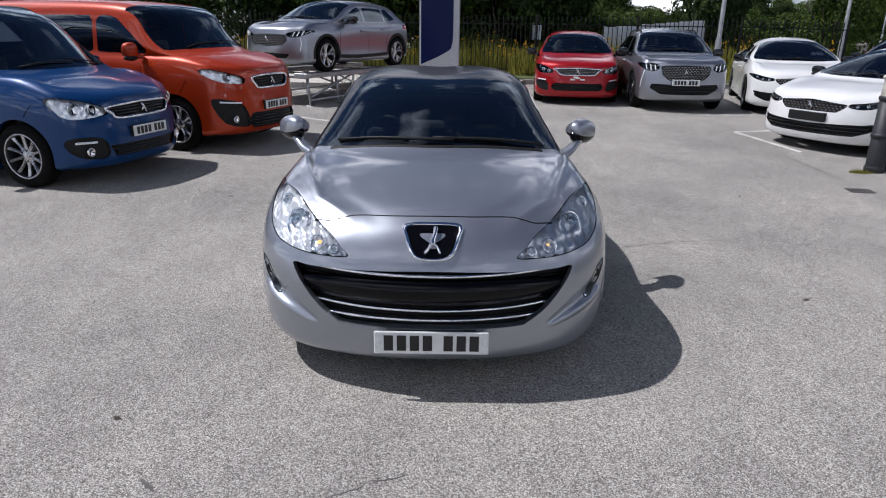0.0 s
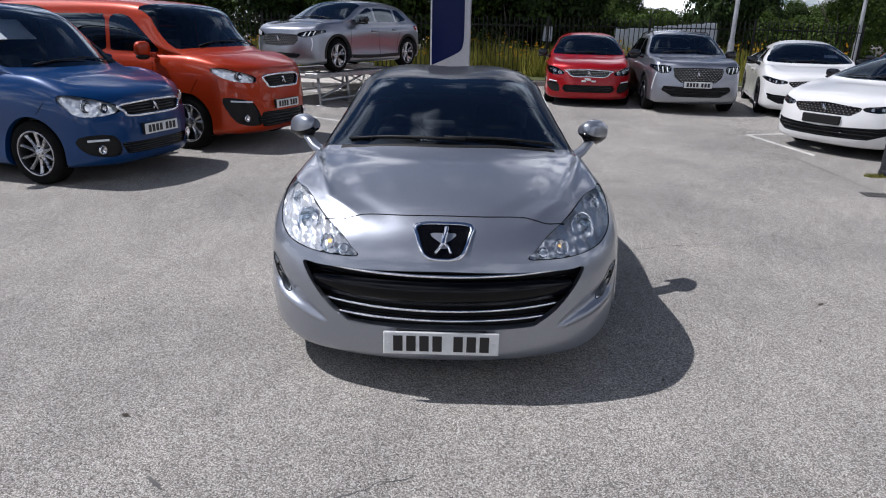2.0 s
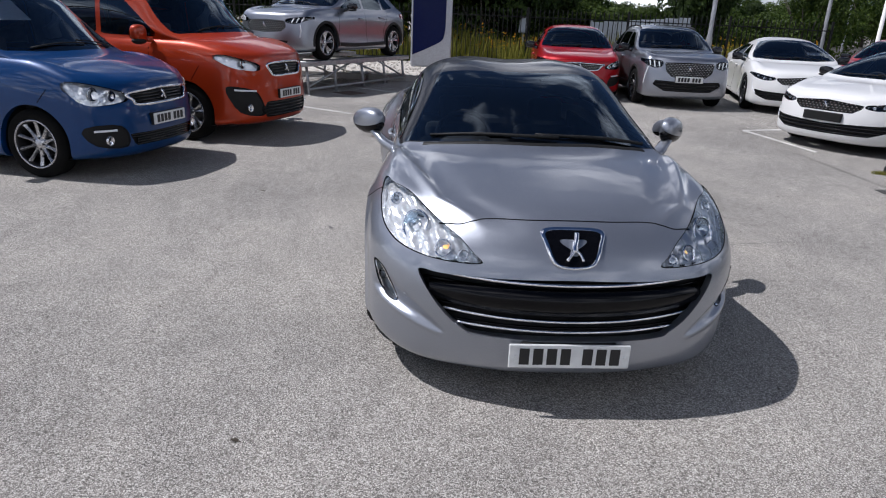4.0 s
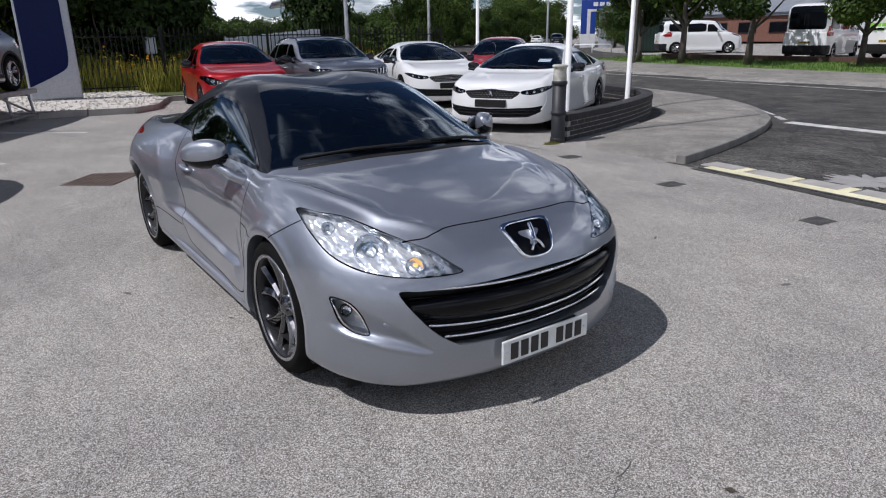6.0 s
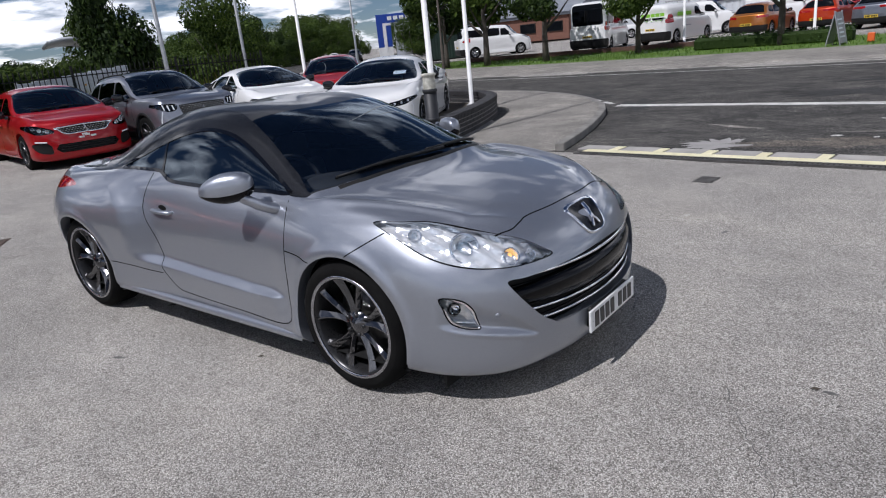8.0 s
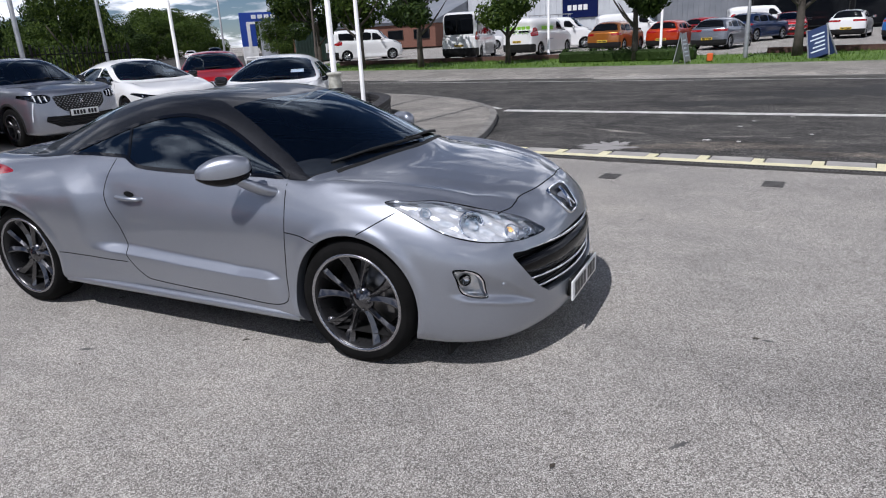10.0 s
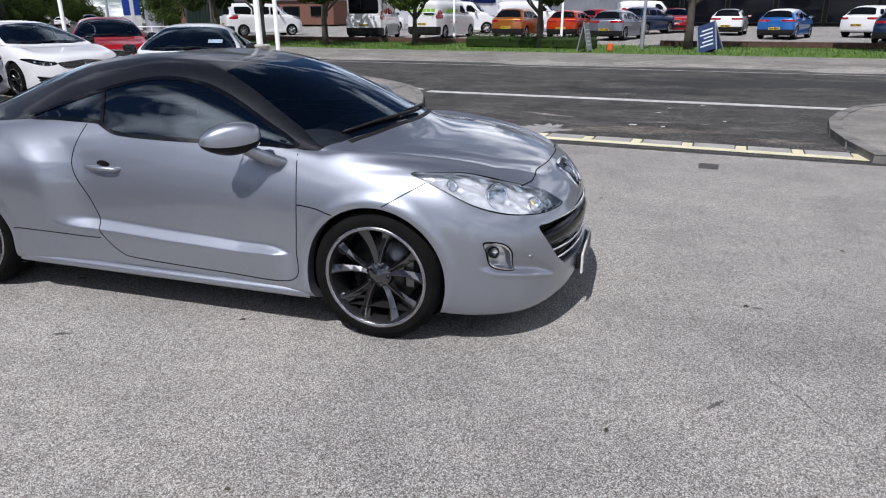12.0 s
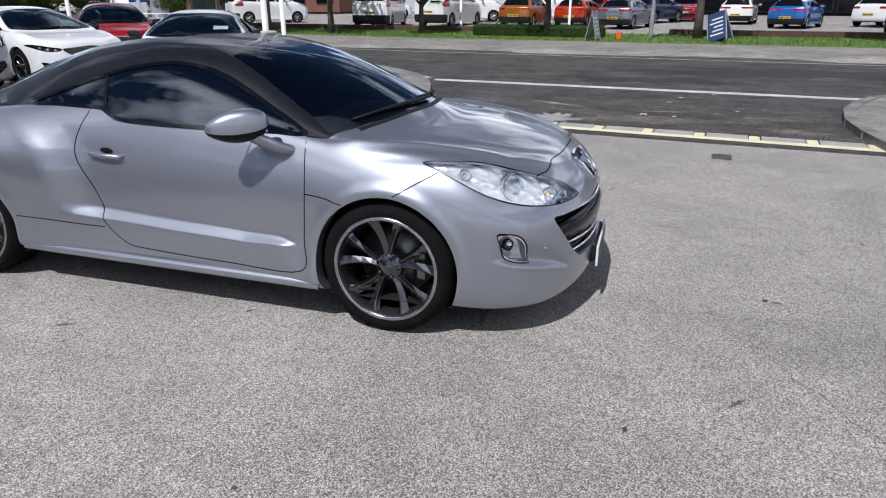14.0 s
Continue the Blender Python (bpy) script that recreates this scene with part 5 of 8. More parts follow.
def coupe_front(car, surf):
    """Grille mesh, chrome bars, badge and number plate."""
    gr = new("grille")
    gr.parent = car
    def nose(x, z, back=0.0):
        t = min(abs(x) / .93, 1)
        return Vector((x, -.925 + .30 * t ** 2.0 + .12 * t ** 4 + back + .10 * max(0, z - .5), z))
    vs, fs = [], []
    nx, nz = 32, 8
    for j in range(nz + 1):
        for i in range(nx + 1):
            vs.append(nose(-.66 + 1.32 * i / nx, .30 + .33 * j / nz, .065))
    for j in range(nz):
        for i in range(nx):
            a = j * (nx + 1) + i
            fs.append((a, a + 1, a + nx + 2, a + nx + 1))
    raw_part("grille_back", vs, fs, M["black_trim"], gr, "black grille backing")
    for j in range(7):
        z = .375 + .034 * j
        bar("grille_slat", [tuple(nose(x, z, .045)) for x in np.linspace(-.62, .62, 25)], .006, M["beam"], gr, sides=6)
    vs, fs = [], []
    for i, x in enumerate(np.linspace(-.60, .60, 33)):
        k = max(0.0, 1 - (abs(x) / .62) ** 4)
        for dz, dy in ((.482 - .036 * k, .03), (.486 - .036 * k, .006), (.515, -.006 + .004), (.532 + .022 * k, .012), (.536 + .022 * k, .035)):
            vs.append(nose(x, dz, dy))
    for i in range(32):
        for k in range(4):
            fs.append((5 * i + k, 5 * i + k + 1, 5 * i + k + 6, 5 * i + k + 5))
    raw_part("bumper_beam", vs, fs, M["beam"], gr, "gloss black bumper beam")
    for z0, xe, dz, r in ((.582, .625, .014, .0078), (.420, .535, .013, .0068), (.373, .475, .004, .0068)):
        bar("chrome_bar", [tuple(nose(x, z0 + dz * (abs(x) / xe) ** 2.2, .012)) for x in np.linspace(-xe, xe, 41)], r, M["chrome"], gr, "chrome grille bar", 8)
    # badge
    bd = new("badge")
    bd.parent = car
    shape = curve_pts([(-.130, .782), (0, .790), (.130, .782), (.124, .735), (.097, .672), (.06, .650), (0, .645), (-.06, .650), (-.097, .672), (-.124, .735)], 5, True)
    def lay(k, lift):
        out = []
        for x, z in shape:
            xx, zz = x * k, .72 + (z - .72) * k
            p, nn = surf.cast((xx, -4, zz), (0, 1, 0))
            nn = nn if nn.y < 0 else -nn
            out.append(p + nn * lift)
        return out
    r0, r1, r2 = lay(1.0, .002), lay(.95, .012), lay(.86, .006)
    n = len(r0)
    rv = r0 + r1 + r2
    rf = [(i + n * k, (i + 1) % n + n * k, (i + 1) % n + n * (k + 1), i + n * (k + 1)) for k in range(2) for i in range(n)]
    raw_part("badge_rim", rv, rf, M["chrome"], bd, "chrome badge surround")
    c = sum(r2, Vector()) / n
    raw_part("badge_field", r2 + [c], [(i, (i + 1) % n, n) for i in range(n)], M["beam"], bd, "black badge field")
    # plain bright emblem of a few strokes
    for pts, rr in (([(.014, .768), (.010, .748), (.002, .725), (.0, .708)], .012), ([(.0, .712), (-.016, .695), (-.034, .676)], .007), ([(.004, .712), (.024, .698), (.034, .676)], .007)):
        line = []
        for x, z in curve_pts(pts, 4):
            p, nn = surf.cast((x, -4, z), (0, 1, 0))
            nn = nn if nn.y < 0 else -nn
            line.append(tuple(p + nn * .010))
        bar("emblem_stroke", line, rr, M["chrome"], bd, sides=8)
    number_plate(car, -.945, .277, .52, .111)
    block("plate_holder", (-.21, .21, -.936, -.88, .225, .33), M["black_trim"], car, bevel=.01)
    for x in (-.235, .235):
        turned("plate_screw", [(.001, -.9545), (.006, -.953), (.007, -.95)], M["plate_white"], car, sides=10, axis="y", centre=(x, 0, .277))
    for x, z in ((-.70, .455), (.70, .455)):
        p, nn = surf.cast((x, -4, z), (0, 1, 0))
        if p is not None:
            bm = bmesh.new()
            lathe(bm, [(.013, .0), (.012, -.003), (.001, -.0035)], 14, "z")
            bmesh.ops.transform(bm, matrix=look(p, p + (nn if nn.y < 0 else -nn)), verts=bm.verts[:])
            part("parking_sensor", bm, M["silver"], car, smooth=True)


coupe()

# ---- the other vehicles ----
def mix3(a, b, t):
    return tuple(a[i] + (b[i] - a[i]) * t for i in range(3))


def std_cage(p):
    """Rings and rows of an ordinary car, estate, SUV or van from its main sizes."""
    W, fo, wb, ro, H, zb, zh, zc = p["W"], p["fo"], p["wb"], p["ro"], p["H"], p["zb"], p["zh"], p["zc"]
    r, zs, nd = p["r"], p.get("zs", .22), p.get("nd", .34)
    yc, yh, yr, yg, zd, rail = p["yc"], p["yh"], p["yr"], p["yg"], p["zd"], p["rail"]
    fx = [0, .28, .54, .77, .92]
    plan = [(W * f, -fo + nd * f ** 3.0) for f in fx]
    y7, y10 = r + .10, wb - r - .14
    plan += [(W * .975, min(-r - .02, plan[4][1] + .25)), (W, 0), (W, y7), (W, y7 + (y10 - y7) * .34), (W, y7 + (y10 - y7) * .68), (W, y10), (W, wb - .22), (W, wb), (W * .985, wb + r + .06)]
    td = p.get("td", .16)
    plan += [(W * f, wb + ro - td * f ** 3.0) for f in fx[::-1]]
    cols = [0, 3, 4, 6, 8, 12, 14, 18]
    zf = p.get("zf", .20)
    k4s = zb - p.get("sh", .15)
    z_tab = [cols, [zf - .05, zf - .05, zf - .04, zs - .05, zs - .05, zs - .05, zs, zs], [zf, zf, zf + .01, zs, zs, zs, zs + .05, zs + .05],
             [zf + .16, zf + .16, zf + .17, zs + .15, zs + .15, zs + .16, zs + .2, zs + .2], [zf + .32, zf + .32, zf + .32, zs + .32, zs + .32, zs + .34, zs + .38, zs + .38],
             [zh - .13, zh - .11, zh - .08, k4s - .03, k4s, k4s + .02, zd - .12, zd - .12]]
    in_tab = [cols, [.12, .10, .09, .09, .09, .09, .12, .12], [.03, .02, .01, .0, .0, .0, .03, .03], [.0, .0, .0, -.004, .012, .0, .0, .0], [.005, .005, .005, .0, .02, .0, .0, .0],
              [.05, .04, .03, .012, .012, .008, .02, .03]]
    ins5 = np.interp(np.arange(19), [0, 3, 4, 6, 8, 12, 14, 18], [.13, .13, .11, .10, .075, .075, .06, .06])
    z5 = np.interp(np.arange(19), [0, 2, 4, 5, 6, 7, 8, 12, 14, 18], [zh, zh, zh + .01, zh + .05, min(zc - .02, zb), zb - .01, zb, zb + p.get("rise", .03), zd, zd])
    base = plan_rings(plan, z_tab, in_tab, None)
    pl = np.array(plan)
    tn = np.gradient(pl, axis=0)
    tn /= np.linalg.norm(tn, axis=1)[:, None]
    nr = np.stack([tn[:, 1], -tn[:, 0]], 1)
    nr[0], nr[-1] = (0, -1), (0, 1)
    xy = pl - nr * ins5[:, None]
    xy[0, 0] = xy[-1, 0] = 0
    crown = [(xy[c, 0], xy[c, 1], z5[c]) for c in range(19)]
    rings = base[:5] + [crown]
    yA = y7 + p.get("ya", -.05)
    rows = {}
    c = crown
    r7 = [(W * .90, yA, zb + .015), (W * .855, yA - .06, zb + .05), (W * .46, yc + .07, zc + .005), (0, yc, zc + .015)]
    for i, t in ((5, .36), (6, .70)):
        q4 = (0, c[0][1] + (yc - c[0][1]) * t, zh + (zc - zh) * t ** .85 + .012)
        q2 = (W * .66, c[2][1] + (yc + .14 - c[2][1]) * t, zh + (zc - zh) * t ** .85 + .004)
        q3 = (W * .34, (q4[1] + q2[1]) / 2 - .01, zh + (zc - zh) * t ** .85 + .010)
        q1 = mix3(c[i], q2, .5)
        rows[i] = [(q1[0], q1[1], q1[2] + .012), q2, q3, q4]
    rows[7] = r7
    hd = p.get("hd", .05)
    r9 = [None, (rail, yh + .14, H - .115), (rail * .56, yh + .03, H - hd), (0, yh, H - hd + .012)]
    ym = (yh + yr) / 2
    r10 = [None, (rail, ym, H - .09), (rail * .56, ym, H - .012), (0, ym, H)]
    rd = p.get("rd", .07)
    r11 = [None, (rail * .97, yr - .06, H - .10 - rd), (rail * .55, yr, H - .02 - rd), (0, yr, H - .008 - rd)]
    r13 = [None, (W * .80, yg, zd + .04), (W * .46, yg + .03, zd + .05), (0, yg + .04, zd + .055)]
    r12 = [None] + [mix3(r11[q], r13[q], .55) for q in (1, 2, 3)]
    r8 = [None] + [mix3(r7[q], r9[q], .5) for q in (1, 2, 3)]
    r8 = [None] + [(x * 1.01, y, z + p.get("bow", .025)) for x, y, z in r8[1:]]
    for i, rr in ((8, r8), (9, r9), (10, r10), (11, r11), (12, r12), (13, r13)):
        m = mix3(c[i], rr[1], .48)
        rows[i] = [(m[0] + p.get("bulge", .02), m[1], m[2])] + rr[1:]
    return rings, rows


def islands(faces):
    """Faces in joined groups, the largest first."""
    root = {}
    def find(a):
        while root.setdefault(a, a) != a:
            root[a] = root[root[a]]
            a = root[a]
        return a
    for f in faces:
        for i in f[1:]:
            root[find(i)] = find(f[0])
    groups = {}
    for f in faces:
        groups.setdefault(find(f[0]), []).append(f)
    return sorted(groups.values(), key=len, reverse=True)


def std_car(name, label, p, paint_mat, m, levels=3, group="", category="car", detail=True):
    car = thing(name, label, category, group, m)
    W, r, wb = p["W"], p["r"], p["wb"]
    V, F, UV = shell(*build_cage(*std_cage(p)), levels)
    ar = r + .045
    regions = [("arch", arch_fn(0, ar, r, W * .55)), ("rear_arch", arch_fn(wb, ar, r, W * .55))]
    fr = p.get("front", {})
    for key in ("lamp", "grille", "intake", "slot", "pocket"):
        if key in fr:
            pts = [(x * W, z) for x, z in fr[key]]
            if key in ("grille", "intake", "slot"):
                pts = pts + [(-x, z) for x, z in pts[::-1]]
                poly = curve_pts(pts, 3, True) if fr.get("round") else np.array(pts)
                regions.append((key, front_fn(poly, .1, False)))
            else:
                regions.append((key, front_fn(curve_pts(pts, 3, True), .2)))
    regions.append(("screen", lambda V, uv, top: np.where(top, box_sdf(uv[:, 0], uv[:, 1], 7.06, 8.94, 1.98, 9, .1), 9.0)))
    H, zb, rd = p["H"], p["zb"], p.get("rd", .07)
    zt, zl = H - p.get("wt", .165), zb + .035
    ya0, ya1 = r + .10 + p.get("ya", -.05) + .16, p["yh"] + .27
    cuts_y = p["posts"]
    def edge(y):
        return min(zt - rd * max(0, (y - p["yh"] - .5) / (p["yr"] - p["yh"])) ** 2, zl + .02 + (zt - zl) * max(0, (y - ya0) / (ya1 - ya0)))
    y0 = ya0
    for k, y1 in enumerate(cuts_y):
        last = k == len(cuts_y) - 1
        ys_ = np.linspace(y0 + .035, y1 - .035 - (p.get("lean", .0) if last else 0), 8)
        poly = [(y, edge(y)) for y in ys_] + [(y1 - .035, zl + (.05 if last else 0)), (y0 + .035, zl)]
        regions.append(("side%d" % k, side_fn(np.array(poly), W * .45)))
        y0 = y1
    if p.get("rear_glass", True):
        regions.append(("rear_screen", lambda V, uv, top: np.where(top, box_sdf(uv[:, 0], uv[:, 1], 11.15, 12.85, 2.2, 9, .2), 9.0)))
    if "skirt" in p:
        regions.append(("rear_skirt", lambda V, uv, top: np.where(V[:, 1] > wb + r + .10, V[:, 2] - p["skirt"], 9.0)))
    if "tail" in p:
        tail = [(x * W, z) for x, z in p["tail"]]
        regions.append(("tail_lamp", lambda V, uv, top: np.where(V[:, 1] > wb + .25, poly_sdf(np.stack([np.abs(V[:, 0]), V[:, 2]], 1), np.array(tail)), 9.0)))
    if p.get("two_tone"):
        regions.append(("roof", lambda V, uv, top: np.where(top, box_sdf(uv[:, 0], uv[:, 1], 8.9, 11.3, 1.9, 9, .1), 9.0)))
    V, R, cuts = carve(V, F, UV, regions)
    whole = Surf(V, [f for fs in R.values() for f in fs])
    lining(car, V, [f for f in R["body"] + R.get("roof", []) if sum(V[i][2] for i in f) / len(f) > p["zb"] - .02 and p["yc"] + .5 < sum(V[i][1] for i in f) / len(f) < wb + p["ro"] - .1], (0, wb * .5, p["zb"] - .1))
    for nm, off in (("arch", lambda q: (-.06 * np.sign(q[0]), 0, 0)), ("rear_arch", lambda q: (-.06 * np.sign(q[0]), 0, 0)), ("grille", lambda q: (0, .04, 0)), ("intake", lambda q: (0, .05, 0)), ("slot", lambda q: (0, .05, 0)), ("pocket", lambda q: (0, .03, 0))):
        if nm in cuts:
            a, b = returns(V, cuts[nm], off)
            for g in islands(b):
                raw_part({"arch": "front_arch_lip", "rear_arch": "rear_arch_lip", "grille": "grille_recess", "intake": "intake_recess", "slot": "slot_recess", "pocket": "pocket_recess"}[nm], *submesh(a, g), paint_mat if "arch" in nm else M["black_trim"], car)
    isles = islands(R["body"])
    raw_part("body", *submesh(V, isles[0]), paint_mat, car)
    for fs in isles[1:]:
        raw_part("pillar_trim", *submesh(V, fs), paint_mat, car)
    if "roof" in R:
        raw_part("roof", *submesh(V, R["roof"]), M["black_roof"] if p["two_tone"] is True else M[p["two_tone"]], car, "contrasting roof")
    raw_part("windscreen", *submesh(V, R["screen"]), M["screen"], car)
    if R.get("rear_skirt"):
        raw_part("rear_bumper", *submesh(V, R["rear_skirt"]), M["black_trim"], car, "black plastic rear bumper")
    if R.get("rear_screen"):
        raw_part("rear_window", *submesh(V, R["rear_screen"]), M["dark_glass" if detail else "shop_glass"], car)
    for s in (1, -1):
        for k in range(len(p["posts"])):
            fs = [f for f in R["side%d" % k] if s * sum(V[i][0] for i in f) > 0]
            if fs:
                raw_part("side_window", *submesh(V, fs), M["shop_glass"] if not detail else M["side_glass" if k == 0 else "dark_glass"], car)
        if "tail_lamp" in R:
            fs = [f for f in R["tail_lamp"] if s * sum(V[i][0] for i in f) > 0]
            if fs:
                raw_part("tail_lamp", *submesh(V, fs), M["red_lens"], car, "red tail lamp")
        if "lamp" in R:
            fs = [f for f in R["lamp"] if s * sum(V[i][0] for i in f) > 0]
            if fs:
                hl = new("headlamp")
                hl.parent = car
                vs, ff = submesh(V, fs)
                raw_part("lens", vs, ff, M["lens"], hl)
                raw_part("lamp_bowl", [Vector(v) + Vector((-s * .02, .055, -.006)) for v in vs], ff, M["facet" if fr.get("bright") else "gloss_black"], hl)
                tr = Surf(vs, ff)
                for x, z, rr in fr.get("units", []):
                    q, nn = tr.cast((s * x * W, -4, z), (0, 1, 0))
                    if q is not None:
                        q = q + Vector((-s * .016, .044, 0))
                        bm = bmesh.new()
                        lathe(bm, [(rr, -.012), (rr * .95, -.02), (rr * .7, -.004), (.001, .008)], 16, "y", q)
                        part("lamp_unit", bm, M["chrome"], hl, smooth=True)
        if "pocket" in R:
            fs = [f for f in R["pocket"] if s * sum(V[i][0] for i in f) > 0]
            if fs:
                vs, ff = submesh(V, fs)
                raw_part("bumper_pocket", [Vector(v) + Vector((0, .028, 0)) for v in vs], ff, M["black_trim"], car, "black fog lamp pocket")
                if "fog" in fr:
                    x, z = fr["fog"]
                    q, nn = whole.cast((s * x * W, -4, z), (0, 1, 0))
                    if q is not None:
                        bm = bmesh.new()
                        lathe(bm, [(.045, .02), (.048, -.004), (.038, -.002), (.001, .012)], 16, "y", q)
                        part("fog_lamp", bm, M["chrome"], car, smooth=True)
        for line in fr.get("led", []):
            ln = whole.line("front", [(x * W, z) for x, z in line], s, 6)
            if ln:
                ribbon("daytime_light", ln, .022, .006, M["led"], car, "white light strip", True)
    for key in ("grille", "intake", "slot"):
        if R.get(key):
            vs, ff = submesh(V, R[key])
            raw_part(key + "_back", [Vector(v) + Vector((0, .035, 0)) for v in vs], ff, M["black_trim"], car, "black " + key)
            zs_ = [v[2] for v in vs]
            z0, z1 = min(zs_), max(zs_)
            gs = Surf(vs, ff)
            n = fr.get("slats", 4)
            if key == "grille" and fr.get("studs"):
                bm = bmesh.new()
                xm = max(abs(v[0]) for v in vs)
                pitch = fr["studs"]
                j, z = 0, z0 + .025
                while z < z1 - .015:
                    for x in np.arange(-xm + (pitch / 2 if j % 2 else 0), xm, pitch):
                        q, nn = gs.cast((x, -4, z), (0, 1, 0))
                        if q is not None:
                            box(bm, q.x - pitch * .22, q.x + pitch * .22, q.y + .005, q.y + .02, q.z - .007, q.z + .007)
                    z += .032
                    j += 1
                part("grille_studs", bm, M["stud"], car, "bright grille studs")
            elif detail:
                for j in range(n):
                    z = z0 + (z1 - z0) * (j + .5) / n
                    ln = [(q + Vector((0, .012, 0))) for q, nn in [gs.cast((x, -4, z), (0, 1, 0)) for x in np.linspace(-W * .9, W * .9, 31)] if q is not None]
                    if len(ln) > 2:
                        bar("slat", [tuple(q) for q in ln], .010, M["gloss_black"], car, sides=6)
            if key == "grille" and fr.get("chrome"):
                xm = [(x * W, z) for x, z in fr["grille"]]
                xm = xm + [(-x, z) for x, z in xm[::-1]]
                ln = whole.line("front", xm + [xm[0]], 1, 5)
                ribbon("grille_frame", ln, .026, .010, M["chrome"], car, "chrome grille frame", True)
    if "badge_z" in fr:
        q, nn = whole.cast((0, -4, fr["badge_z"]), (0, 1, 0))
        if q is not None:
            bm = bmesh.new()
            tube(bm, [q + Vector((-.025, -.012, .045)), q + Vector((.0, -.014, .01)), q + Vector((.03, -.012, -.045))], .013, 6)
            tube(bm, [q + Vector((.0, -.012, .015)), q + Vector((-.03, -.012, -.03))], .010, 6)
            part("badge", bm, M["chrome"], car, smooth=True)
    if "plate" in fr:
        q, nn = whole.cast((0, -4, fr["plate"]), (0, 1, 0))
        if q is not None:
            if fr.get("no_plate"):
                block("plate_carrier", (-.27, .27, q.y - .03, q.y + .05, fr["plate"] - .06, fr["plate"] + .06), M["black_trim"], car, bevel=.008)
            else:
                number_plate(car, q.y - .028, fr["plate"])
                block("plate_carrier", (-.265, .265, q.y - .024, q.y + .05, fr["plate"] - .058, fr["plate"] + .058), M["black_trim"], car, bevel=.005)
    for x, z in ((-.10, .0), (.10, .0), (0, .03), (-.04, .045)) if "tape" in fr else ():
        q, nn = whole.cast((x, -4, fr["tape"] + z), (0, 1, 0))
        if q is not None:
            block("adhesive_pad", (x - .045, x + .045, q.y - .008, q.y + .02, fr["tape"] + z - .016, fr["tape"] + z + .016), M["plate_white"], car, bevel=.003)
    if "rear_plate" in p:
        q, nn = whole.cast((0, wb + 4, p["rear_plate"]), (0, -1, 0))
        if q is not None:
            number_plate(car, q.y + .012, p["rear_plate"], back=True)
    for s in (1, -1):
        for yy in (0, wb):
            wheel(car, "wheel", s * (W - .115), yy, r, s, p.get("spokes", (5, .26, .06)), .21, p.get("rim", r * .68), p.get("wheel_mat", "alloy_bright"))
            bm = bmesh.new()
            lathe(bm, [(ar + .02, s * (W - .05)), (ar + .02, s * (W - .40)), (.001, s * (W - .40))], 24, "x", (0, yy, r))
            for v in bm.verts:
                v.co.z = max(v.co.z, p.get("zs", .22) - .02)
            part("wheel_well", bm, M["black_trim"], car, smooth=True)
        y7 = r + .10
        mirror_shell(car, s, W + .095, y7 + .30 + p.get("my", 0), p["zb"] + .07, p.get("mirror", (.24, .17, .16)), M[p["mirror_mat"]] if "mirror_mat" in p else paint_mat, (W - .06, y7 + .22 + p.get("my", 0), p["zb"] + .0))
        if detail:
            for pts in p.get("gaps", []):
                ln = whole.line("side", pts, s, 6)
                if ln:
                    ribbon("door_gap", ln, .008, .0008, M["gap"], car)
            for yy in (0, wb) if p.get("arch_clad") else ():
                ln = whole.line("side", [(yy + (ar + .022) * math.cos(a), r + (ar + .022) * math.sin(a)) for a in np.linspace(-.15, math.pi + .15, 15)], s, 3)
                if ln:
                    ribbon("arch_cladding", ln, .055, .008, M["black_trim"], car, "black plastic arch cladding", True)
            for y, z in p.get("handles", []):
                q, nn = whole.cast((s * 4, y, z), (-s, 0, 0))
                if q is not None:
                    bar("door_handle", [(q.x - s * .01, y - .10, z), (q.x + s * .03, y - .07, z), (q.x + s * .03, y + .07, z), (q.x - s * .01, y + .10, z)], .014, M["chrome"] if p.get("chrome_handles") else paint_mat, car, sides=8)
            for pts, wd in p.get("cladding", []):
                ln = whole.line("side", pts, s, 6)
                if ln:
                    ribbon("body_moulding", ln, wd, .012, M["black_trim"], car, "black side moulding", True)
            if p.get("roof_rails"):
                y0, y1 = p["roof_rails"]
                ln = []
                for y in np.linspace(y0, y1, 12):
                    q, nn = whole.cast((s * p["rail"] * .93, y, 4), (0, 0, -1))
                    ln.append(tuple(q + Vector((0, 0, .005 if y in (y0, y1) else .035))))
                bar("roof_rail", ln, .014, M["black_trim"], car, sides=8)
    if detail:
        for x0, x1 in ((.08, -.6), (.62, .0)):
            pts = []
            for t in np.linspace(0, 1, 7):
                x = (x0 + (x1 - x0) * t) * W
                q, nn = whole.cast((x, p["yc"] + .10 + .12 * abs(x) ** 1.5 + .04 * t, 4), (0, 0, -1))
                if q is not None:
                    pts.append(tuple(q + Vector((0, 0, .018))))
            if len(pts) > 2:
                bar("wiper", pts, .008, M["black_trim"], car, sides=6)
    block("underbody", (-W + .18, W - .18, -p["fo"] + .42, wb + p["ro"] - .25, p.get("zs", .22) - .04, p.get("zs", .22) + .04), M["black_trim"], car, bevel=.02)
    ys = p["yc"] + 1.35
    cabin(car, p["yc"] + .32, p["zc"] - .06, ys, W - .20, p.get("floor", .36), p.get("bench", wb - .1), "seat", wb + p["ro"] - .35, p["zb"] - .03)
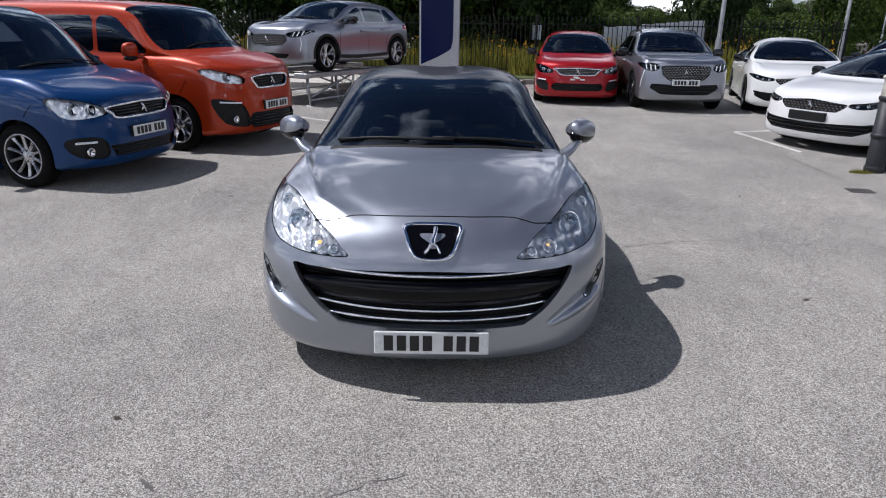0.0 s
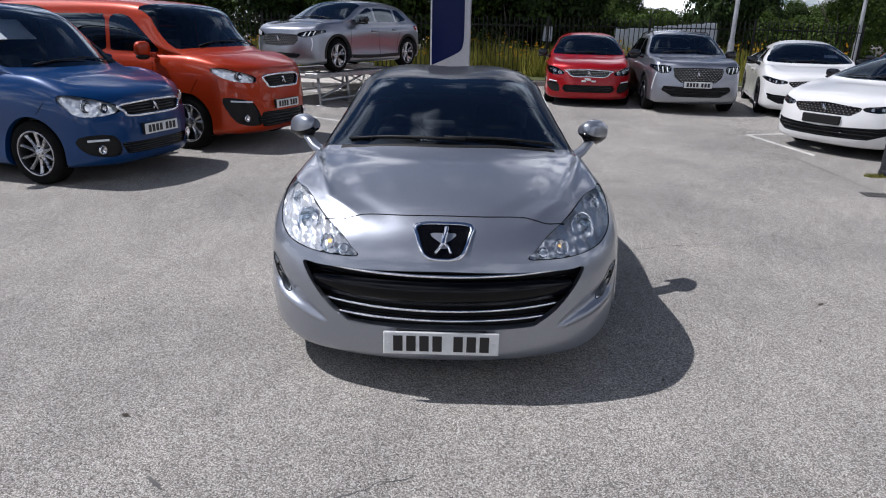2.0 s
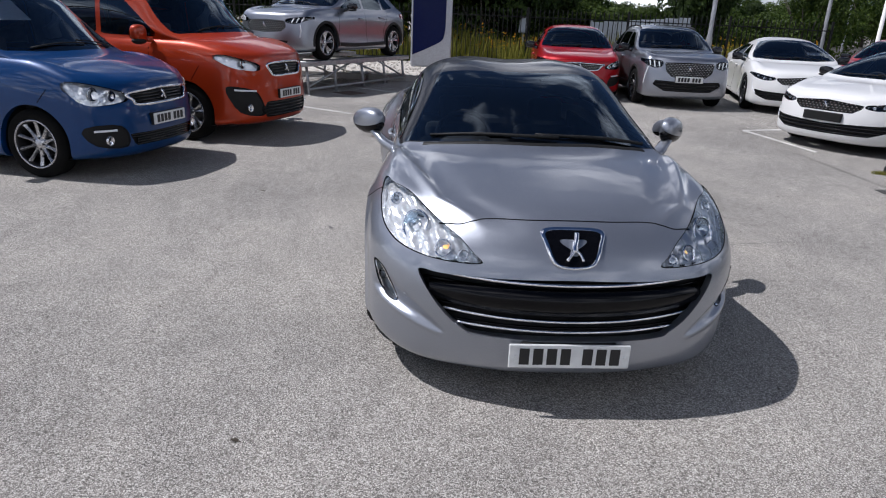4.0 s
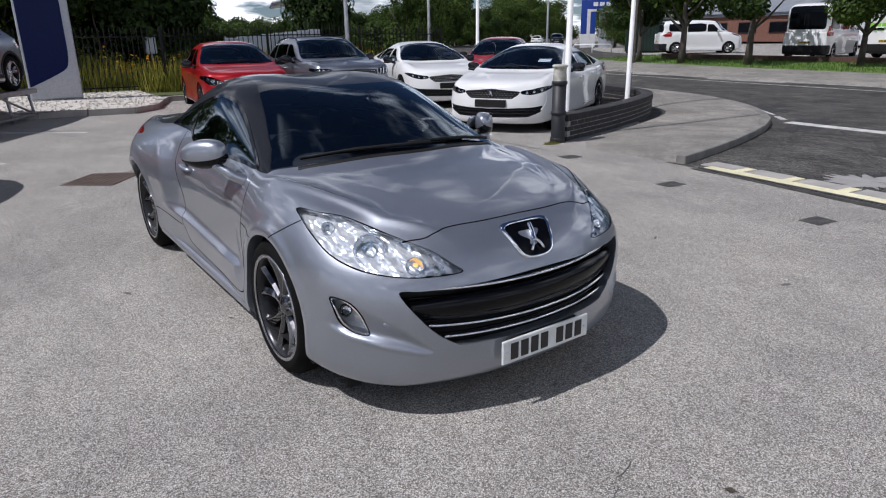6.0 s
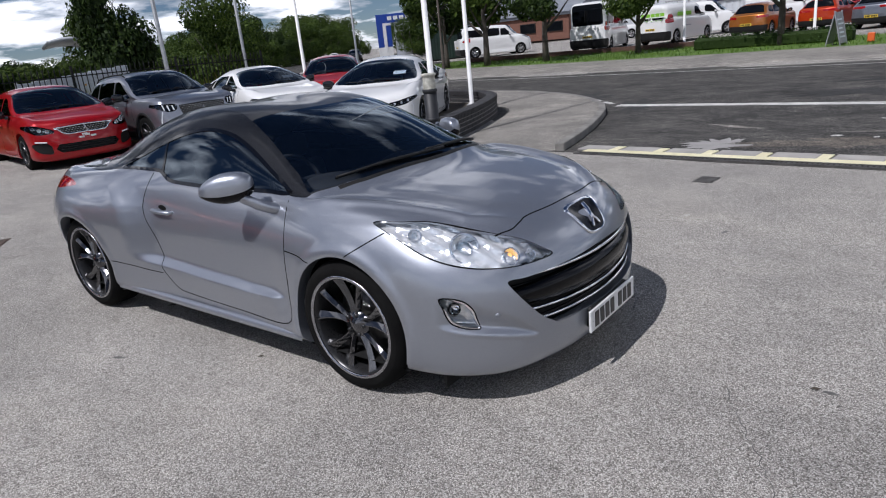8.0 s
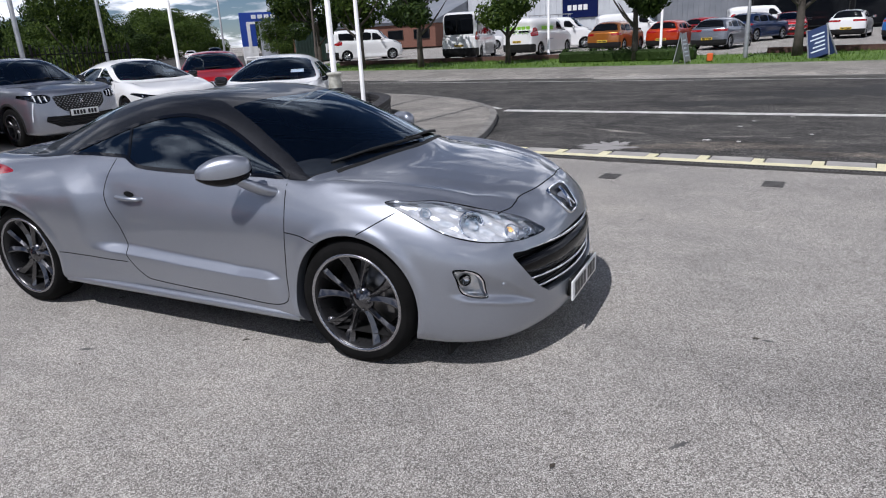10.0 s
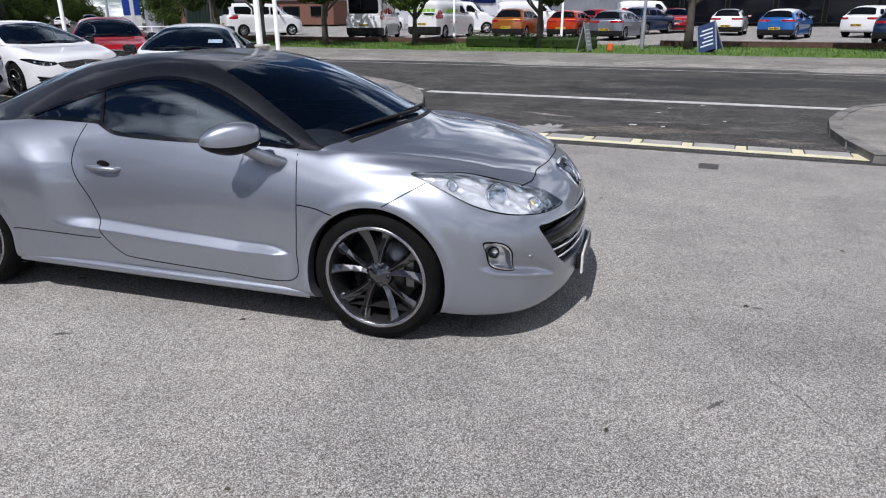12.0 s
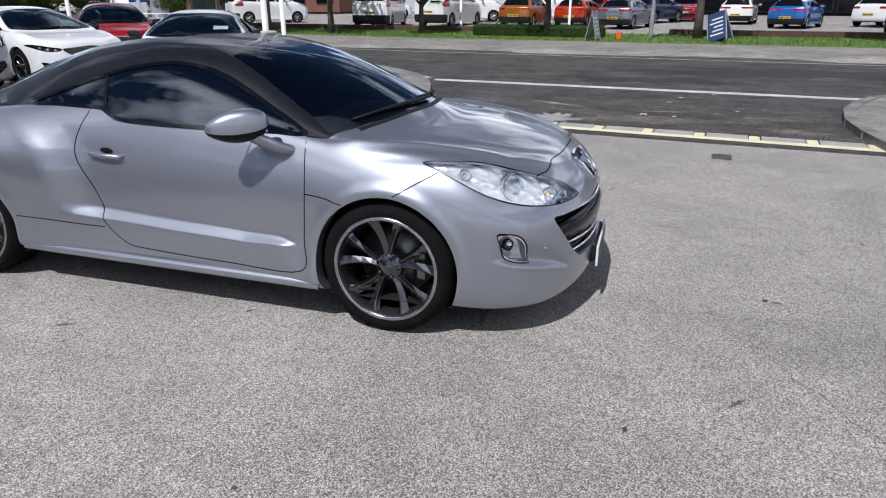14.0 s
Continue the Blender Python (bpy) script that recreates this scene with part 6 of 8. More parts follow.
    if "card" in p:
        cy, cx, cz, w2, h2 = p["card"]
        q, nn = whole.cast((cx, cy, 4), (0, 0, -1))
        if q is not None:
            nn = nn if nn.z > 0 else -nn
            bm = bmesh.new()
            box(bm, -w2 / 2, w2 / 2, -h2 / 2, h2 / 2, -.002, .002)
            ax = Vector((1, 0, 0)).cross(nn).normalized()
            mm = Matrix((Vector((1, 0, 0)), -ax if ax.z < 0 else ax, nn)).transposed().to_4x4()
            bmesh.ops.transform(bm, matrix=Matrix.Translation(q - nn * .03) @ mm, verts=bm.verts[:])
            part("price_card", bm, M["paper"], car, "pale card in the windscreen")
    return car


BLUE = dict(W=.905, fo=.81, wb=2.728, ro=.77, H=1.80, zb=1.08, zh=.93, zc=1.11, r=.325, yc=.02, yh=.98, yr=3.15, yg=3.36, zd=1.08, rail=.68, nd=.40, rd=.05, hd=.06, bow=.03, zf=.24,
            posts=[1.45, 2.55, 3.1], wt=.20, spokes=(10, 0, .045), rim=.225,
            front=dict(lamp=[(.50, .75), (.56, .72), (.78, .695), (.90, .72), (.945, .80), (.95, .885), (.90, .915), (.72, .875), (.53, .805)], grille=[(0, .68), (.40, .685), (.46, .73), (.50, .80), (0, .825)],
                       intake=[(0, .30), (.50, .30), (.57, .42), (0, .42)], slot=[(0, .625), (.40, .63), (.42, .665), (0, .66)], pocket=[(.58, .30), (.86, .33), (.92, .50), (.62, .50)], fog=(.74, .37), bright=True, units=[(.80, .80, .065), (.65, .775, .05)], chrome=True, slats=5, badge_z=.755, plate=.535, led=[[(.68, .465), (.86, .465)]]),
            gaps=[[(.50, 1.06), (.50, .6), (.56, .30), (1.42, .30), (1.46, .7), (1.42, 1.06)], [(-.10, .72), (-.2, .84)]], cladding=[([(.5, .52), (1.2, .53), (2.2, .54)], .09)], handles=[(1.28, .92)], roof_rails=(1.1, 3.0), card=(.62, -.38, 0, .46, .30))
ORANGE = dict(W=.96, fo=.90, wb=3.275, ro=.81, H=1.90, zb=1.19, zh=1.09, zc=1.26, r=.345, yc=-.18, yh=.70, yr=3.85, yg=4.0, zd=1.15, rail=.76, nd=.44, rd=.04, hd=.06, bow=.03, zf=.26,
              posts=[1.28, 2.75, 3.75], my=-.22, ya=-.22, wt=.21, spokes=(5, .24, .05), rim=.24, mirror=(.22, .18, .24), chrome_handles=True,
              front=dict(lamp=[(.52, .885), (.62, .865), (.80, .89), (.91, .945), (.945, 1.02), (.91, 1.06), (.76, 1.02), (.55, .95)], grille=[(0, .80), (.30, .80), (.37, .85), (.40, .945), (0, .965)],
                         intake=[(0, .29), (.48, .29), (.55, .40), (.48, .49), (0, .49)], slot=[(0, .66), (.36, .665), (.42, .73), (0, .735)], pocket=[(.52, .32), (.82, .37), (.93, .64), (.88, .69), (.64, .63), (.55, .50)], fog=(.70, .42), bright=True, units=[(.72, .95, .055)], chrome=True, slats=5, badge_z=.885,
                         led=[[(.62, .625), (.76, .635), (.86, .645)]], plate=.575),
              gaps=[[(.50, 1.14), (.48, .7), (.52, .34), (1.25, .34), (1.30, .8), (1.27, 1.16)], [(1.32, .36), (2.6, .36), (2.6, 1.15)], [(-.10, .74), (-.22, .92)]], cladding=[([(.55, .56), (1.4, .57), (2.8, .57)], .06)], handles=[(1.14, 1.0)])
HATCH_RED = dict(W=.90, fo=.87, wb=2.62, ro=.76, H=1.46, zb=.95, zh=.85, zc=.98, r=.32, yc=.08, yh=1.0, yr=2.75, yg=3.1, zd=.95, rail=.60, nd=.36, two_tone=False,
                 posts=[1.42, 2.25, 2.8], lean=.28, spokes=(5, .26, .05), wheel_mat="alloy_dark", mirror_mat="black_roof",
                 front=dict(lamp=[(.52, .665), (.70, .63), (.88, .65), (.975, .75), (.96, .80), (.84, .80), (.68, .745)], grille=[(0, .61), (.36, .61), (.48, .69), (.52, .725), (0, .745)],
                            intake=[(0, .29), (.52, .29), (.60, .36), (.54, .44), (0, .44)], pocket=[(.66, .29), (.88, .33), (.94, .48), (.70, .47)], units=[(.68, .68, .036), (.8, .71, .036), (.89, .745, .026)], chrome=True, studs=.05, badge_z=.685, tape=.52, led=[[(.72, .495), (.90, .515)]]),
                 gaps=[[(.48, .92), (.44, .6), (.5, .28), (1.4, .28), (1.44, .6), (1.42, .92)]], handles=[(1.26, .8)], tail=[(.55, .80), (.95, .80), (.95, .92), (.6, .92)], rear_plate=.55)
SUV = dict(arch_clad=True, W=.885, fo=.87, wb=2.605, ro=.82, H=1.55, zb=1.02, zh=.97, zc=1.07, r=.345, yc=.08, yh=.98, yr=2.75, yg=3.15, zd=1.02, rail=.62, nd=.30, zs=.27, zf=.25,
           posts=[1.42, 2.25, 2.85], lean=.22, spokes=(5, .24, .06), wheel_mat="alloy_dark", mirror_mat="black_roof", roof_rails=(1.15, 2.7),
           front=dict(lamp=[(.58, .80), (.74, .76), (.92, .83), (.965, .91), (.86, .915), (.60, .90)], grille=[(0, .60), (.36, .60), (.50, .70), (.54, .87), (0, .885)],
                      intake=[(0, .33), (.50, .335), (.74, .45), (.70, .535), (0, .515)], units=[], studs=.06, badge_z=.76, plate=.565, led=[[(.64, .79), (.66, .88)], [(.73, .78), (.75, .89)], [(.82, .80), (.84, .90)], [(.86, .78), (.90, .62), (.92, .46)]]),
           gaps=[[(.50, 1.0), (.46, .66), (.52, .34), (1.4, .34), (1.44, .66), (1.42, 1.0)]], handles=[(1.26, .88)], cladding=[([(.45, .36), (1.2, .34), (2.1, .36)], .12)], tail=[(.5, .86), (.97, .86), (.97, .97), (.5, .97)], rear_plate=.6)
SALOON = dict(W=.925, fo=.92, wb=2.793, ro=1.03, H=1.405, zb=.94, zh=.81, zc=.955, r=.335, yc=.16, yh=1.14, yr=2.55, yg=3.35, zd=.98, rail=.58, nd=.40, rd=.06, td=.22, sh=.16,
              posts=[1.50, 2.45, 2.95], lean=.40, spokes=(5, .26, .05), wheel_mat="alloy_dark", mirror_mat="black_roof",
              front=dict(lamp=[(.54, .645), (.72, .625), (.90, .675), (.97, .745), (.90, .755), (.70, .71), (.55, .69)], grille=[(0, .565), (.40, .565), (.50, .63), (.53, .68), (0, .72)],
                         intake=[(0, .26), (.66, .27), (.86, .35), (.89, .455), (.76, .43), (0, .40)], units=[(.64, .66, .022), (.75, .67, .022), (.86, .70, .022)], studs=.055, badge_z=.645, plate=.49, no_plate=True, led=[[(.905, .67), (.93, .58), (.915, .47), (.86, .38)]]),
              gaps=[[(.50, .92), (.44, .6), (.5, .26), (1.5, .26), (1.54, .6), (1.5, .92)], [(1.54, .3), (2.3, .3), (2.36, .6), (2.6, .9)]], handles=[(1.34, .80), (2.2, .83)], card=(.62, .42, 0, .24, .12), tail=[(.3, .82), (.97, .82), (.97, .92), (.3, .92)])
SMALL = dict(arch_clad=True, W=.875, fo=.82, wb=2.54, ro=.66, H=1.43, zb=.95, zh=.87, zc=.99, r=.325, yc=.08, yh=.98, yr=2.72, yg=3.0, zd=.95, rail=.60, nd=.36,
             posts=[1.38, 2.15, 2.65], lean=.25, spokes=(5, .2, .06), rim=.225,
             front=dict(lamp=[(.50, .70), (.70, .665), (.92, .74), (.965, .80), (.84, .80), (.55, .76)], grille=[(0, .50), (.42, .52), (.54, .60), (.50, .72), (0, .735)], intake=[(0, .28), (.5, .28), (.6, .36), (0, .38)],
                        studs=.05, badge_z=.64, units=[], led=[[(.64, .69), (.68, .765)], [(.73, .69), (.77, .78)], [(.82, .71), (.86, .79)], [(.80, .66), (.82, .55), (.80, .42)]]),
             gaps=[[(.46, .92), (.42, .6), (.48, .28), (1.36, .28), (1.40, .6), (1.38, .92)], [(1.4, .3), (2.0, .3), (2.12, .6), (2.3, .92)]], handles=[(1.22, .80), (2.0, .83)], cladding=[([(.42, .30), (1.2, .28), (2.1, .30)], .07)], mirror_mat="black_roof", tail=[(.3, .82), (.97, .82), (.97, .92), (.3, .92)], rear_plate=.5)

# nose points and headings on the car park
std_car("van", "metallic blue passenger van parked on the asphalt", BLUE, M["blue_paint"], heading((-3.12, 3.55), (.965, -.26), .88), category="van")
std_car("van", "orange passenger van with tinted side windows", ORANGE, M["orange_paint"], heading((-2.30, 5.62), (.94, -.34), .90, .01), category="van")
std_car("hatchback", "red five-door hatchback parked before the railings", HATCH_RED, M["red_paint"], heading((2.78, 10.35), (-.14, -.99), .87, gz(2.9, 11.2)))
std_car("suv", "silver grey small SUV with black trim", SUV, M["grey_paint"], heading((4.70, 9.45), (-.10, -.99), .87, gz(4.8, 10.4)))
std_car("saloon", "white fastback saloon with a black grille", SALOON, M["white_paint"], heading((6.75, 9.0), (-.30, -.954), .92, gz(7, 10)), group="white saloons")
std_car("saloon", "white fastback saloon beside the brick planter", SALOON, M["white_paint"], heading((5.12, 5.70), (-.88, -.475), .92, gz(6, 6)), group="white saloons")
std_car("hatchback", "red hatchback parked behind the white saloons", HATCH_RED, M["red_paint"], heading((9.2, 10.6), (-.72, -.69), .87, gz(10, 11)))
std_car("hatchback", "silver hatchback raised on a steel display ramp", SMALL, M["grey_paint"], heading((-3.50, 9.95), (-.49, -.87), .82, .69))

# ---- the car park's furniture ----
def fence_run(a, b, h=1.75):
    """Black railings with pointed pales, posts and two rails."""
    fe = thing("railing_fence", "black steel railing fence with pointed pales", "fence")
    va, vb = Vector(a), Vector(b)
    L = (vb - va).length
    d = (vb - va).normalized()
    pale = bmesh.new()
    box(pale, -.011, .011, -.011, .011, 0, h - .10)
    cone = bmesh.ops.create_cone(pale, cap_ends=True, segments=4, radius1=.02, radius2=.001, depth=.10)["verts"]
    for v in cone:
        v.co.z += h - .05
    pme = bpy.data.meshes.new("pale")
    pale.to_mesh(pme)
    pale.free()
    pme.materials.append(M["black_metal"])
    n = int(L / .135)
    for i in range(n + 1):
        p = va + d * (L * i / n)
        o = new("pale", pme)
        o.parent = fe
        o.location = (p.x, p.y, gz(p.x, p.y) + .03)
        o.rotation_euler = (random.uniform(-.008, .008), random.uniform(-.008, .008), math.atan2(d.y, d.x))
    k = int(L / 2.7)
    for i in range(k + 1):
        p = va + d * (L * i / k)
        z = gz(p.x, p.y)
        block("fence_post", (p.x - .03, p.x + .03, p.y - .03, p.y + .03, z - .05, z + h + .05), M["black_metal"], fe, bevel=.006)
    for hh in (.22, h - .22):
        bar("fence_rail", [tuple(va + d * L * t) [:2] + (gz(*(va + d * L * t)[:2]) + hh,) for t in np.linspace(0, 1, 12)], .018, M["black_metal"], fe, sides=6)
    return fe


fence_run((-9, 18.3, 0), (11.6, 16.3, 0))


def kerb_line(name, pts, label, w=.13, h=.12, mat="concrete", stone=.9):
    """Kerb stones one by one along a line, each a part."""
    ke = tagged(new(name), label, "kerb", kind="structure")
    line = curve_pts(pts, 10)
    seg = np.linalg.norm(np.diff(line, axis=0), axis=1)
    s = np.concatenate([[0], np.cumsum(seg)])
    n = max(1, int(round(s[-1] / stone)))
    for i in range(n):
        a = [np.interp(s[-1] * (i + .006) / n, s, line[:, k]) for k in (0, 1)]
        b = [np.interp(s[-1] * (i + .994) / n, s, line[:, k]) for k in (0, 1)]
        va, vb = Vector((*a, gz(*a))), Vector((*b, gz(*b)))
        d = vb - va
        bm = bmesh.new()
        box(bm, 0, d.length, -w, 0, -.05, h + random.uniform(-.004, .004), .012)
        part("kerb_stone", bm, M[mat], ke).matrix_basis = Matrix.Translation(va) @ pose(0, 0, 0, 0, 0, math.degrees(math.atan2(d.y, d.x)))
    return ke


# gravel bed with its kerb, and the kerb at the foot of the fence
bed = [(-8, 13.7), (-3, 13.15), (-.5, 12.92), (1.05, 12.62), (1.45, 12.95), (2.05, 14.75), (2.0, 17.3), (-8, 18.2)]
bed_ob = sheet("gravel_bed", bed, .115, M["gravel"], fine=3)
tagged(bed_ob, "pale gravel bed behind a low kerb", "gravel", kind="structure")
kerb_line("kerb_bed", [(-8, 13.6), (-3, 13.05), (-.5, 12.82), (.9, 12.56), (1.25, 12.62), (1.5, 12.9), (1.85, 13.9), (2.2, 14.8)], "low concrete kerb round the gravel bed", -.12, .13)
kerb_line("kerb_back", [(2.2, 14.8), (5, 14.55), (9, 14.2), (9.9, 14.1)], "low concrete kerb under the railings", -.12, .12)
back = sheet("field", [(2.1, 14.85), (9.9, 14.15), (10.6, 17.5), (12.0, 23.0), (13.6, 28.0), (-30, 28), (-30, 18.3), (-8, 18.3), (2.0, 17.4)], .10, M["field"], fine=4)
tagged(back, "rough grass and weeds behind the railings", "grass", kind="structure")
bm = bmesh.new()
for i in range(900):
    x, y = random.uniform(-3, 2.0), random.uniform(12.7, 17)
    if poly_sdf([(x, y)], bed)[0] > (-.05 if random.random() < .93 else .7):
        continue
    s = random.uniform(.02, .05)
    z = gz(x, y) + (.115 if poly_sdf([(x, y)], bed)[0] < 0 else 0)
    bmesh.ops.create_icosphere(bm, subdivisions=1, radius=s, matrix=Matrix.Translation((x, y, z)) @ pose(0, 0, 0, random.uniform(0, 90), random.uniform(0, 90), 0) @ Matrix.Diagonal((1, .8, .6, 1)))
tagged(part("stones", bm, M["gravel"]), "scattered pale stones on the gravel bed", "stones", kind="stuff")

# totem sign
tot = thing("totem_sign", "tall navy sign pillar with pale grey foot and edge", "sign", m=pose(-.13, 15.75, gz(0, 15.7) + .115, 0, 0, -4))
bm = bmesh.new()
box(bm, -.56, .56, -.14, .14, 0, 6.2, .05, None, 3)
part("pillar", bm, M["sign_grey"], tot, "pale grey pillar")
panel = curve_pts([(-.51, .32), (-.1, .50), (.27, .70), (.36, .86), (.39, 1.1)], 5).tolist() + [(.39, 6.0), (-.51, 6.0)]
bm = bmesh.new()
f = bm.faces.new([bm.verts.new((x, -.142, z)) for x, z in panel])
res = bmesh.ops.extrude_face_region(bm, geom=[f])["geom"]
for v in [g for g in res if isinstance(g, bmesh.types.BMVert)]:
    v.co.y -= .012
bmesh.ops.recalc_face_normals(bm, faces=bm.faces[:])
part("panel", bm, M["sign_navy"], tot, "glossy navy panel")
for x in (-.42, .42):
    block("foot_bracket", (x - .05, x + .05, -.22, -.12, 0, .03), M["galv"], tot, bevel=.006)

# display ramp under the raised hatchback
hm = heading((-3.50, 9.95), (-.49, -.87), .82, 0)
ramp = thing("display_ramp", "galvanised steel display ramp with angled braces", "ramp", m=hm)
for s in (1, -1):
    block("ramp_beam", (s * .76 - .16, s * .76 + .16, -.75, 3.2, .60, .69), M["galv"], ramp, bevel=.008)
    for y in (-.6, .3, 1.3, 2.2, 3.05):
        zg = gz(*(hm @ Vector((s * .76, y, 0)))[:2])
        bar("ramp_leg", [(s * .80, y, .62), (s * .86, y, zg)], .028, M["galv"], ramp, sides=8)
        block("ramp_foot", (s * .86 - .06, s * .86 + .06, y - .06, y + .06, zg, zg + .012), M["galv"], ramp, bevel=.003)
    for y0, y1 in ((-.6, .9), (2.4, 1.0), (3.05, 1.9)):
        bar("ramp_brace", [(s * .84, y0, .14 + gz(-2, 11)), (s * .82, y1, .62)], .022, M["galv"], ramp, sides=8)
    bar("ramp_base_rail", [(s * .86, -.6, .17), (s * .86, 3.05, .19)], .024, M["galv"], ramp, sides=8)
for y in (-.6, .3, 1.3, 2.2, 3.05):
    bar("ramp_cross_bar", [(-.8, y, .6), (.8, y, .6)], .024, M["galv"], ramp, sides=8)

# bay lines
def painted(name, a, b, w, mat="line", lift=.004, label="worn white bay line"):
    va, vb = Vector((a[0], a[1])), Vector((b[0], b[1]))
    d = (vb - va).normalized()
    n = Vector((-d.y, d.x)) * w / 2
    L = (vb - va).length
    k = max(2, int(L / .8))
    V, F = [], []
    for i in range(k + 1):
        p = va + d * L * i / k
        for q in (p - n * random.uniform(.9, 1.05), p + n * random.uniform(.9, 1.05)):
            V.append((q.x, q.y, gz(q.x, q.y) + lift))
    for i in range(k):
        F.append((2 * i, 2 * i + 2, 2 * i + 3, 2 * i + 1))
    return tagged(raw_part(name, V, F, M[mat], smooth=False), label, "marking", kind="structure")


painted("bay_line_1", (-4.6, 13.3), (-.33, 10.11), .09)
painted("bay_line_2", (-4.2, 9.35), (-1.67, 7.62), .09)
painted("bay_line_3", (4.82, 7.23), (5.22, 4.45), .09)
painted("bay_line_4", (4.82, 7.23), (9.5, 8.5), .09)
painted("bay_line_5", (-6, 1.75), (-3.9, 1.1), .09)


def drain(name, x, y, w, l, rz, label, mat="iron", bars=5):
    """An iron cover with its frame and ribs, let into the ground."""
    m = pose(x, y, gz(x, y), 0, 0, rz)
    ob = thing(name, label, "drain cover", m=m)
    block("cover_frame", (-w / 2, w / 2, -l / 2, l / 2, -.03, .004), M[mat], ob, bevel=.003)
    for i in range(bars):
        u = -w / 2 + w * (i + .5) / bars
        block("cover_rib", (u - w / bars * .32, u + w / bars * .32, -l * .44, l * .44, 0, .008), M[mat], ob, bevel=.002)
    return ob


for x, y in ((4.55, 3.3), (4.15, 1.42), (3.89, -.27), (3.84, -1.92)):
    drain("drain_cover", x, y, .26, .20, -6, "small dark iron drain cover in the asphalt")
drain("manhole_cover", -.77, 5.79, .62, .72, -38, "rusty square manhole cover set in the asphalt", "rust_iron", 9)
drain("manhole_cover", -1.9, 10.3, .5, .5, -38, "dark square manhole cover near a bay line", "rust_iron", 8)

# edge strip between car park and road: slot drain, cream line with teeth, flags
es = tagged(new("pavement_edge"), "cream painted edging with a slot drain", "edging", kind="structure")
bm = bmesh.new()
for a, b, v0, v1, h in ((-3.75, 2.35, 4.80, 4.83, .012), (-3.75, 2.35, 4.92, 4.95, .012)):
    p, q = road_pt(a, v0), road_pt(b, v1)
    box(bm, v0, v1, a, b, -.03, h)
u = -3.75
while u < 2.33:
    box(bm, 4.83, 4.92, u, u + .028, -.03, .006)
    u += .05
part("slot_drain", bm, M["iron"], es, "dark slotted drain channel").matrix_basis = Matrix(((ROAD_N.x, ROAD_D.x, 0, 0), (ROAD_N.y, ROAD_D.y, 0, 0), (0, 0, 1, 0), (0, 0, 0, 1)))
RM = Matrix(((ROAD_N.x, ROAD_D.x, 0, 0), (ROAD_N.y, ROAD_D.y, 0, 0), (0, 0, 1, 0), (0, 0, 0, 1)))
block("cream_line", (4.95, 5.10, -3.75, 2.30, -.03, .016), M["yellow_line"], es, bevel=.004).matrix_basis = RM
u, k = -3.70, 0
while u < 2.1:
    block("flagstone", (5.105, 5.40, u + .13, u + .60, -.03, .012), M["concrete"], es, bevel=.006).matrix_basis = RM
    block("cream_tooth", (5.105, 5.36 + random.uniform(-.03, .02), u, u + .12, -.03, .015), M["yellow_line"], es, bevel=.004).matrix_basis = RM
    u += .62

# road markings, patches, footways
painted("road_line_1", (10.05, 3.27), (9.20, -4.75), .31, label="worn white edge line on the road")
painted("road_line_2", tuple(road_pt(8, 17.2))[:2], tuple(road_pt(-16, 17.2))[:2], .10, label="thin white line near the far kerb")
for k in range(9):
    painted("road_line_%d" % (3 + k), tuple(road_pt(8 + 4 * k, 17.2))[:2], tuple(road_pt(12 + 4 * k, 17.2))[:2], .10, label="thin white line near the far kerb")
def ragged(cx, cy, rx, ry, rz, seed, rough=.75, n=80):
    """A torn, uneven outline."""
    out = []
    for k in range(n):
        a = 2 * math.pi * k / n
        q = max(.25, 1 + rough * noise.fractal(Vector((math.cos(a) * 2.4 + seed, math.sin(a) * 2.4, seed * .7)), 0.5, 2.2, 6))
        x, y = rx * q * math.cos(a), ry * q * math.sin(a)
        out.append((cx + x * math.cos(rz) - y * math.sin(rz), cy + x * math.sin(rz) + y * math.cos(rz)))
    return out


for i, (cx, cy, rx, ry, rz, mt, lb) in enumerate(((5.84, .10, .34, .40, 0, "flag_patch", "pale concrete patch beside the edging"), (6.05, -1.25, .30, 1.0, .12, "torn", "torn brownish tarmac"), (5.62, -2.6, .14, .7, 0, "torn", "torn brownish tarmac"),
                                                  (7.3, .35, .07, .45, -.5, "patch", "pale scuff on the tarmac"), (6.86, -1.35, .035, .28, .2, "patch", "pale scuff on the tarmac"), (6.85, -2.05, .03, .10, 0, "patch", "pale scuff on the tarmac"), (10.0, 2.85, .9, .35, .35, "dark_patch", "dark tarmac repair"),
                                                  (11.6, 4.6, 1.1, .5, .6, "dark_patch", "dark tarmac repair"), (13.6, -4, 1.0, 3.6, .1, "dark_patch", "dark tarmac repair"), (11.2, -1.0, .5, 1.6, .1, "dark_patch", "dark tarmac repair"))):
    tagged(sheet("road_patch_%d" % (i + 1), ragged(cx, cy, rx, ry, rz, i * 3.1), .0025 + .0002 * i, M[mt]), lb, "patch", kind="structure")
# splashes of white paint on the road and the lines that turn off at the kerb's end
for i, (cx, cy, r_) in enumerate(((8.57, -1.63, .05), (7.94, -1.44, .05), (6.53, -1.06, .06), (6.45, -1.49, .04), (7.2, -2.4, .04), (9.1, -2.2, .05))):
    tagged(sheet("paint_splash_%d" % (i + 1), ragged(cx, cy, r_, r_ * .7, i, 80 + i * 1.7, .6, 18), .006, M["line"]), "small splash of white paint on the road", "mark", kind="structure")
painted("road_line_20", (12.6, 5.75), (10.95, 4.02), .07, label="thin white line beside the kerb")
painted("road_line_21", (10.72, 3.85), (10.35, 3.5), .12, label="broken end of the white edge line")
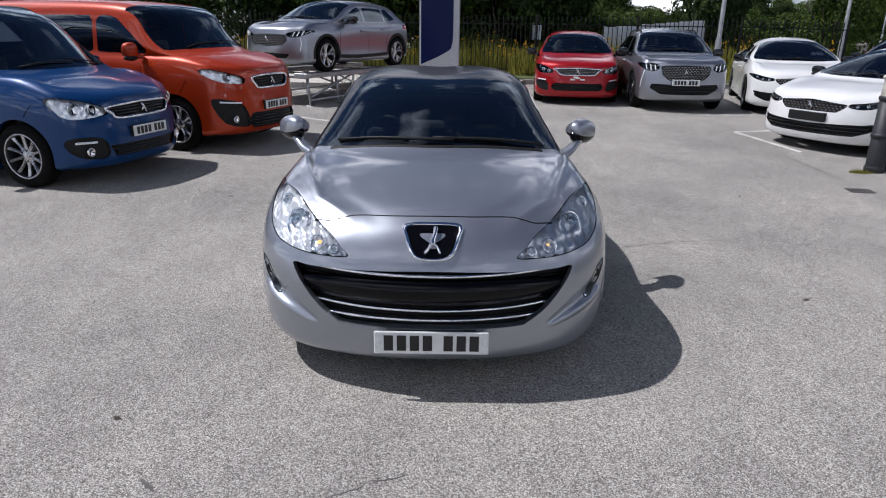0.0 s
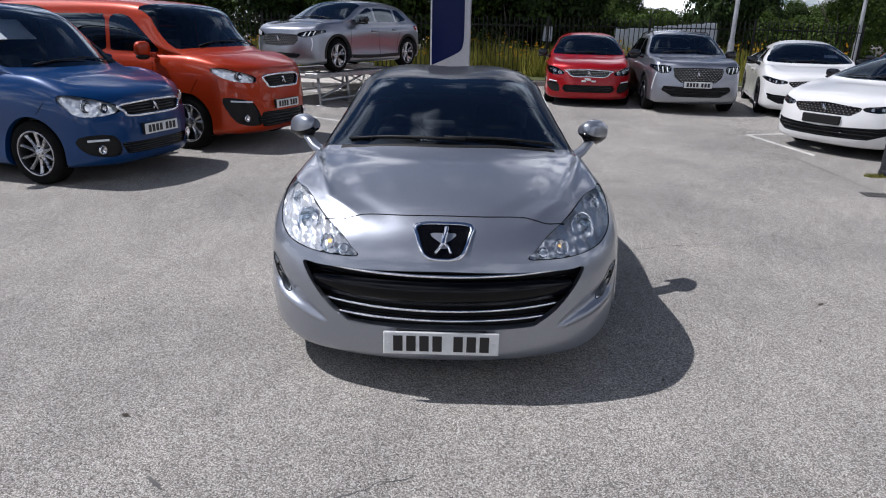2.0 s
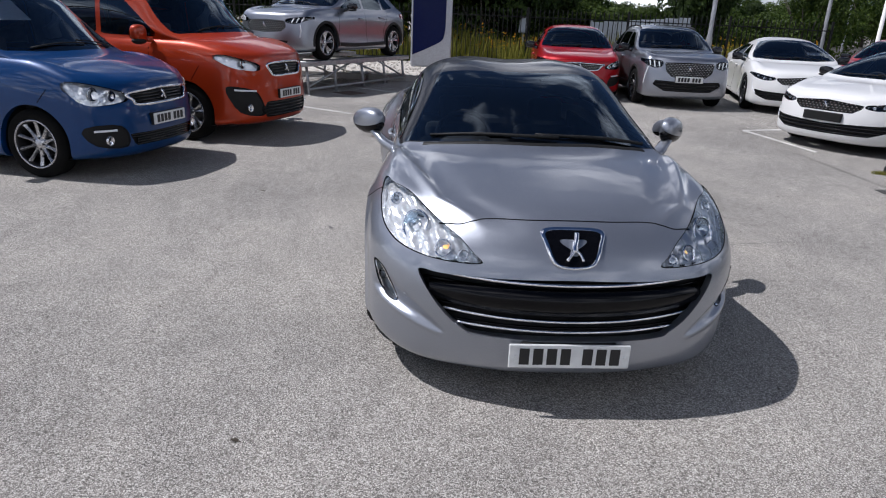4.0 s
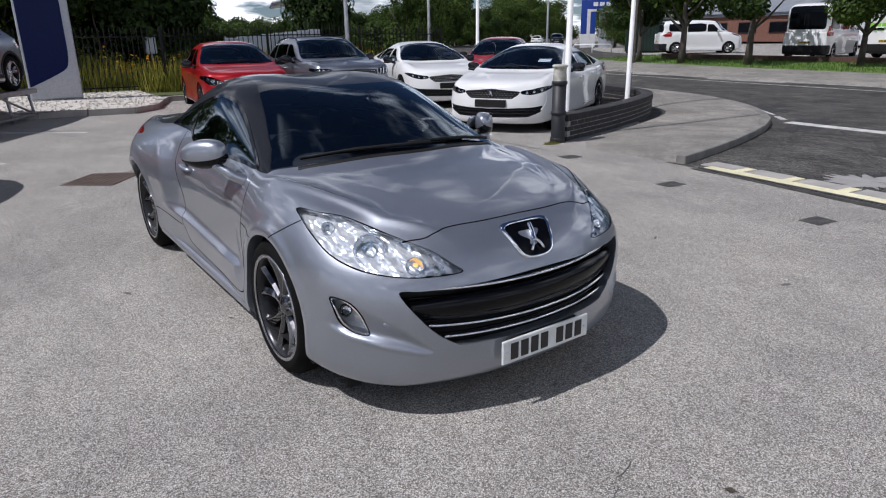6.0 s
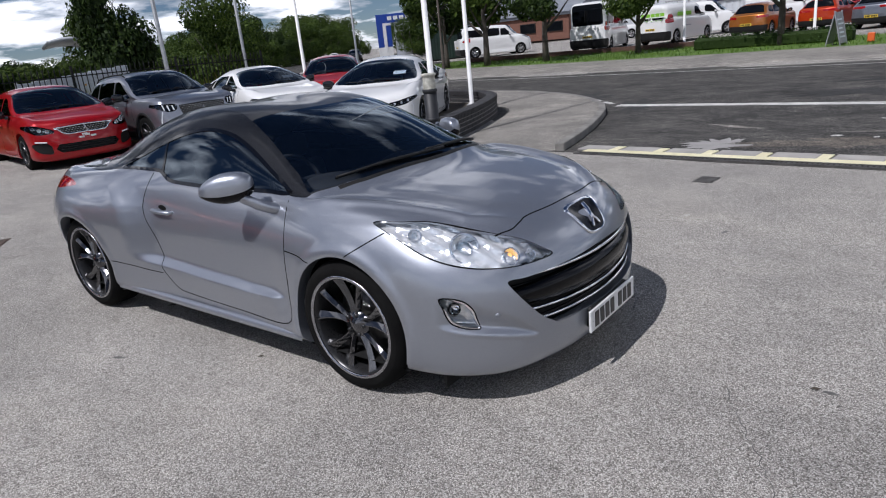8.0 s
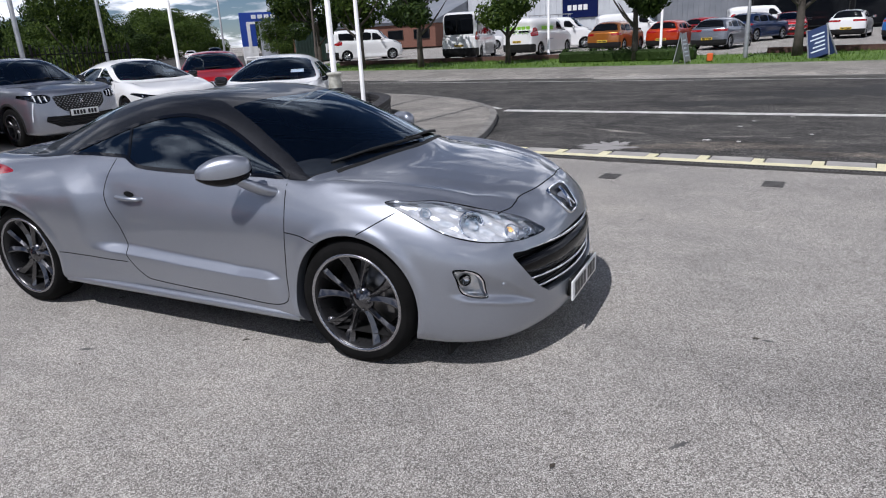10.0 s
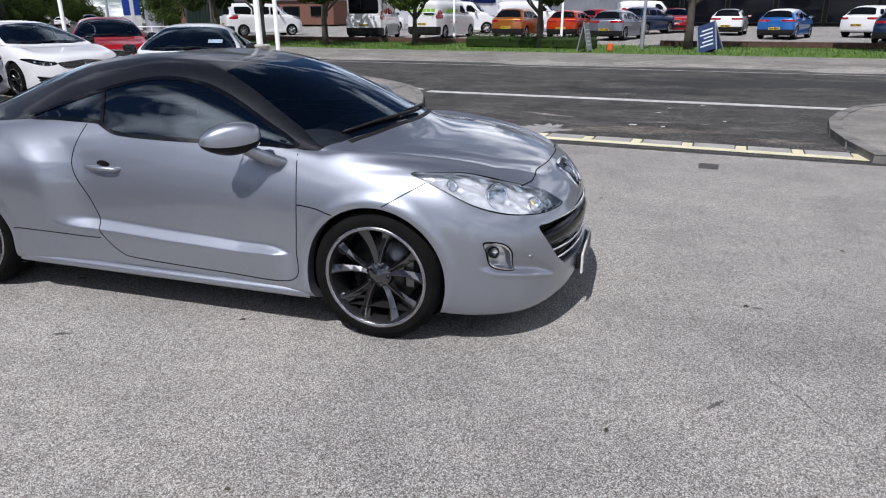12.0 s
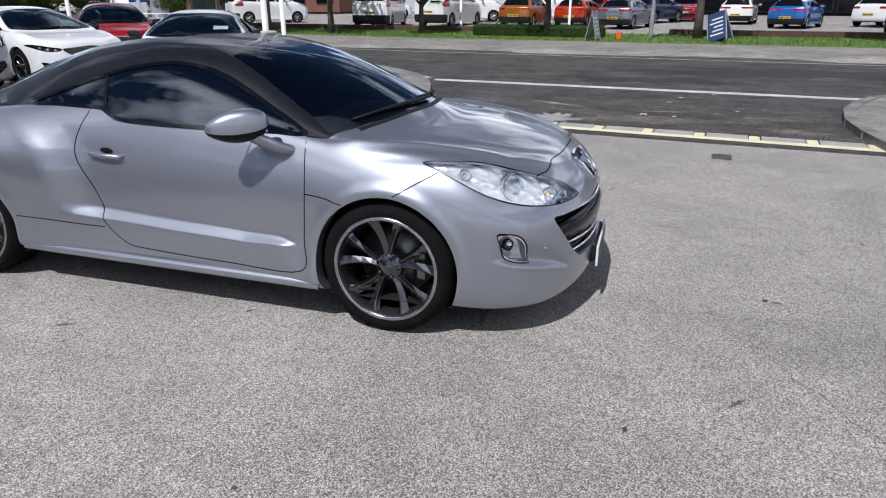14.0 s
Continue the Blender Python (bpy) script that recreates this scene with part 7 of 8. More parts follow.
# small tar marks and cracks in the car park
for i, (cx, cy, rx, ry, rz) in enumerate(((-1.05, -1.59, .012, .05, .9), (-1.16, -2.42, .016, .07, .6), (.05, -1.9, .012, .03, 0), (2.2, -.9, .015, .05, 1.2), (1.1, 5.2, .02, .12, .2), (1.35, 5.15, .012, .1, .2), (-1.3, 1.6, .012, .04, .4))):
    tagged(sheet("tar_mark_%d" % (i + 1), ragged(cx, cy, rx, ry, rz, 50 + i * 2.3, .5, 26), .0012 + .0001 * i, M["stain"]), "small dark tar mark on the asphalt", "mark", kind="structure")


def crack(name, pts, w, label="thin dark crack in the asphalt"):
    line = curve_pts(pts, 22)
    V, F = [], []
    for i, p in enumerate(line):
        d = line[min(i + 1, len(line) - 1)] - line[max(i - 1, 0)]
        d = d / max(np.linalg.norm(d), 1e-6)
        j = .045 * noise.noise(Vector((p[0] * 5, p[1] * 5, 1))) + .02 * noise.noise(Vector((p[0] * 21, p[1] * 21, 4)))
        q = p + np.array((-d[1], d[0])) * j
        ww = w * (.25 + abs(noise.noise(Vector((p[0] * 9, p[1] * 9, 7)))) * 1.6)
        for sgn in (-1, 1):
            r = q + np.array((-d[1], d[0])) * ww * sgn
            V.append((r[0], r[1], gz(*r) + .0022))
    for i in range(len(line) - 1):
        F.append((2 * i, 2 * i + 2, 2 * i + 3, 2 * i + 1))
    return tagged(raw_part(name, V, F, M["stain"], smooth=False), label, "crack", kind="structure")


crack("crack_1", [(-1.65, -2.45), (-1.1, -2.05), (-.55, -1.75), (-.1, -1.5)], .0035)
crack("crack_4", [(1.2, 1.2), (2.4, 1.5), (3.6, 1.3), (4.7, 1.6)], .004)
crack("crack_5", [(-3.9, 4.2), (-2.4, 3.5), (-1.3, 3.6)], .004)
# a few dead leaves and twigs lying on the asphalt
bm = bmesh.new()
for i in range(46):
    x, y = random.uniform(-3.6, 3.5), random.uniform(-2.8, 7)
    s_ = random.uniform(.012, .035)
    a_ = random.uniform(0, 6.28)
    p = Vector((x, y, gz(x, y) + .004))
    u_, w_ = Vector((math.cos(a_), math.sin(a_), .15)) * s_, Vector((-math.sin(a_), math.cos(a_), .1)) * s_ * .4
    bm.faces.new([bm.verts.new(p - u_), bm.verts.new(p - w_ + Vector((0, 0, .006))), bm.verts.new(p + u_), bm.verts.new(p + w_)])
tagged(part("leaf_litter", bm, M["soil"]), "a few dead leaves scattered on the asphalt", "leaves", kind="stuff")

# car park surface that runs on past the road's near line, north of the entrance
tagged(sheet("ground_bays", [(4.6, 2.2), (5.3, 2.25), (5.35, 4.3), (9.5, 6.4), (9.9, 7.4), (9.9, 9.5), (12.0, 15.5), (5.0, 15.0)], .003, M["lot"], fine=3), "pale worn asphalt of the parking bays", "ground", kind="structure")
kpts = [(5.22, 2.14), (6.56, 2.42), (8.15, 2.88), (9.37, 3.36), (10.48, 4.12), (11.45, 5.05), (12.12, 5.95), (12.8, 7.3)] + [tuple(road_pt(u, 12.2))[:2] for u in (11, 16, 24, 34, 46, 60)]
fw_in = [(5.22, 2.2), (5.35, 4.2), (9.6, 5.8), (10.6, 7.4), (10.6, 9.5)] + [tuple(road_pt(u, 9.6))[:2] for u in (13, 17, 24, 34, 46, 60)]
def footway(name, outer, inner, rise, label):
    o, i = curve_pts(outer, 6), curve_pts(inner, 6)
    n = 60
    V, F = [], []
    for k in range(n + 1):
        t = k / n
        a = np.array([np.interp(t * (len(o) - 1), range(len(o)), o[:, j]) for j in (0, 1)])
        b = np.array([np.interp(t * (len(i) - 1), range(len(i)), i[:, j]) for j in (0, 1)])
        for w in range(6):
            p = b + (a - b) * w / 5
            V.append((p[0], p[1], gz(*p) + (-.03 if w == 0 else .004) + rise * min(1, w / 5 * 1.15) * min(1, k / 5)))
    for k in range(n):
        for w in range(5):
            F.append((k * 6 + w, k * 6 + w + 1, (k + 1) * 6 + w + 1, (k + 1) * 6 + w))
    ob = raw_part(name, V, F, M["walkway"], smooth=True)
    if sum(pl.normal.z for pl in ob.data.polygons) < 0:
        ob.data.flip_normals()
    return tagged(ob, label, "footway", kind="structure")


footway("pavement_corner", kpts, fw_in, .095, "grey asphalt footway round the corner")
kerb_line("kerb_corner", kpts, "weathered concrete kerb round the corner", .13, .11, "dark_kerb")
k2 = [(4.45, -3.78), (5.4, -3.72), (6.4, -3.76), (7.2, -3.95), (8.2, -4.35), (9.0, -4.9), (9.6, -6.2), (9.4, -10), (8.9, -18), (7.6, -40)]
footway("pavement_south", k2, [(4.4, -3.9), (4.6, -4.6), (4.7, -5.2), (4.8, -5.8), (4.8, -6.6), (4.6, -8), (4.2, -10), (3.6, -14), (3, -20), (1.5, -40)], .095, "grey asphalt footway beside the entrance")
kerb_line("kerb_south", k2, "weathered concrete kerb beside the entrance", -.13, .11, "dark_kerb")
kerb_line("kerb_far", [tuple(road_pt(u, 18.45))[:2] for u in (-40, -20, 0, 20, 45)], "pale concrete kerb over the road", -.14, .02, "concrete", 1.2)

# brick planter with bollard and flagpoles
pl = thing("brick_planter", "low curved planter wall of dark brick", "planter")
wpts = [(5.46, 4.27), (7.2, 4.77), (8.9, 5.45), (9.72, 6.05), (10.2, 6.85), (10.42, 7.95), (10.35, 9.2), (10.2, 10.0)]
line = curve_pts(wpts, 12)
seg = np.concatenate([[0], np.cumsum(np.linalg.norm(np.diff(line, axis=0), axis=1))])
def on_wall(s):
    p = Vector((np.interp(s, seg, line[:, 0]), np.interp(s, seg, line[:, 1]), 0))
    q = Vector((np.interp(s + .02, seg, line[:, 0]), np.interp(s + .02, seg, line[:, 1]), 0))
    o = Vector((np.interp(s - .02, seg, line[:, 0]), np.interp(s - .02, seg, line[:, 1]), 0))
    return p, math.atan2((q - o).y, (q - o).x)
V, F = [], []
ns = 60
for k in range(ns + 1):
    p, a = on_wall(.02 + (seg[-1] - .04) * k / ns)
    n = Vector((math.sin(a), -math.cos(a), 0))
    for dx, dz in ((-.001, -.05), (-.001, .375), (-.208, .375), (-.208, -.05)):
        q = p + n * dx
        V.append((q.x, q.y, gz(q.x, q.y) + dz))
for k in range(ns):
    for j in range(4):
        F.append((k * 4 + j, k * 4 + (j + 1) % 4, (k + 1) * 4 + (j + 1) % 4, (k + 1) * 4 + j))
F += [(0, 1, 2, 3), tuple(ns * 4 + j for j in (3, 2, 1, 0))]
raw_part("wall_core", V, F, M["mortar"], pl, "mortar core", False)
bm = bmesh.new()
box(bm, -.107, .107, -.004, .214, 0, .065, .005)
bme = bpy.data.meshes.new("brick")
bm.to_mesh(bme)
bm.free()
bme.materials.append(M["brick"])
bm = bmesh.new()
box(bm, -.034, .034, -.016, .226, 0, .103, .007)
cme = bpy.data.meshes.new("coping_brick")
bm.to_mesh(cme)
bm.free()
cme.materials.append(M["brick"])
for course in range(4):
    s = .11 + (.11 if course % 2 else 0)
    while s < min(seg[-1] - .1, 8.6):
        p, a = on_wall(s)
        b = new("brick", bme)
        b.parent = pl
        b.matrix_basis = Matrix.Translation((p.x, p.y, gz(p.x, p.y) + .004 + course * .075)) @ pose(0, 0, 0, 0, 0, math.degrees(a) + random.uniform(-.6, .6))
        s += .225
s = .04
while s < seg[-1] - .04:
    p, a = on_wall(s)
    b = new("coping_brick", cme)
    b.parent = pl
    b.matrix_basis = Matrix.Translation((p.x, p.y, gz(p.x, p.y) + .304)) @ pose(0, 0, 0, 0, 0, math.degrees(a) + random.uniform(-.5, .5))
    s += .075
tagged(sheet("planter_soil", [(5.6, 4.55), (7.2, 5.05), (8.9, 5.75), (9.65, 6.25), (10.1, 7.0), (10.1, 8.0), (9.8, 9.5), (9.0, 7.3), (7.5, 5.8)], .14, M["soil"]), "dark bare soil in the planter", "soil", kind="structure")

bo = thing("bollard", "dark grey cylindrical bollard with a pale cap", "bollard", m=pose(5.30, 4.30, gz(5.3, 4.3)))
turned("bollard_base", [(.001, 0), (.115, 0), (.115, .06), (.106, .08)], M["bollard_grey"], bo, sides=28, axis="z")
turned("bollard_tube", [(.103, .05), (.103, .90), (.001, .90)], M["bollard_grey"], bo, sides=28, axis="z")
for z in (.42, .86):
    turned("bollard_collar", [(.103, z), (.116, z + .008), (.116, z + .045), (.103, z + .055)], M["bollard_grey"], bo, sides=28, axis="z")
turned("bollard_cap", [(.103, .90), (.095, 1.07), (.100, 1.105), (.116, 1.115), (.116, 1.14), (.10, 1.148), (.001, 1.15)], M["worn_cap"], bo, "worn cream cap", sides=28, axis="z")


def pole(name, label, x, y, h, r0, r1, mat, z=None, category="flagpole"):
    po = thing(name, label, category, m=pose(x, y, gz(x, y) if z is None else z))
    turned("shaft", [(r0 * 1.6, 0), (r0 * 1.6, .03), (r0, .06), (r1, h), (.001, h + .01)], M[mat], po, sides=16, axis="z")
    turned("base_plate", [(r0 * 2.4, 0), (r0 * 2.4, .018), (r0 * 1.2, .02)], M["galv"], po, sides=16, axis="z")
    return po


pole("flagpole", "white painted flagpole standing in the planter", 5.85, 4.68, 7.0, .05, .035, "white_metal", gz(5.8, 4.6) + .14)
pole("flagpole", "white painted flagpole standing in the planter", 9.6, 6.55, 7.0, .05, .035, "white_metal", gz(9.6, 6.5) + .14)
pole("flagpole", "white painted flagpole beyond the parked cars", 11.8, 14.5, 7.5, .055, .04, "white_metal")
bm = bmesh.new()
for i in range(160):
    a, rr = random.uniform(0, 6.28), random.uniform(.02, .15)
    x, y = 5.10 + rr * math.cos(a), 4.22 + rr * math.sin(a) * .6
    z = gz(x, y)
    d = Vector((random.uniform(-.03, .03), random.uniform(-.03, .03), random.uniform(.02, .055)))
    b0 = bm.verts.new((x - .006, y, z)), bm.verts.new((x + .006, y, z)), bm.verts.new((x + d.x, y + d.y, z + d.z))
    bm.faces.new(b0)
tagged(part("weeds", bm, M["blade"]), "small green weeds at the bollard's foot", "weeds", kind="stuff")

# ---- trees, hedge and meadow ----
def crown_mesh(name, seed, rx, rz, n, size, mat, blobs=9, flat=0.8):
    """A crown of many small leaves, gathered in uneven clumps with gaps between."""
    rnd = random.Random(seed)
    centres = []
    for i in range(blobs):
        a, u = rnd.uniform(0, 6.28), rnd.uniform(-.8, .9)
        q = rnd.uniform(.35, .8)
        centres.append((Vector((rx * q * math.cos(a) * math.sqrt(1 - u * u * .6), rx * q * math.sin(a) * math.sqrt(1 - u * u * .6), rz * u * .75)), rnd.uniform(.30, .52) * rx))
    V, F = [], []
    for i in range(n):
        c, r = rnd.choice(centres)
        d = Vector((rnd.gauss(0, 1), rnd.gauss(0, 1), rnd.gauss(0, 1))).normalized()
        p = c + Vector((d.x, d.y, d.z * flat)) * r * rnd.uniform(.55, 1.08) ** .6
        nrm = (d + Vector((rnd.gauss(0, .5), rnd.gauss(0, .5), rnd.gauss(.3, .5)))).normalized()
        a = nrm.orthogonal().normalized()
        b = nrm.cross(a)
        s = size * rnd.uniform(.6, 1.4)
        t = rnd.uniform(0, 6.28)
        u, w = a * math.cos(t) + b * math.sin(t), b * math.cos(t) - a * math.sin(t)
        k = len(V)
        V += [p - u * s, p - w * s * .55 + nrm * s * .15, p + u * s, p + w * s * .55 + nrm * s * .1]
        F.append((k, k + 1, k + 2, k + 3))
    me = bpy.data.meshes.new(name)
    me.from_pydata([tuple(v) for v in V], [], F)
    me.materials.append(mat)
    return me


def trunk_mesh(seed, h, r, limbs, reach):
    rnd = random.Random(seed)
    bm = bmesh.new()
    tube(bm, [(rnd.uniform(-.06, .06) * t, rnd.uniform(-.06, .06) * t, h * t) for t in (0, .25, .5, .75, 1)], [r * 1.25, r, r * .85, r * .7, r * .45], 9)
    for i in range(limbs):
        a = 6.28 * i / limbs + rnd.uniform(-.4, .4)
        z0 = h * rnd.uniform(.45, .85)
        L = reach * rnd.uniform(.6, 1.0)
        pts = [(0, 0, z0), (math.cos(a) * L * .4, math.sin(a) * L * .4, z0 + L * .35), (math.cos(a) * L * .75, math.sin(a) * L * .75, z0 + L * .8), (math.cos(a) * L, math.sin(a) * L, z0 + L * 1.15)]
        tube(bm, pts, [r * .5, r * .36, r * .22, r * .08], 6)
    me = bpy.data.meshes.new("trunk")
    bm.to_mesh(me)
    bm.free()
    smooth_mesh(me)
    me.materials.append(M["bark"])
    return me


def tree_kind(name, label, seed, h, r, rx, rz, n, size, mat, limbs=6, blobs=9):
    t = thing(name, label, "tree")
    tr = new("trunk", trunk_mesh(seed, h + rz * .2, r, limbs, rx * .7))
    tr.parent = t
    c = new("crown", crown_mesh("crown", seed, rx, rz, n, size, mat, blobs))
    c.parent = t
    c.location = (0, 0, h + rz * .55)
    return t


kinds = []
for i, (h, rx, rz, mt, sz) in enumerate(((1.1, 3.2, 4.2, "leaf", .20), (.9, 2.8, 3.4, "leaf_dark", .20), (1.6, 3.6, 5.2, "leaf", .22), (.5, 2.4, 2.6, "leaf", .17))):
    kinds.append(tree_kind("tree", "dense green broadleaf tree behind the railings", 11 + i, h, .20, rx, rz, 9000, sz * .62, M[mt], 7, 18))
rnd = random.Random(5)
first = [True] * 4
TALL = (7.4, 6.2, 9.0, 4.6)
WIDE = (3.2, 2.8, 3.6, 2.4)
def skyline(bearing):
    """Degrees over the eye to which the trees rise, by compass bearing."""
    return np.interp(bearing, [13, 15, 16.5, 18, 20, 21, 24.2, 24.8, 27.4, 28.2, 29.5, 31.5, 32.5, 36, 37.5, 42.5, 48, 60], [14, 12, 3.6, 3.0, 2.5, 1.8, 1.7, 6, 6, 2.3, 2.4, 2.6, 5, 5, 3.9, 3.6, 3.0, 2.4])
def plant(k, x, y, s, z=None, free=False, tall=1.0):
    far, bear = math.hypot(x + 2.4, y + 2.6), math.degrees(math.atan2(x + 2.4, y + 2.6))
    for _ in range(0 if free else 4):
        half = math.degrees(WIDE[k] * s * .75 / far)
        top = min(1.6 + far * math.tan(math.radians(float(skyline(bear + q * half)))) for q in (-.5, 0, .5)) - gz(x, y)
        s = min(s, max(.16, top / TALL[k]))
    m = pose(x, y, (gz(x, y) if z is None else z) - .05, 0, 0, rnd.uniform(0, 360)) @ Matrix.Diagonal((s, s, s * tall, 1))
    if first[k]:
        kinds[k].matrix_basis = m
        kinds[k]["group"] = "trees behind the railings"
        first[k] = False
        return kinds[k]
    t = copy_thing(kinds[k], Matrix.Identity(4))
    t.matrix_basis = m
    return t


for x in np.arange(-22, 12, 3.6):
    plant(rnd.choice((0, 1, 3)), x + rnd.uniform(-1, 1), 23.5 + rnd.uniform(-1.2, 1.5) - .05 * x, rnd.uniform(.75, 1.0))
for x in np.arange(-30, 14, 4.6):
    plant(rnd.choice((1, 2, 0)), x + rnd.uniform(-1.4, 1.4), 29 + rnd.uniform(-1.5, 2), rnd.uniform(.75, 1.0))
for x in np.arange(3.5, 17, 1.15):
    plant(rnd.choice((0, 3)), x + rnd.uniform(-.4, .4), 25.5 + rnd.uniform(-1.5, 1.5), .6)
    plant(rnd.choice((0, 1)), 1.5 * x + rnd.uniform(-.8, .8), 38 + rnd.uniform(-3, 3), .7)
plant(1, 1.9, 21.2, .75, free=True, tall=1.2)
plant(1, -1.6, 22.0, .9, free=True, tall=1.2)
plant(1, 9.4, 21.7, .52, free=True, tall=1.7)
plant(2, 14.4, 22.3, .45, free=True, tall=1.25)
for u in np.arange(24, 190, 5.5):
    p = road_pt(u, 5.4 + rnd.uniform(-1.2, .8))
    plant(rnd.choice((0, 1, 2, 3)), p.x, p.y, rnd.uniform(.7, 1.05))
for u in np.arange(34, 220, 9):
    p = road_pt(u, -1.5 + rnd.uniform(-1.5, 1.5))
    plant(rnd.choice((1, 2)), p.x, p.y, rnd.uniform(1.1, 1.5))
for y in np.arange(9, 24, 4.5):
    plant(rnd.choice((1, 2)), -17 + rnd.uniform(-1, 1), y, rnd.uniform(.95, 1.25))
for u in np.arange(74, 230, 9):
    p = road_pt(u, 27 + rnd.uniform(-2, 3))
    plant(rnd.choice((0, 1, 2)), p.x, p.y, rnd.uniform(.8, 1.15))

street = [tree_kind("street_tree", "young broadleaf tree on the grass verge", 31 + i, 2.3, .13, 1.9, 1.9, 5200, .095, M[mt], 6, 9) for i, mt in enumerate(("leaf", "leaf_dark"))]
for i, (x, y, s) in enumerate(((26.0, 16.9, 1.15), (25.9, 13.5, 1.1), (26.4, 9.2, .9), (25.1, 3.25, 1.0), (25.0, -2.65, 1.2), (26.7, 19.95, .95), (41.0, 31.0, 1.6), (24.6, -9.5, 1.1))):
    m = pose(x, y, gz(x, y) - .03, 0, 0, 70 * i) @ Matrix.Scale(s, 4)
    if i < 2:
        street[i].matrix_basis = m
        street[i]["group"] = "street trees"
    else:
        copy_thing(street[i % 2], Matrix.Identity(4)).matrix_basis = m

# tall weeds behind the railings
V, F, VF, FF = [], [], [], []
for i in range(15000):
    x = rnd.uniform(-9, 11)
    y0 = (17.6 if x < 2 else 16.2 - .09 * (x - 2)) + rnd.uniform(.15, 5.0) ** 1.0
    z = gz(x, y0) + .08
    h = rnd.uniform(.5, 1.35) * (0.7 + .5 * noise.noise(Vector((x * .6, y0 * .6, 0))))
    w = rnd.uniform(.012, .035)
    a = rnd.uniform(0, 3.14)
    dx, dy = math.cos(a) * w, math.sin(a) * w
    bx, by = rnd.uniform(-.18, .18), rnd.uniform(-.18, .18)
    k = len(V)
    V += [(x - dx, y0 - dy, z), (x + dx, y0 + dy, z), (x + bx + dx * .5, y0 + by + dy * .5, z + h * .7), (x + bx * 1.4, y0 + by * 1.4, z + h)]
    F += [(k, k + 1, k + 2), (k, k + 2, k + 3)]
    if rnd.random() < .10 and noise.noise(Vector((x * .5, y0 * .5, 3))) > -.05:
        for j in range(3):
            k = len(VF)
            q = Vector((x + bx * 1.4, y0 + by * 1.4, z + h)) + Vector((rnd.uniform(-.06, .06), rnd.uniform(-.06, .06), rnd.uniform(-.08, .05)))
            s = rnd.uniform(.018, .04)
            VF += [tuple(q + Vector((-s, 0, 0))), tuple(q + Vector((0, -s, -s * .4))), tuple(q + Vector((s, 0, 0))), tuple(q + Vector((0, s * .3, s)))]
            FF.append((k, k + 1, k + 2, k + 3))
tagged(raw_part("weeds", V, F, M["blade"], smooth=False), "tall green and straw-coloured weeds behind the railings", "weeds", kind="stuff")
tagged(raw_part("wildflowers", VF, FF, M["flower"], smooth=False), "small yellow wildflowers among the weeds", "flowers", kind="stuff")

# verge grass and hedge
V, F = [], []
for i in range(9000):
    p = road_pt(rnd.uniform(-16, 36), rnd.uniform(22.3, 27.0))
    z = gz(p.x, p.y)
    h, w, a = rnd.uniform(.05, .14), rnd.uniform(.01, .02), rnd.uniform(0, 3.14)
    k = len(V)
    V += [(p.x - w * math.cos(a), p.y - w * math.sin(a), z), (p.x + w * math.cos(a), p.y + w * math.sin(a), z), (p.x + rnd.uniform(-.05, .05), p.y + rnd.uniform(-.05, .05), z + h)]
    F.append((k, k + 1, k + 2))
tagged(raw_part("verge_grass", V, F, M["verge_blade"], smooth=False), "short green grass blades on the verge", "grass", kind="stuff")


def hedge(a, b, w, h, label):
    he = thing("hedge", label, "hedge")
    va, vb = Vector(a), Vector(b)
    d = (vb - va)
    V, F = [], []
    for i in range(int(d.length * 420)):
        t, s = rnd.random(), rnd.uniform(-1, 1)
        p = va + d * t + Vector((d.y, -d.x)).normalized() * s * w / 2
        z = gz(p.x, p.y) + h * rnd.uniform(.05, 1.0) ** .5 * (1 - .25 * abs(s) ** 3) + .05 * noise.noise(Vector((p.x * 2, p.y * 2, 0)))
        q = Vector((p.x, p.y, z))
        r = rnd.uniform(.03, .06)
        o = [Vector((rnd.gauss(0, 1), rnd.gauss(0, 1), rnd.gauss(0, 1))).normalized() * r for _ in range(3)]
        k = len(V)
        V += [tuple(q + e) for e in o]
        F.append((k, k + 1, k + 2))
    raw_part("hedge_leaves", V, F, M["hedge"], he, smooth=False)
    m = (va + vb) / 2
    bm = bmesh.new()
    z = gz(m.x, m.y)
    box(bm, -d.length / 2, d.length / 2, -w * .36, w * .36, -.05, h * .8, .1)
    part("hedge_core", bm, M["leaf_dark"], he).matrix_basis = Matrix.Translation((m.x, m.y, z)) @ pose(0, 0, 0, 0, 0, math.degrees(math.atan2(d.y, d.x)))
    return he


hedge((25.75, 6.5), (25.0, .9), .9, .55, "low clipped green hedge on the verge")

# ---- over the road ----
lw = tagged(new("wall_low"), "low weathered brick wall behind the verge", "wall", kind="structure")
for a, b in ((-14, 1.5), (7.0, 24)):
    bm = bmesh.new()
    box(bm, 26.95, 27.17, a, b, .15, .48, .01)
    part("wall_stretch", bm, M["shaded_brick"], lw).matrix_basis = RM

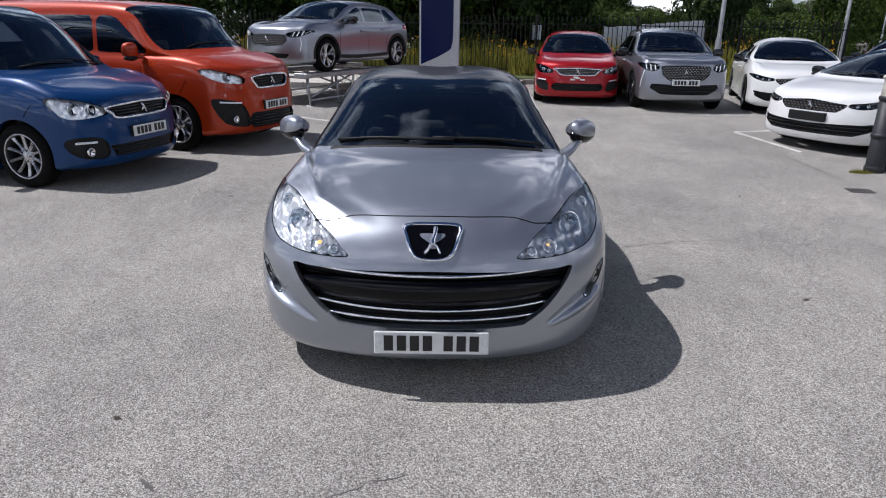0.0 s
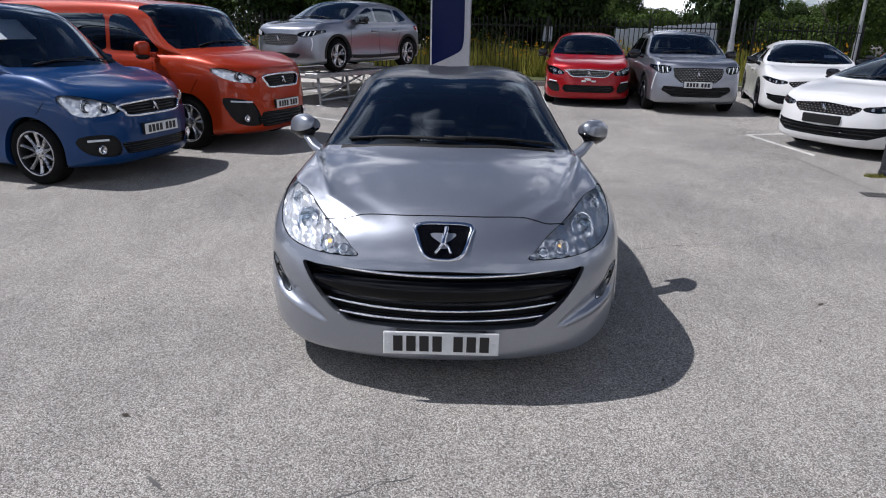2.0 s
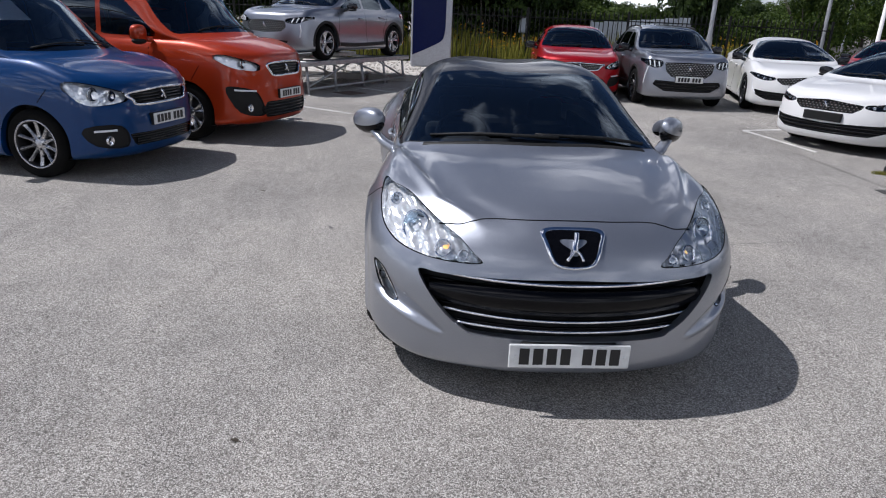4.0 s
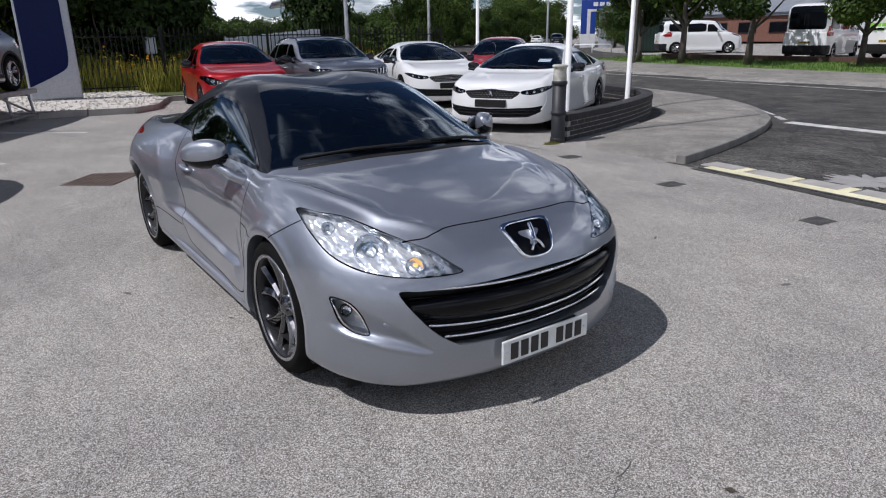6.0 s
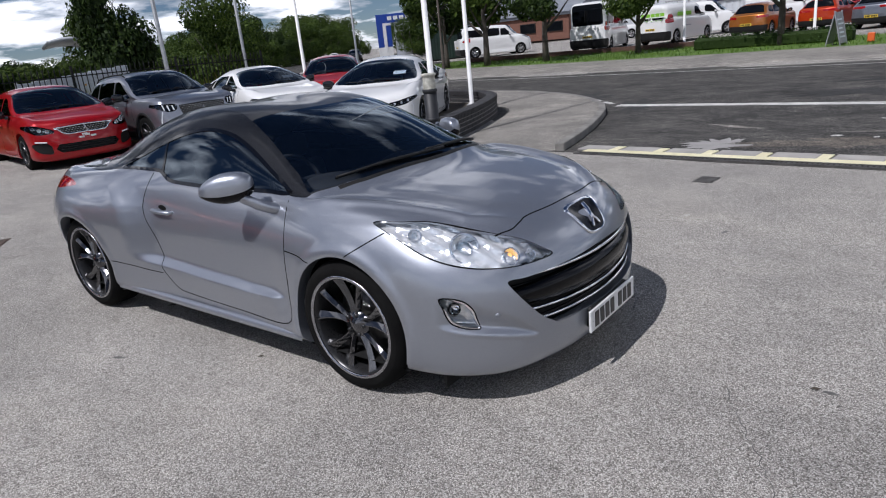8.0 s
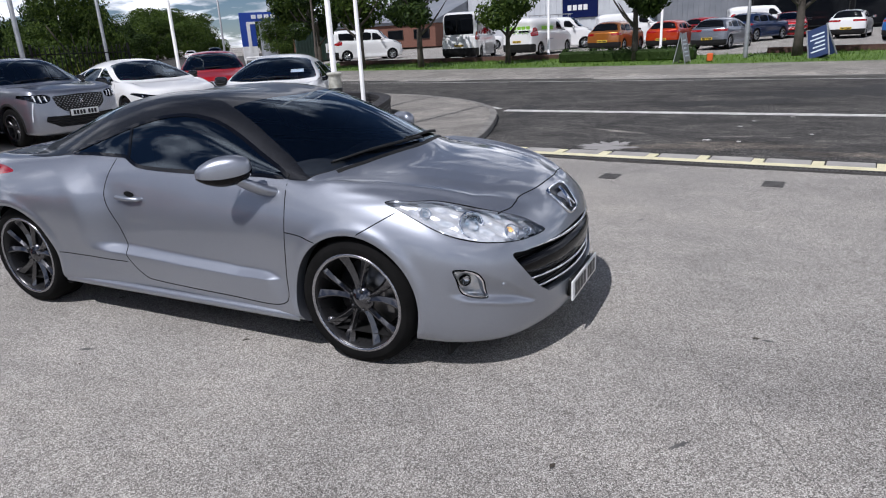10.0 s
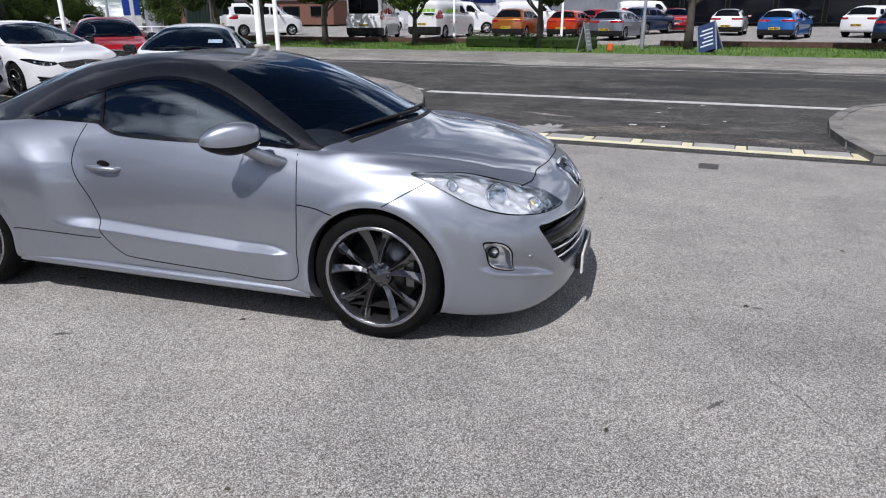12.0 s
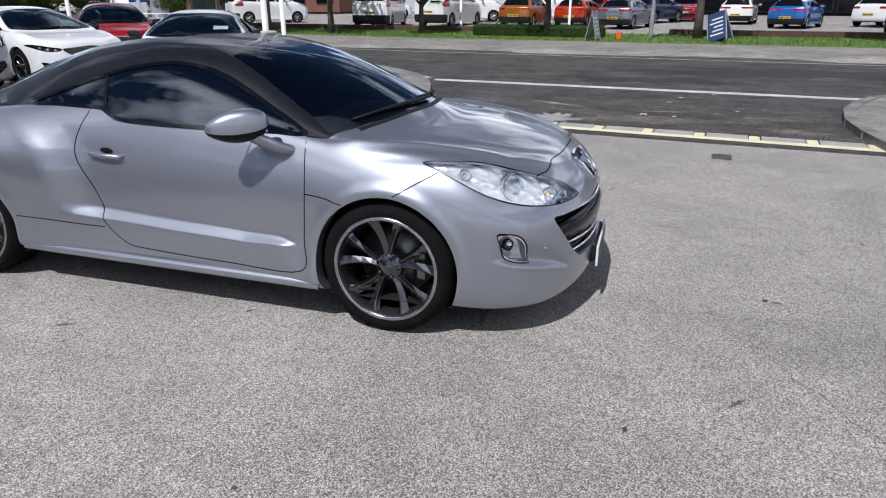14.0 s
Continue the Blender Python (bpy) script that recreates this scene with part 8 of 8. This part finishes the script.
VAN_WHITE = dict(skirt=.62, W=1.02, fo=.95, wb=3.6, ro=.95, H=2.45, zb=1.25, zh=1.02, zc=1.30, r=.345, yc=-.05, yh=.80, yr=4.35, yg=4.45, zd=1.2, rail=.88, nd=.40, rd=.03, hd=.06, bow=.02, zf=.28, td=.06, bulge=.06,
                 posts=[1.35, 2.9, 4.25], wt=.42, spokes=(6, 0, .06), tail=[(.86, 1.0), (1.0, 1.0), (1.0, 1.45), (.86, 1.45)], rear_plate=.75, front=dict(lamp=[(.6, .95), (.85, .92), (.96, 1.15), (.8, 1.15)], bright=True, grille=[(0, .75), (.5, .75), (.5, .85), (0, .85)], plate=.5))
VAN_PANEL = dict(VAN_WHITE, posts=[1.35], wt=.22, rear_glass=False, H=1.97, fo=.9, wb=3.1, ro=.95, yr=3.75, yg=3.9, W=.97, rail=.80)
VAN_PEOPLE = dict(VAN_WHITE, tail=[(.92, 1.0), (1.0, 1.0), (1.0, 1.3), (.92, 1.3)], posts=[1.35, 2.5, 3.6], wt=.2, H=1.97, fo=.93, wb=3.1, ro=.98, yr=3.75, yg=3.9, W=.97, rail=.80)
COMPACT = dict(SMALL, spokes=(5, .2, .06), skirt=.46)
CROSS = dict(SUV, wheel_mat="alloy_bright", skirt=.55)


def far_car(name, label, spec, mt, back, h, cat="car", lv=2):
    """A vehicle whose tail stands at back and whose nose points along h."""
    hv = Vector(h).normalized()
    L = spec["fo"] + spec["wb"] + spec["ro"]
    fr = (back[0] + hv.x * L, back[1] + hv.y * L)
    mid = (back[0] + hv.x * L / 2, back[1] + hv.y * L / 2)
    return std_car(name, label, spec, M[mt], heading(fr, h, spec["fo"], gz(*mid)), lv, "vehicles over the road", cat, False)


far_car("van", "white passenger van on the forecourt", VAN_PEOPLE, "white_paint", (34.0, 24.5), (.74, -.67), "van")
mb_van = far_car("minibus", "white high-roof minibus seen from behind", VAN_WHITE, "white_paint", (29.8, 13.2), (.985, .17), "van")
for s_ in (1, -1):
    block("rear_door_window", (s_ * .43 - .33, s_ * .43 + .33, 4.40, 4.535, 1.45, 2.08), M["shop_glass"], mb_van, "dark rear door window", .02)
lv_van = far_car("van", "white panel van with green livery", VAN_PANEL, "white_paint", (31.6, 10.6), (.98, -.20), "van")
for k in range(6):
    block("livery_patch", (-.80 + k * .27, -.58 + k * .27, 4.03, 4.062, 1.36, 1.52), M["green_livery"], lv_van, "lime green livery patch", .004)
for k in range(5):
    block("livery_dot", (-.66 + k * .27, -.58 + k * .27, 4.04, 4.066, 1.16, 1.20), M["green_livery"], lv_van, "lime green livery dot", .003)
for s_ in (1, -1):
    block("livery_panel", (s_ * .955 - .02, s_ * .955 + .02, 1.75, 3.0, 1.32, 1.50), M["green_livery"], lv_van, "lime green side livery", .004)
    block("livery_stripe", (s_ * .962 - .02, s_ * .962 + .02, 1.75, 2.6, .80, .86), M["sign_grey"], lv_van, "grey lettering stripe", .003)
for s_ in (1, -1):
    block("rear_door_window", (s_ * .42 - .30, s_ * .42 + .30, 4.01, 4.05, 1.22, 1.30), M["shop_glass"], lv_van, "", .004)
rk_van = far_car("van", "white panel van with a roof rack", VAN_PANEL, "white_paint", (39.0, 13.0), (.35, -.94), "van")
for k in range(5):
    bar("rack_bar", [(-.7, .9 + k * .62, 1.96), (-.7, .9 + k * .62, 2.10), (.7, .9 + k * .62, 2.10), (.7, .9 + k * .62, 1.96)], .025, M["galv"], rk_van, sides=6)
for x in (-.62, -.2, .2, .62):
    bar("rack_rail", [(x, .75, 2.13), (x, 3.5, 2.13)], .022, M["galv"], rk_van, sides=6)
far_car("van", "white panel van on the forecourt", VAN_PANEL, "white_paint", (42.5, 9.0), (.35, -.94), "van")
far_car("crossover", "copper orange crossover seen from behind", CROSS, "copper_paint", (31.0, 5.9), (.99, -.14))
far_car("hatchback", "dark orange hatchback seen from behind", COMPACT, "orange_paint", (33.3, 3.4), (.985, -.17))
far_car("hatchback", "grey hatchback seen from behind", COMPACT, "grey_paint", (30.9, 1.0), (.956, -.29))
far_car("suv", "dark grey car on the forecourt", CROSS, "navy_paint", (38.0, .2), (.86, -.50))
far_car("hatchback", "small red hatchback facing the road", HATCH_RED, "red_paint", (45.5, -2.6), (-1, -.02))
far_car("hatchback", "white hatchback seen from behind", dict(COMPACT, two_tone=True), "white_paint", (37.4, -5.1), (.97, -.2))
far_car("hatchback", "bright blue hatchback with a white roof", dict(COMPACT, two_tone="white_paint"), "bright_blue", (33.0, -6.9), (.91, -.41))
far_car("suv", "white SUV with orange wheels", dict(SUV, wheel_mat="copper_paint"), "white_paint", (35.5, -11.0), (.80, -.60))
far_car("hatchback", "dark blue hatchback on the forecourt", COMPACT, "navy_paint", (29.5, -11.0), (.9, -.4))
far_car("hatchback", "white hatchback far down the forecourt", COMPACT, "white_paint", (45, 20.5), (.6, -.8))
far_car("hatchback", "red hatchback behind the row", COMPACT, "red_paint", (42, 3.0), (.8, -.6))
far_car("van", "white pickup by the showroom", VAN_PANEL, "white_paint", (52, 1.5), (.2, -.98), "van")
far_car("car", "white car far up the road", COMPACT, "white_paint", (71.5, 75.5), (.75, .66))
far_car("suv", "dark SUV coming down the road", CROSS, "black_roof", (62.0, 61.6), (-.68, -.73))

def post(x, y, h, label, arm=True, mat="galv"):
    po = thing("lamp_post", label, "lamp post", m=pose(x, y, gz(x, y)))
    turned("column", [(.085, 0), (.085, 1.2), (.06, 1.3), (.045, h), (.001, h)], M[mat], po, sides=12, axis="z")
    if arm:
        bar("lamp_arm", [(0, 0, h), (-.25, 0, h + .18), (-.8, 0, h + .25)], .03, M[mat], po, sides=8)
        block("lamp_head", (-1.15, -.7, -.09, .09, h + .20, h + .30), M[mat], po, bevel=.03)
    return po


post(7.5, 15.2, 8.5, "grey steel lamp post behind the railings", False)
post(13.4, 19.6, 8.5, "grey steel lamp post behind the railings", False)
post(24.9, -.9, 7.5, "grey steel lamp post on the verge", False)
post(*tuple(road_pt(34, 19.4))[:2], 8.0, "grey steel lamp post up the road")
post(*tuple(road_pt(70, 11))[:2], 8.0, "grey steel lamp post up the road")
post(25.6, 19.4, 6.5, "dark wooden post on the verge", False, "bark")
pole("flagpole", "white flagpole over the road", 29.5, 8.2, 7.0, .06, .045, "white_metal")
pole("flagpole", "white flagpole over the road", 30.5, 3.0, 7.0, .06, .045, "white_metal")

def a_board(x, y, rz, tip, label, mat):
    ab = thing("a_board", label, "sign", m=pose(x, y, gz(x, y), 0, 0, rz) @ pose(0, 0, 0, 0, tip, 0))
    for s in (1, -1):
        mm = pose(0, s * .22, 0, s * 12, 0, 0)
        bm = bmesh.new()
        box(bm, -.35, .35, -.012, .012, .06, 1.08, .006, mm)
        part("board_panel", bm, M[mat], ab)
        for xx in (-.37, .37):
            bm = bmesh.new()
            box(bm, xx - .02, xx + .02, -.018, .018, 0, 1.12, .004, mm)
            part("board_leg", bm, M["galv"], ab)
        for k in range(5):
            bm = bmesh.new()
            box(bm, -.26, .26 - .08 * (k % 3), -s * .016 - .003, -s * .016 + .003, .25 + k * .14, .30 + k * .14, 0, mm @ pose(0, s * .032, 0))
            part("bar", bm, M["paper"], ab)
    return ab


a_board(23.3, 1.2, -8, 0, "folding metal sign board on the verge", "galv")
a_board(23.6, -3.4, 55, 18, "dark poster board leaning over on the verge", "poster")
block("cone_box", (23.5, 23.72, .15, .35, .20, .48), M["orange_sign"], None, "", .02)
tagged(bpy.data.objects["cone_box"], "small orange marker box on the grass", "marker")
bpy.data.objects["cone_box"].name = "marker_box"
drain("road_gully", 18.9, 8.1, .7, .35, -6, "dark iron gully grate at the far kerb", "iron", 6)

# the blue gateway sign up the road
gsx, gsy = 50.6, 45.2
gs = thing("gateway_sign", "blue and white gateway sign with a grey column", "sign", m=pose(gsx, gsy, gz(gsx, gsy) - .05, 0, 0, -46.4))
block("sign_leg", (-1.05, .40, -.35, .35, 1.35, 4.55), M["sign_blue"], gs, "blue upright panel", .02)
block("sign_foot", (-1.05, .40, -.35, .35, 0, 1.35), M["white_metal"], gs, "white lower panel", .02)
block("sign_stripe", (-.45, -.12, -.38, -.34, .25, 3.45), M["white_metal"], gs, "white stripe", .01)
block("sign_stripe", (-.45, .42, -.38, -.34, 3.45, 3.68), M["white_metal"], gs, "white stripe", .01)
block("sign_beam", (.405, 3.2, -.35, .35, 3.7, 4.55), M["sign_blue"], gs, "blue cross beam", .02)
turned("sign_column", [(.80, 0), (.80, 3.7)], M["sign_grey"], gs, "pale grey column", sides=28, axis="z", centre=(1.55, 0, 0))
for k in range(4):
    block("bar", (.1 + k * .62, .55 + k * .62, -.39, -.345, 3.95, 4.32), M["white_metal"], gs, bevel=.004)


def shed(name, label, u0, u1, v0, v1, z0, h, mat, bays, win=None, rib=0.35, roof="cladding"):
    """A plain commercial building with ribbed cladding, a parapet, openings and roof."""
    b = thing(name, label, "building", m=RM)
    block("wall", (v0, v1, u0, u1, z0, h), M[mat], b, bevel=.03)
    block("roof", (v0 - .25, v1 + .25, u0 - .25, u1 + .25, h, h + .35), M[roof], b, bevel=.05)
    if rib:
        bm = bmesh.new()
        u = u0 + rib
        while u < u1:
            box(bm, v0 - .05, v0, u - rib * .18, u + rib * .18, z0, h)
            u += rib
        part("cladding_ribs", bm, M[mat], b)
    if win:
        n, w0, z1, z2, gl = win
        for k in range(n):
            c = u0 + (u1 - u0) * (k + .5) / n
            wi = new("window")
            wi.parent = b
            block("frame", (v0 - .10, v0 + .02, c - w0 / 2 - .08, c + w0 / 2 + .08, z1 - .08, z2 + .08), M["black_metal"], wi, bevel=.01)
            block("pane", (v0 - .115, v0 - .095, c - w0 / 2, c + w0 / 2, z1, z2), M[gl], wi, bevel=.003)
    return b


shed("showroom", "dark glass-fronted showroom over the road", -38, 6.5, 56, 75, .6, 5.6, "dark_clad", 0, (13, 3.0, .9, 4.2, "shop_glass"), 0, "dark_clad")
shed("warehouse", "grey ribbed metal warehouse behind the forecourt", 6.6, 17, 66, 90, .6, 8.5, "cladding", 0, None, .5)
wh = shed("warehouse", "white metal warehouse with a blue sign panel", 17, 35.5, 62, 90, .6, 8, "white_clad", 0, None, .6)
block("sign_panel", (61.80, 62.0, 21.0, 24.6, 2.6, 7.2), M["sign_navy"], wh, "dark blue sign panel", .03)
for k in range(4):
    block("bar", (61.76, 61.81, 22.0 + k * .55, 22.4 + k * .55, 3.3, 3.8), M["white_metal"], wh, bevel=.004)
ws = shed("workshop", "red brick workshop with a grey pitched roof", 36, 56, 56, 76, .6, 2.9, "red_brick", 0, (6, 1.8, 1.5, 2.3, "shop_glass"), 0, "cladding")
raw_part("roof_slope", [(55.6, 35.6, 3.2), (55.6, 56.4, 3.2), (64, 56.4, 5.6), (64, 35.6, 5.6), (76.4, 35.6, 3.2), (76.4, 56.4, 3.2)], [(0, 1, 2, 3), (3, 2, 5, 4), (0, 3, 4), (1, 5, 2)], M["cladding"], ws, "grey pitched roof", False)
# dark green steel store beside the forecourt, and a low hoop barrier at the corner of the verge
st = thing("steel_store", "dark green ribbed steel store beside the forecourt", "container", m=pose(37.6, 27.9, gz(37.6, 27.9), 0, 0, -50))
block("store_body", (-1.6, 1.5, -1.2, 1.2, .08, 2.05), M["dark_green"], st, bevel=.02)
block("store_roof", (-1.66, 1.56, -1.26, 1.26, 2.05, 2.14), M["dark_green"], st, bevel=.02)
for k in range(15):
    block("rib", (-1.56 + k * .21, -1.46 + k * .21, -1.24, -1.195, .12, 2.0), M["dark_green"], st, bevel=.01)
block("skid", (-1.5, 1.4, -1.1, 1.1, -.06, .08), M["black_metal"], st, "black skid", .01)
hb = thing("hoop_barrier", "low pale steel hoop barrier at the verge corner", "barrier", m=pose(35.3, 31.0, gz(35.3, 31.0), 0, 0, -42))
bar("hoop", [(-1.35, 0, -.1), (-1.35, 0, .5), (-1.25, 0, .6), (1.25, 0, .6), (1.35, 0, .5), (1.35, 0, -.1)], .04, M["white_metal"], hb, sides=8)
bar("mid_post", [(0, 0, -.1), (0, 0, .58)], .035, M["white_metal"], hb, sides=8)
# pale sheet fence beyond the railings
sf = thing("sheet_fence", "pale ribbed sheet steel fence beyond the railings", "fence", m=pose(7.0, 19.6, gz(7, 19.5), 0, 0, -12))
for k in range(8):
    block("fence_sheet", (-1.6 + k * .4, -1.21 + k * .4, -.02, .02 + .01 * (k % 2), .05, 1.45 + .035 * k), M["sheet_pale"], sf, bevel=.006)
for k in range(3):
    block("fence_post", (-1.6 + k * 1.6 - .04, -1.6 + k * 1.6 + .04, .04, .12, 0, 1.5), M["galv"], sf, bevel=.006)
# small pale sign on a post in the weeds, modelled as a shallow box
uc = thing("utility_cabinet", "small pale utility cabinet on a post", "cabinet", m=pose(3.2, 20.5, gz(3, 20) + .05))
bar("sign_post", [(0, 0, -.06), (0, 0, 1.0)], .04, M["galv"], uc, sides=8)
block("sign_box", (-.16, .16, -.10, .10, .95, 1.5), M["sheet_pale"], uc, bevel=.02)
block("sign_plate", (-.13, .13, -.115, -.098, 1.0, 1.45), M["sheet_pale"], uc, bevel=.008)


# white arched canopy far behind the trees
ca = thing("arched_canopy", "white arched roof among the trees", "building", m=pose(17.6, 43.3, 0, 0, 0, -20))
V, F = [], []
for k in range(13):
    a = math.pi * (.12 + .5 * k / 12)
    for y in (-4, 4):
        V.append((2.6 * math.cos(a) * 1.2, y, 1.6 + 2.4 * math.sin(a)))
    for y in (-4, 4):
        V.append((2.5 * math.cos(a) * 1.2, y, 1.5 + 2.3 * math.sin(a)))
for k in range(12):
    b = 4 * k
    F += [(b, b + 1, b + 5, b + 4), (b + 2, b + 6, b + 7, b + 3), (b, b + 4, b + 6, b + 2), (b + 1, b + 3, b + 7, b + 5)]
raw_part("canopy_shell", V, F, M["white_clad"], ca)
for x in (-1.5, 2.6):
    for y in (-3.6, 3.6):
        bar("canopy_post", [(x, y, 0), (x, y, 2.4)], .08, M["white_metal"], ca)
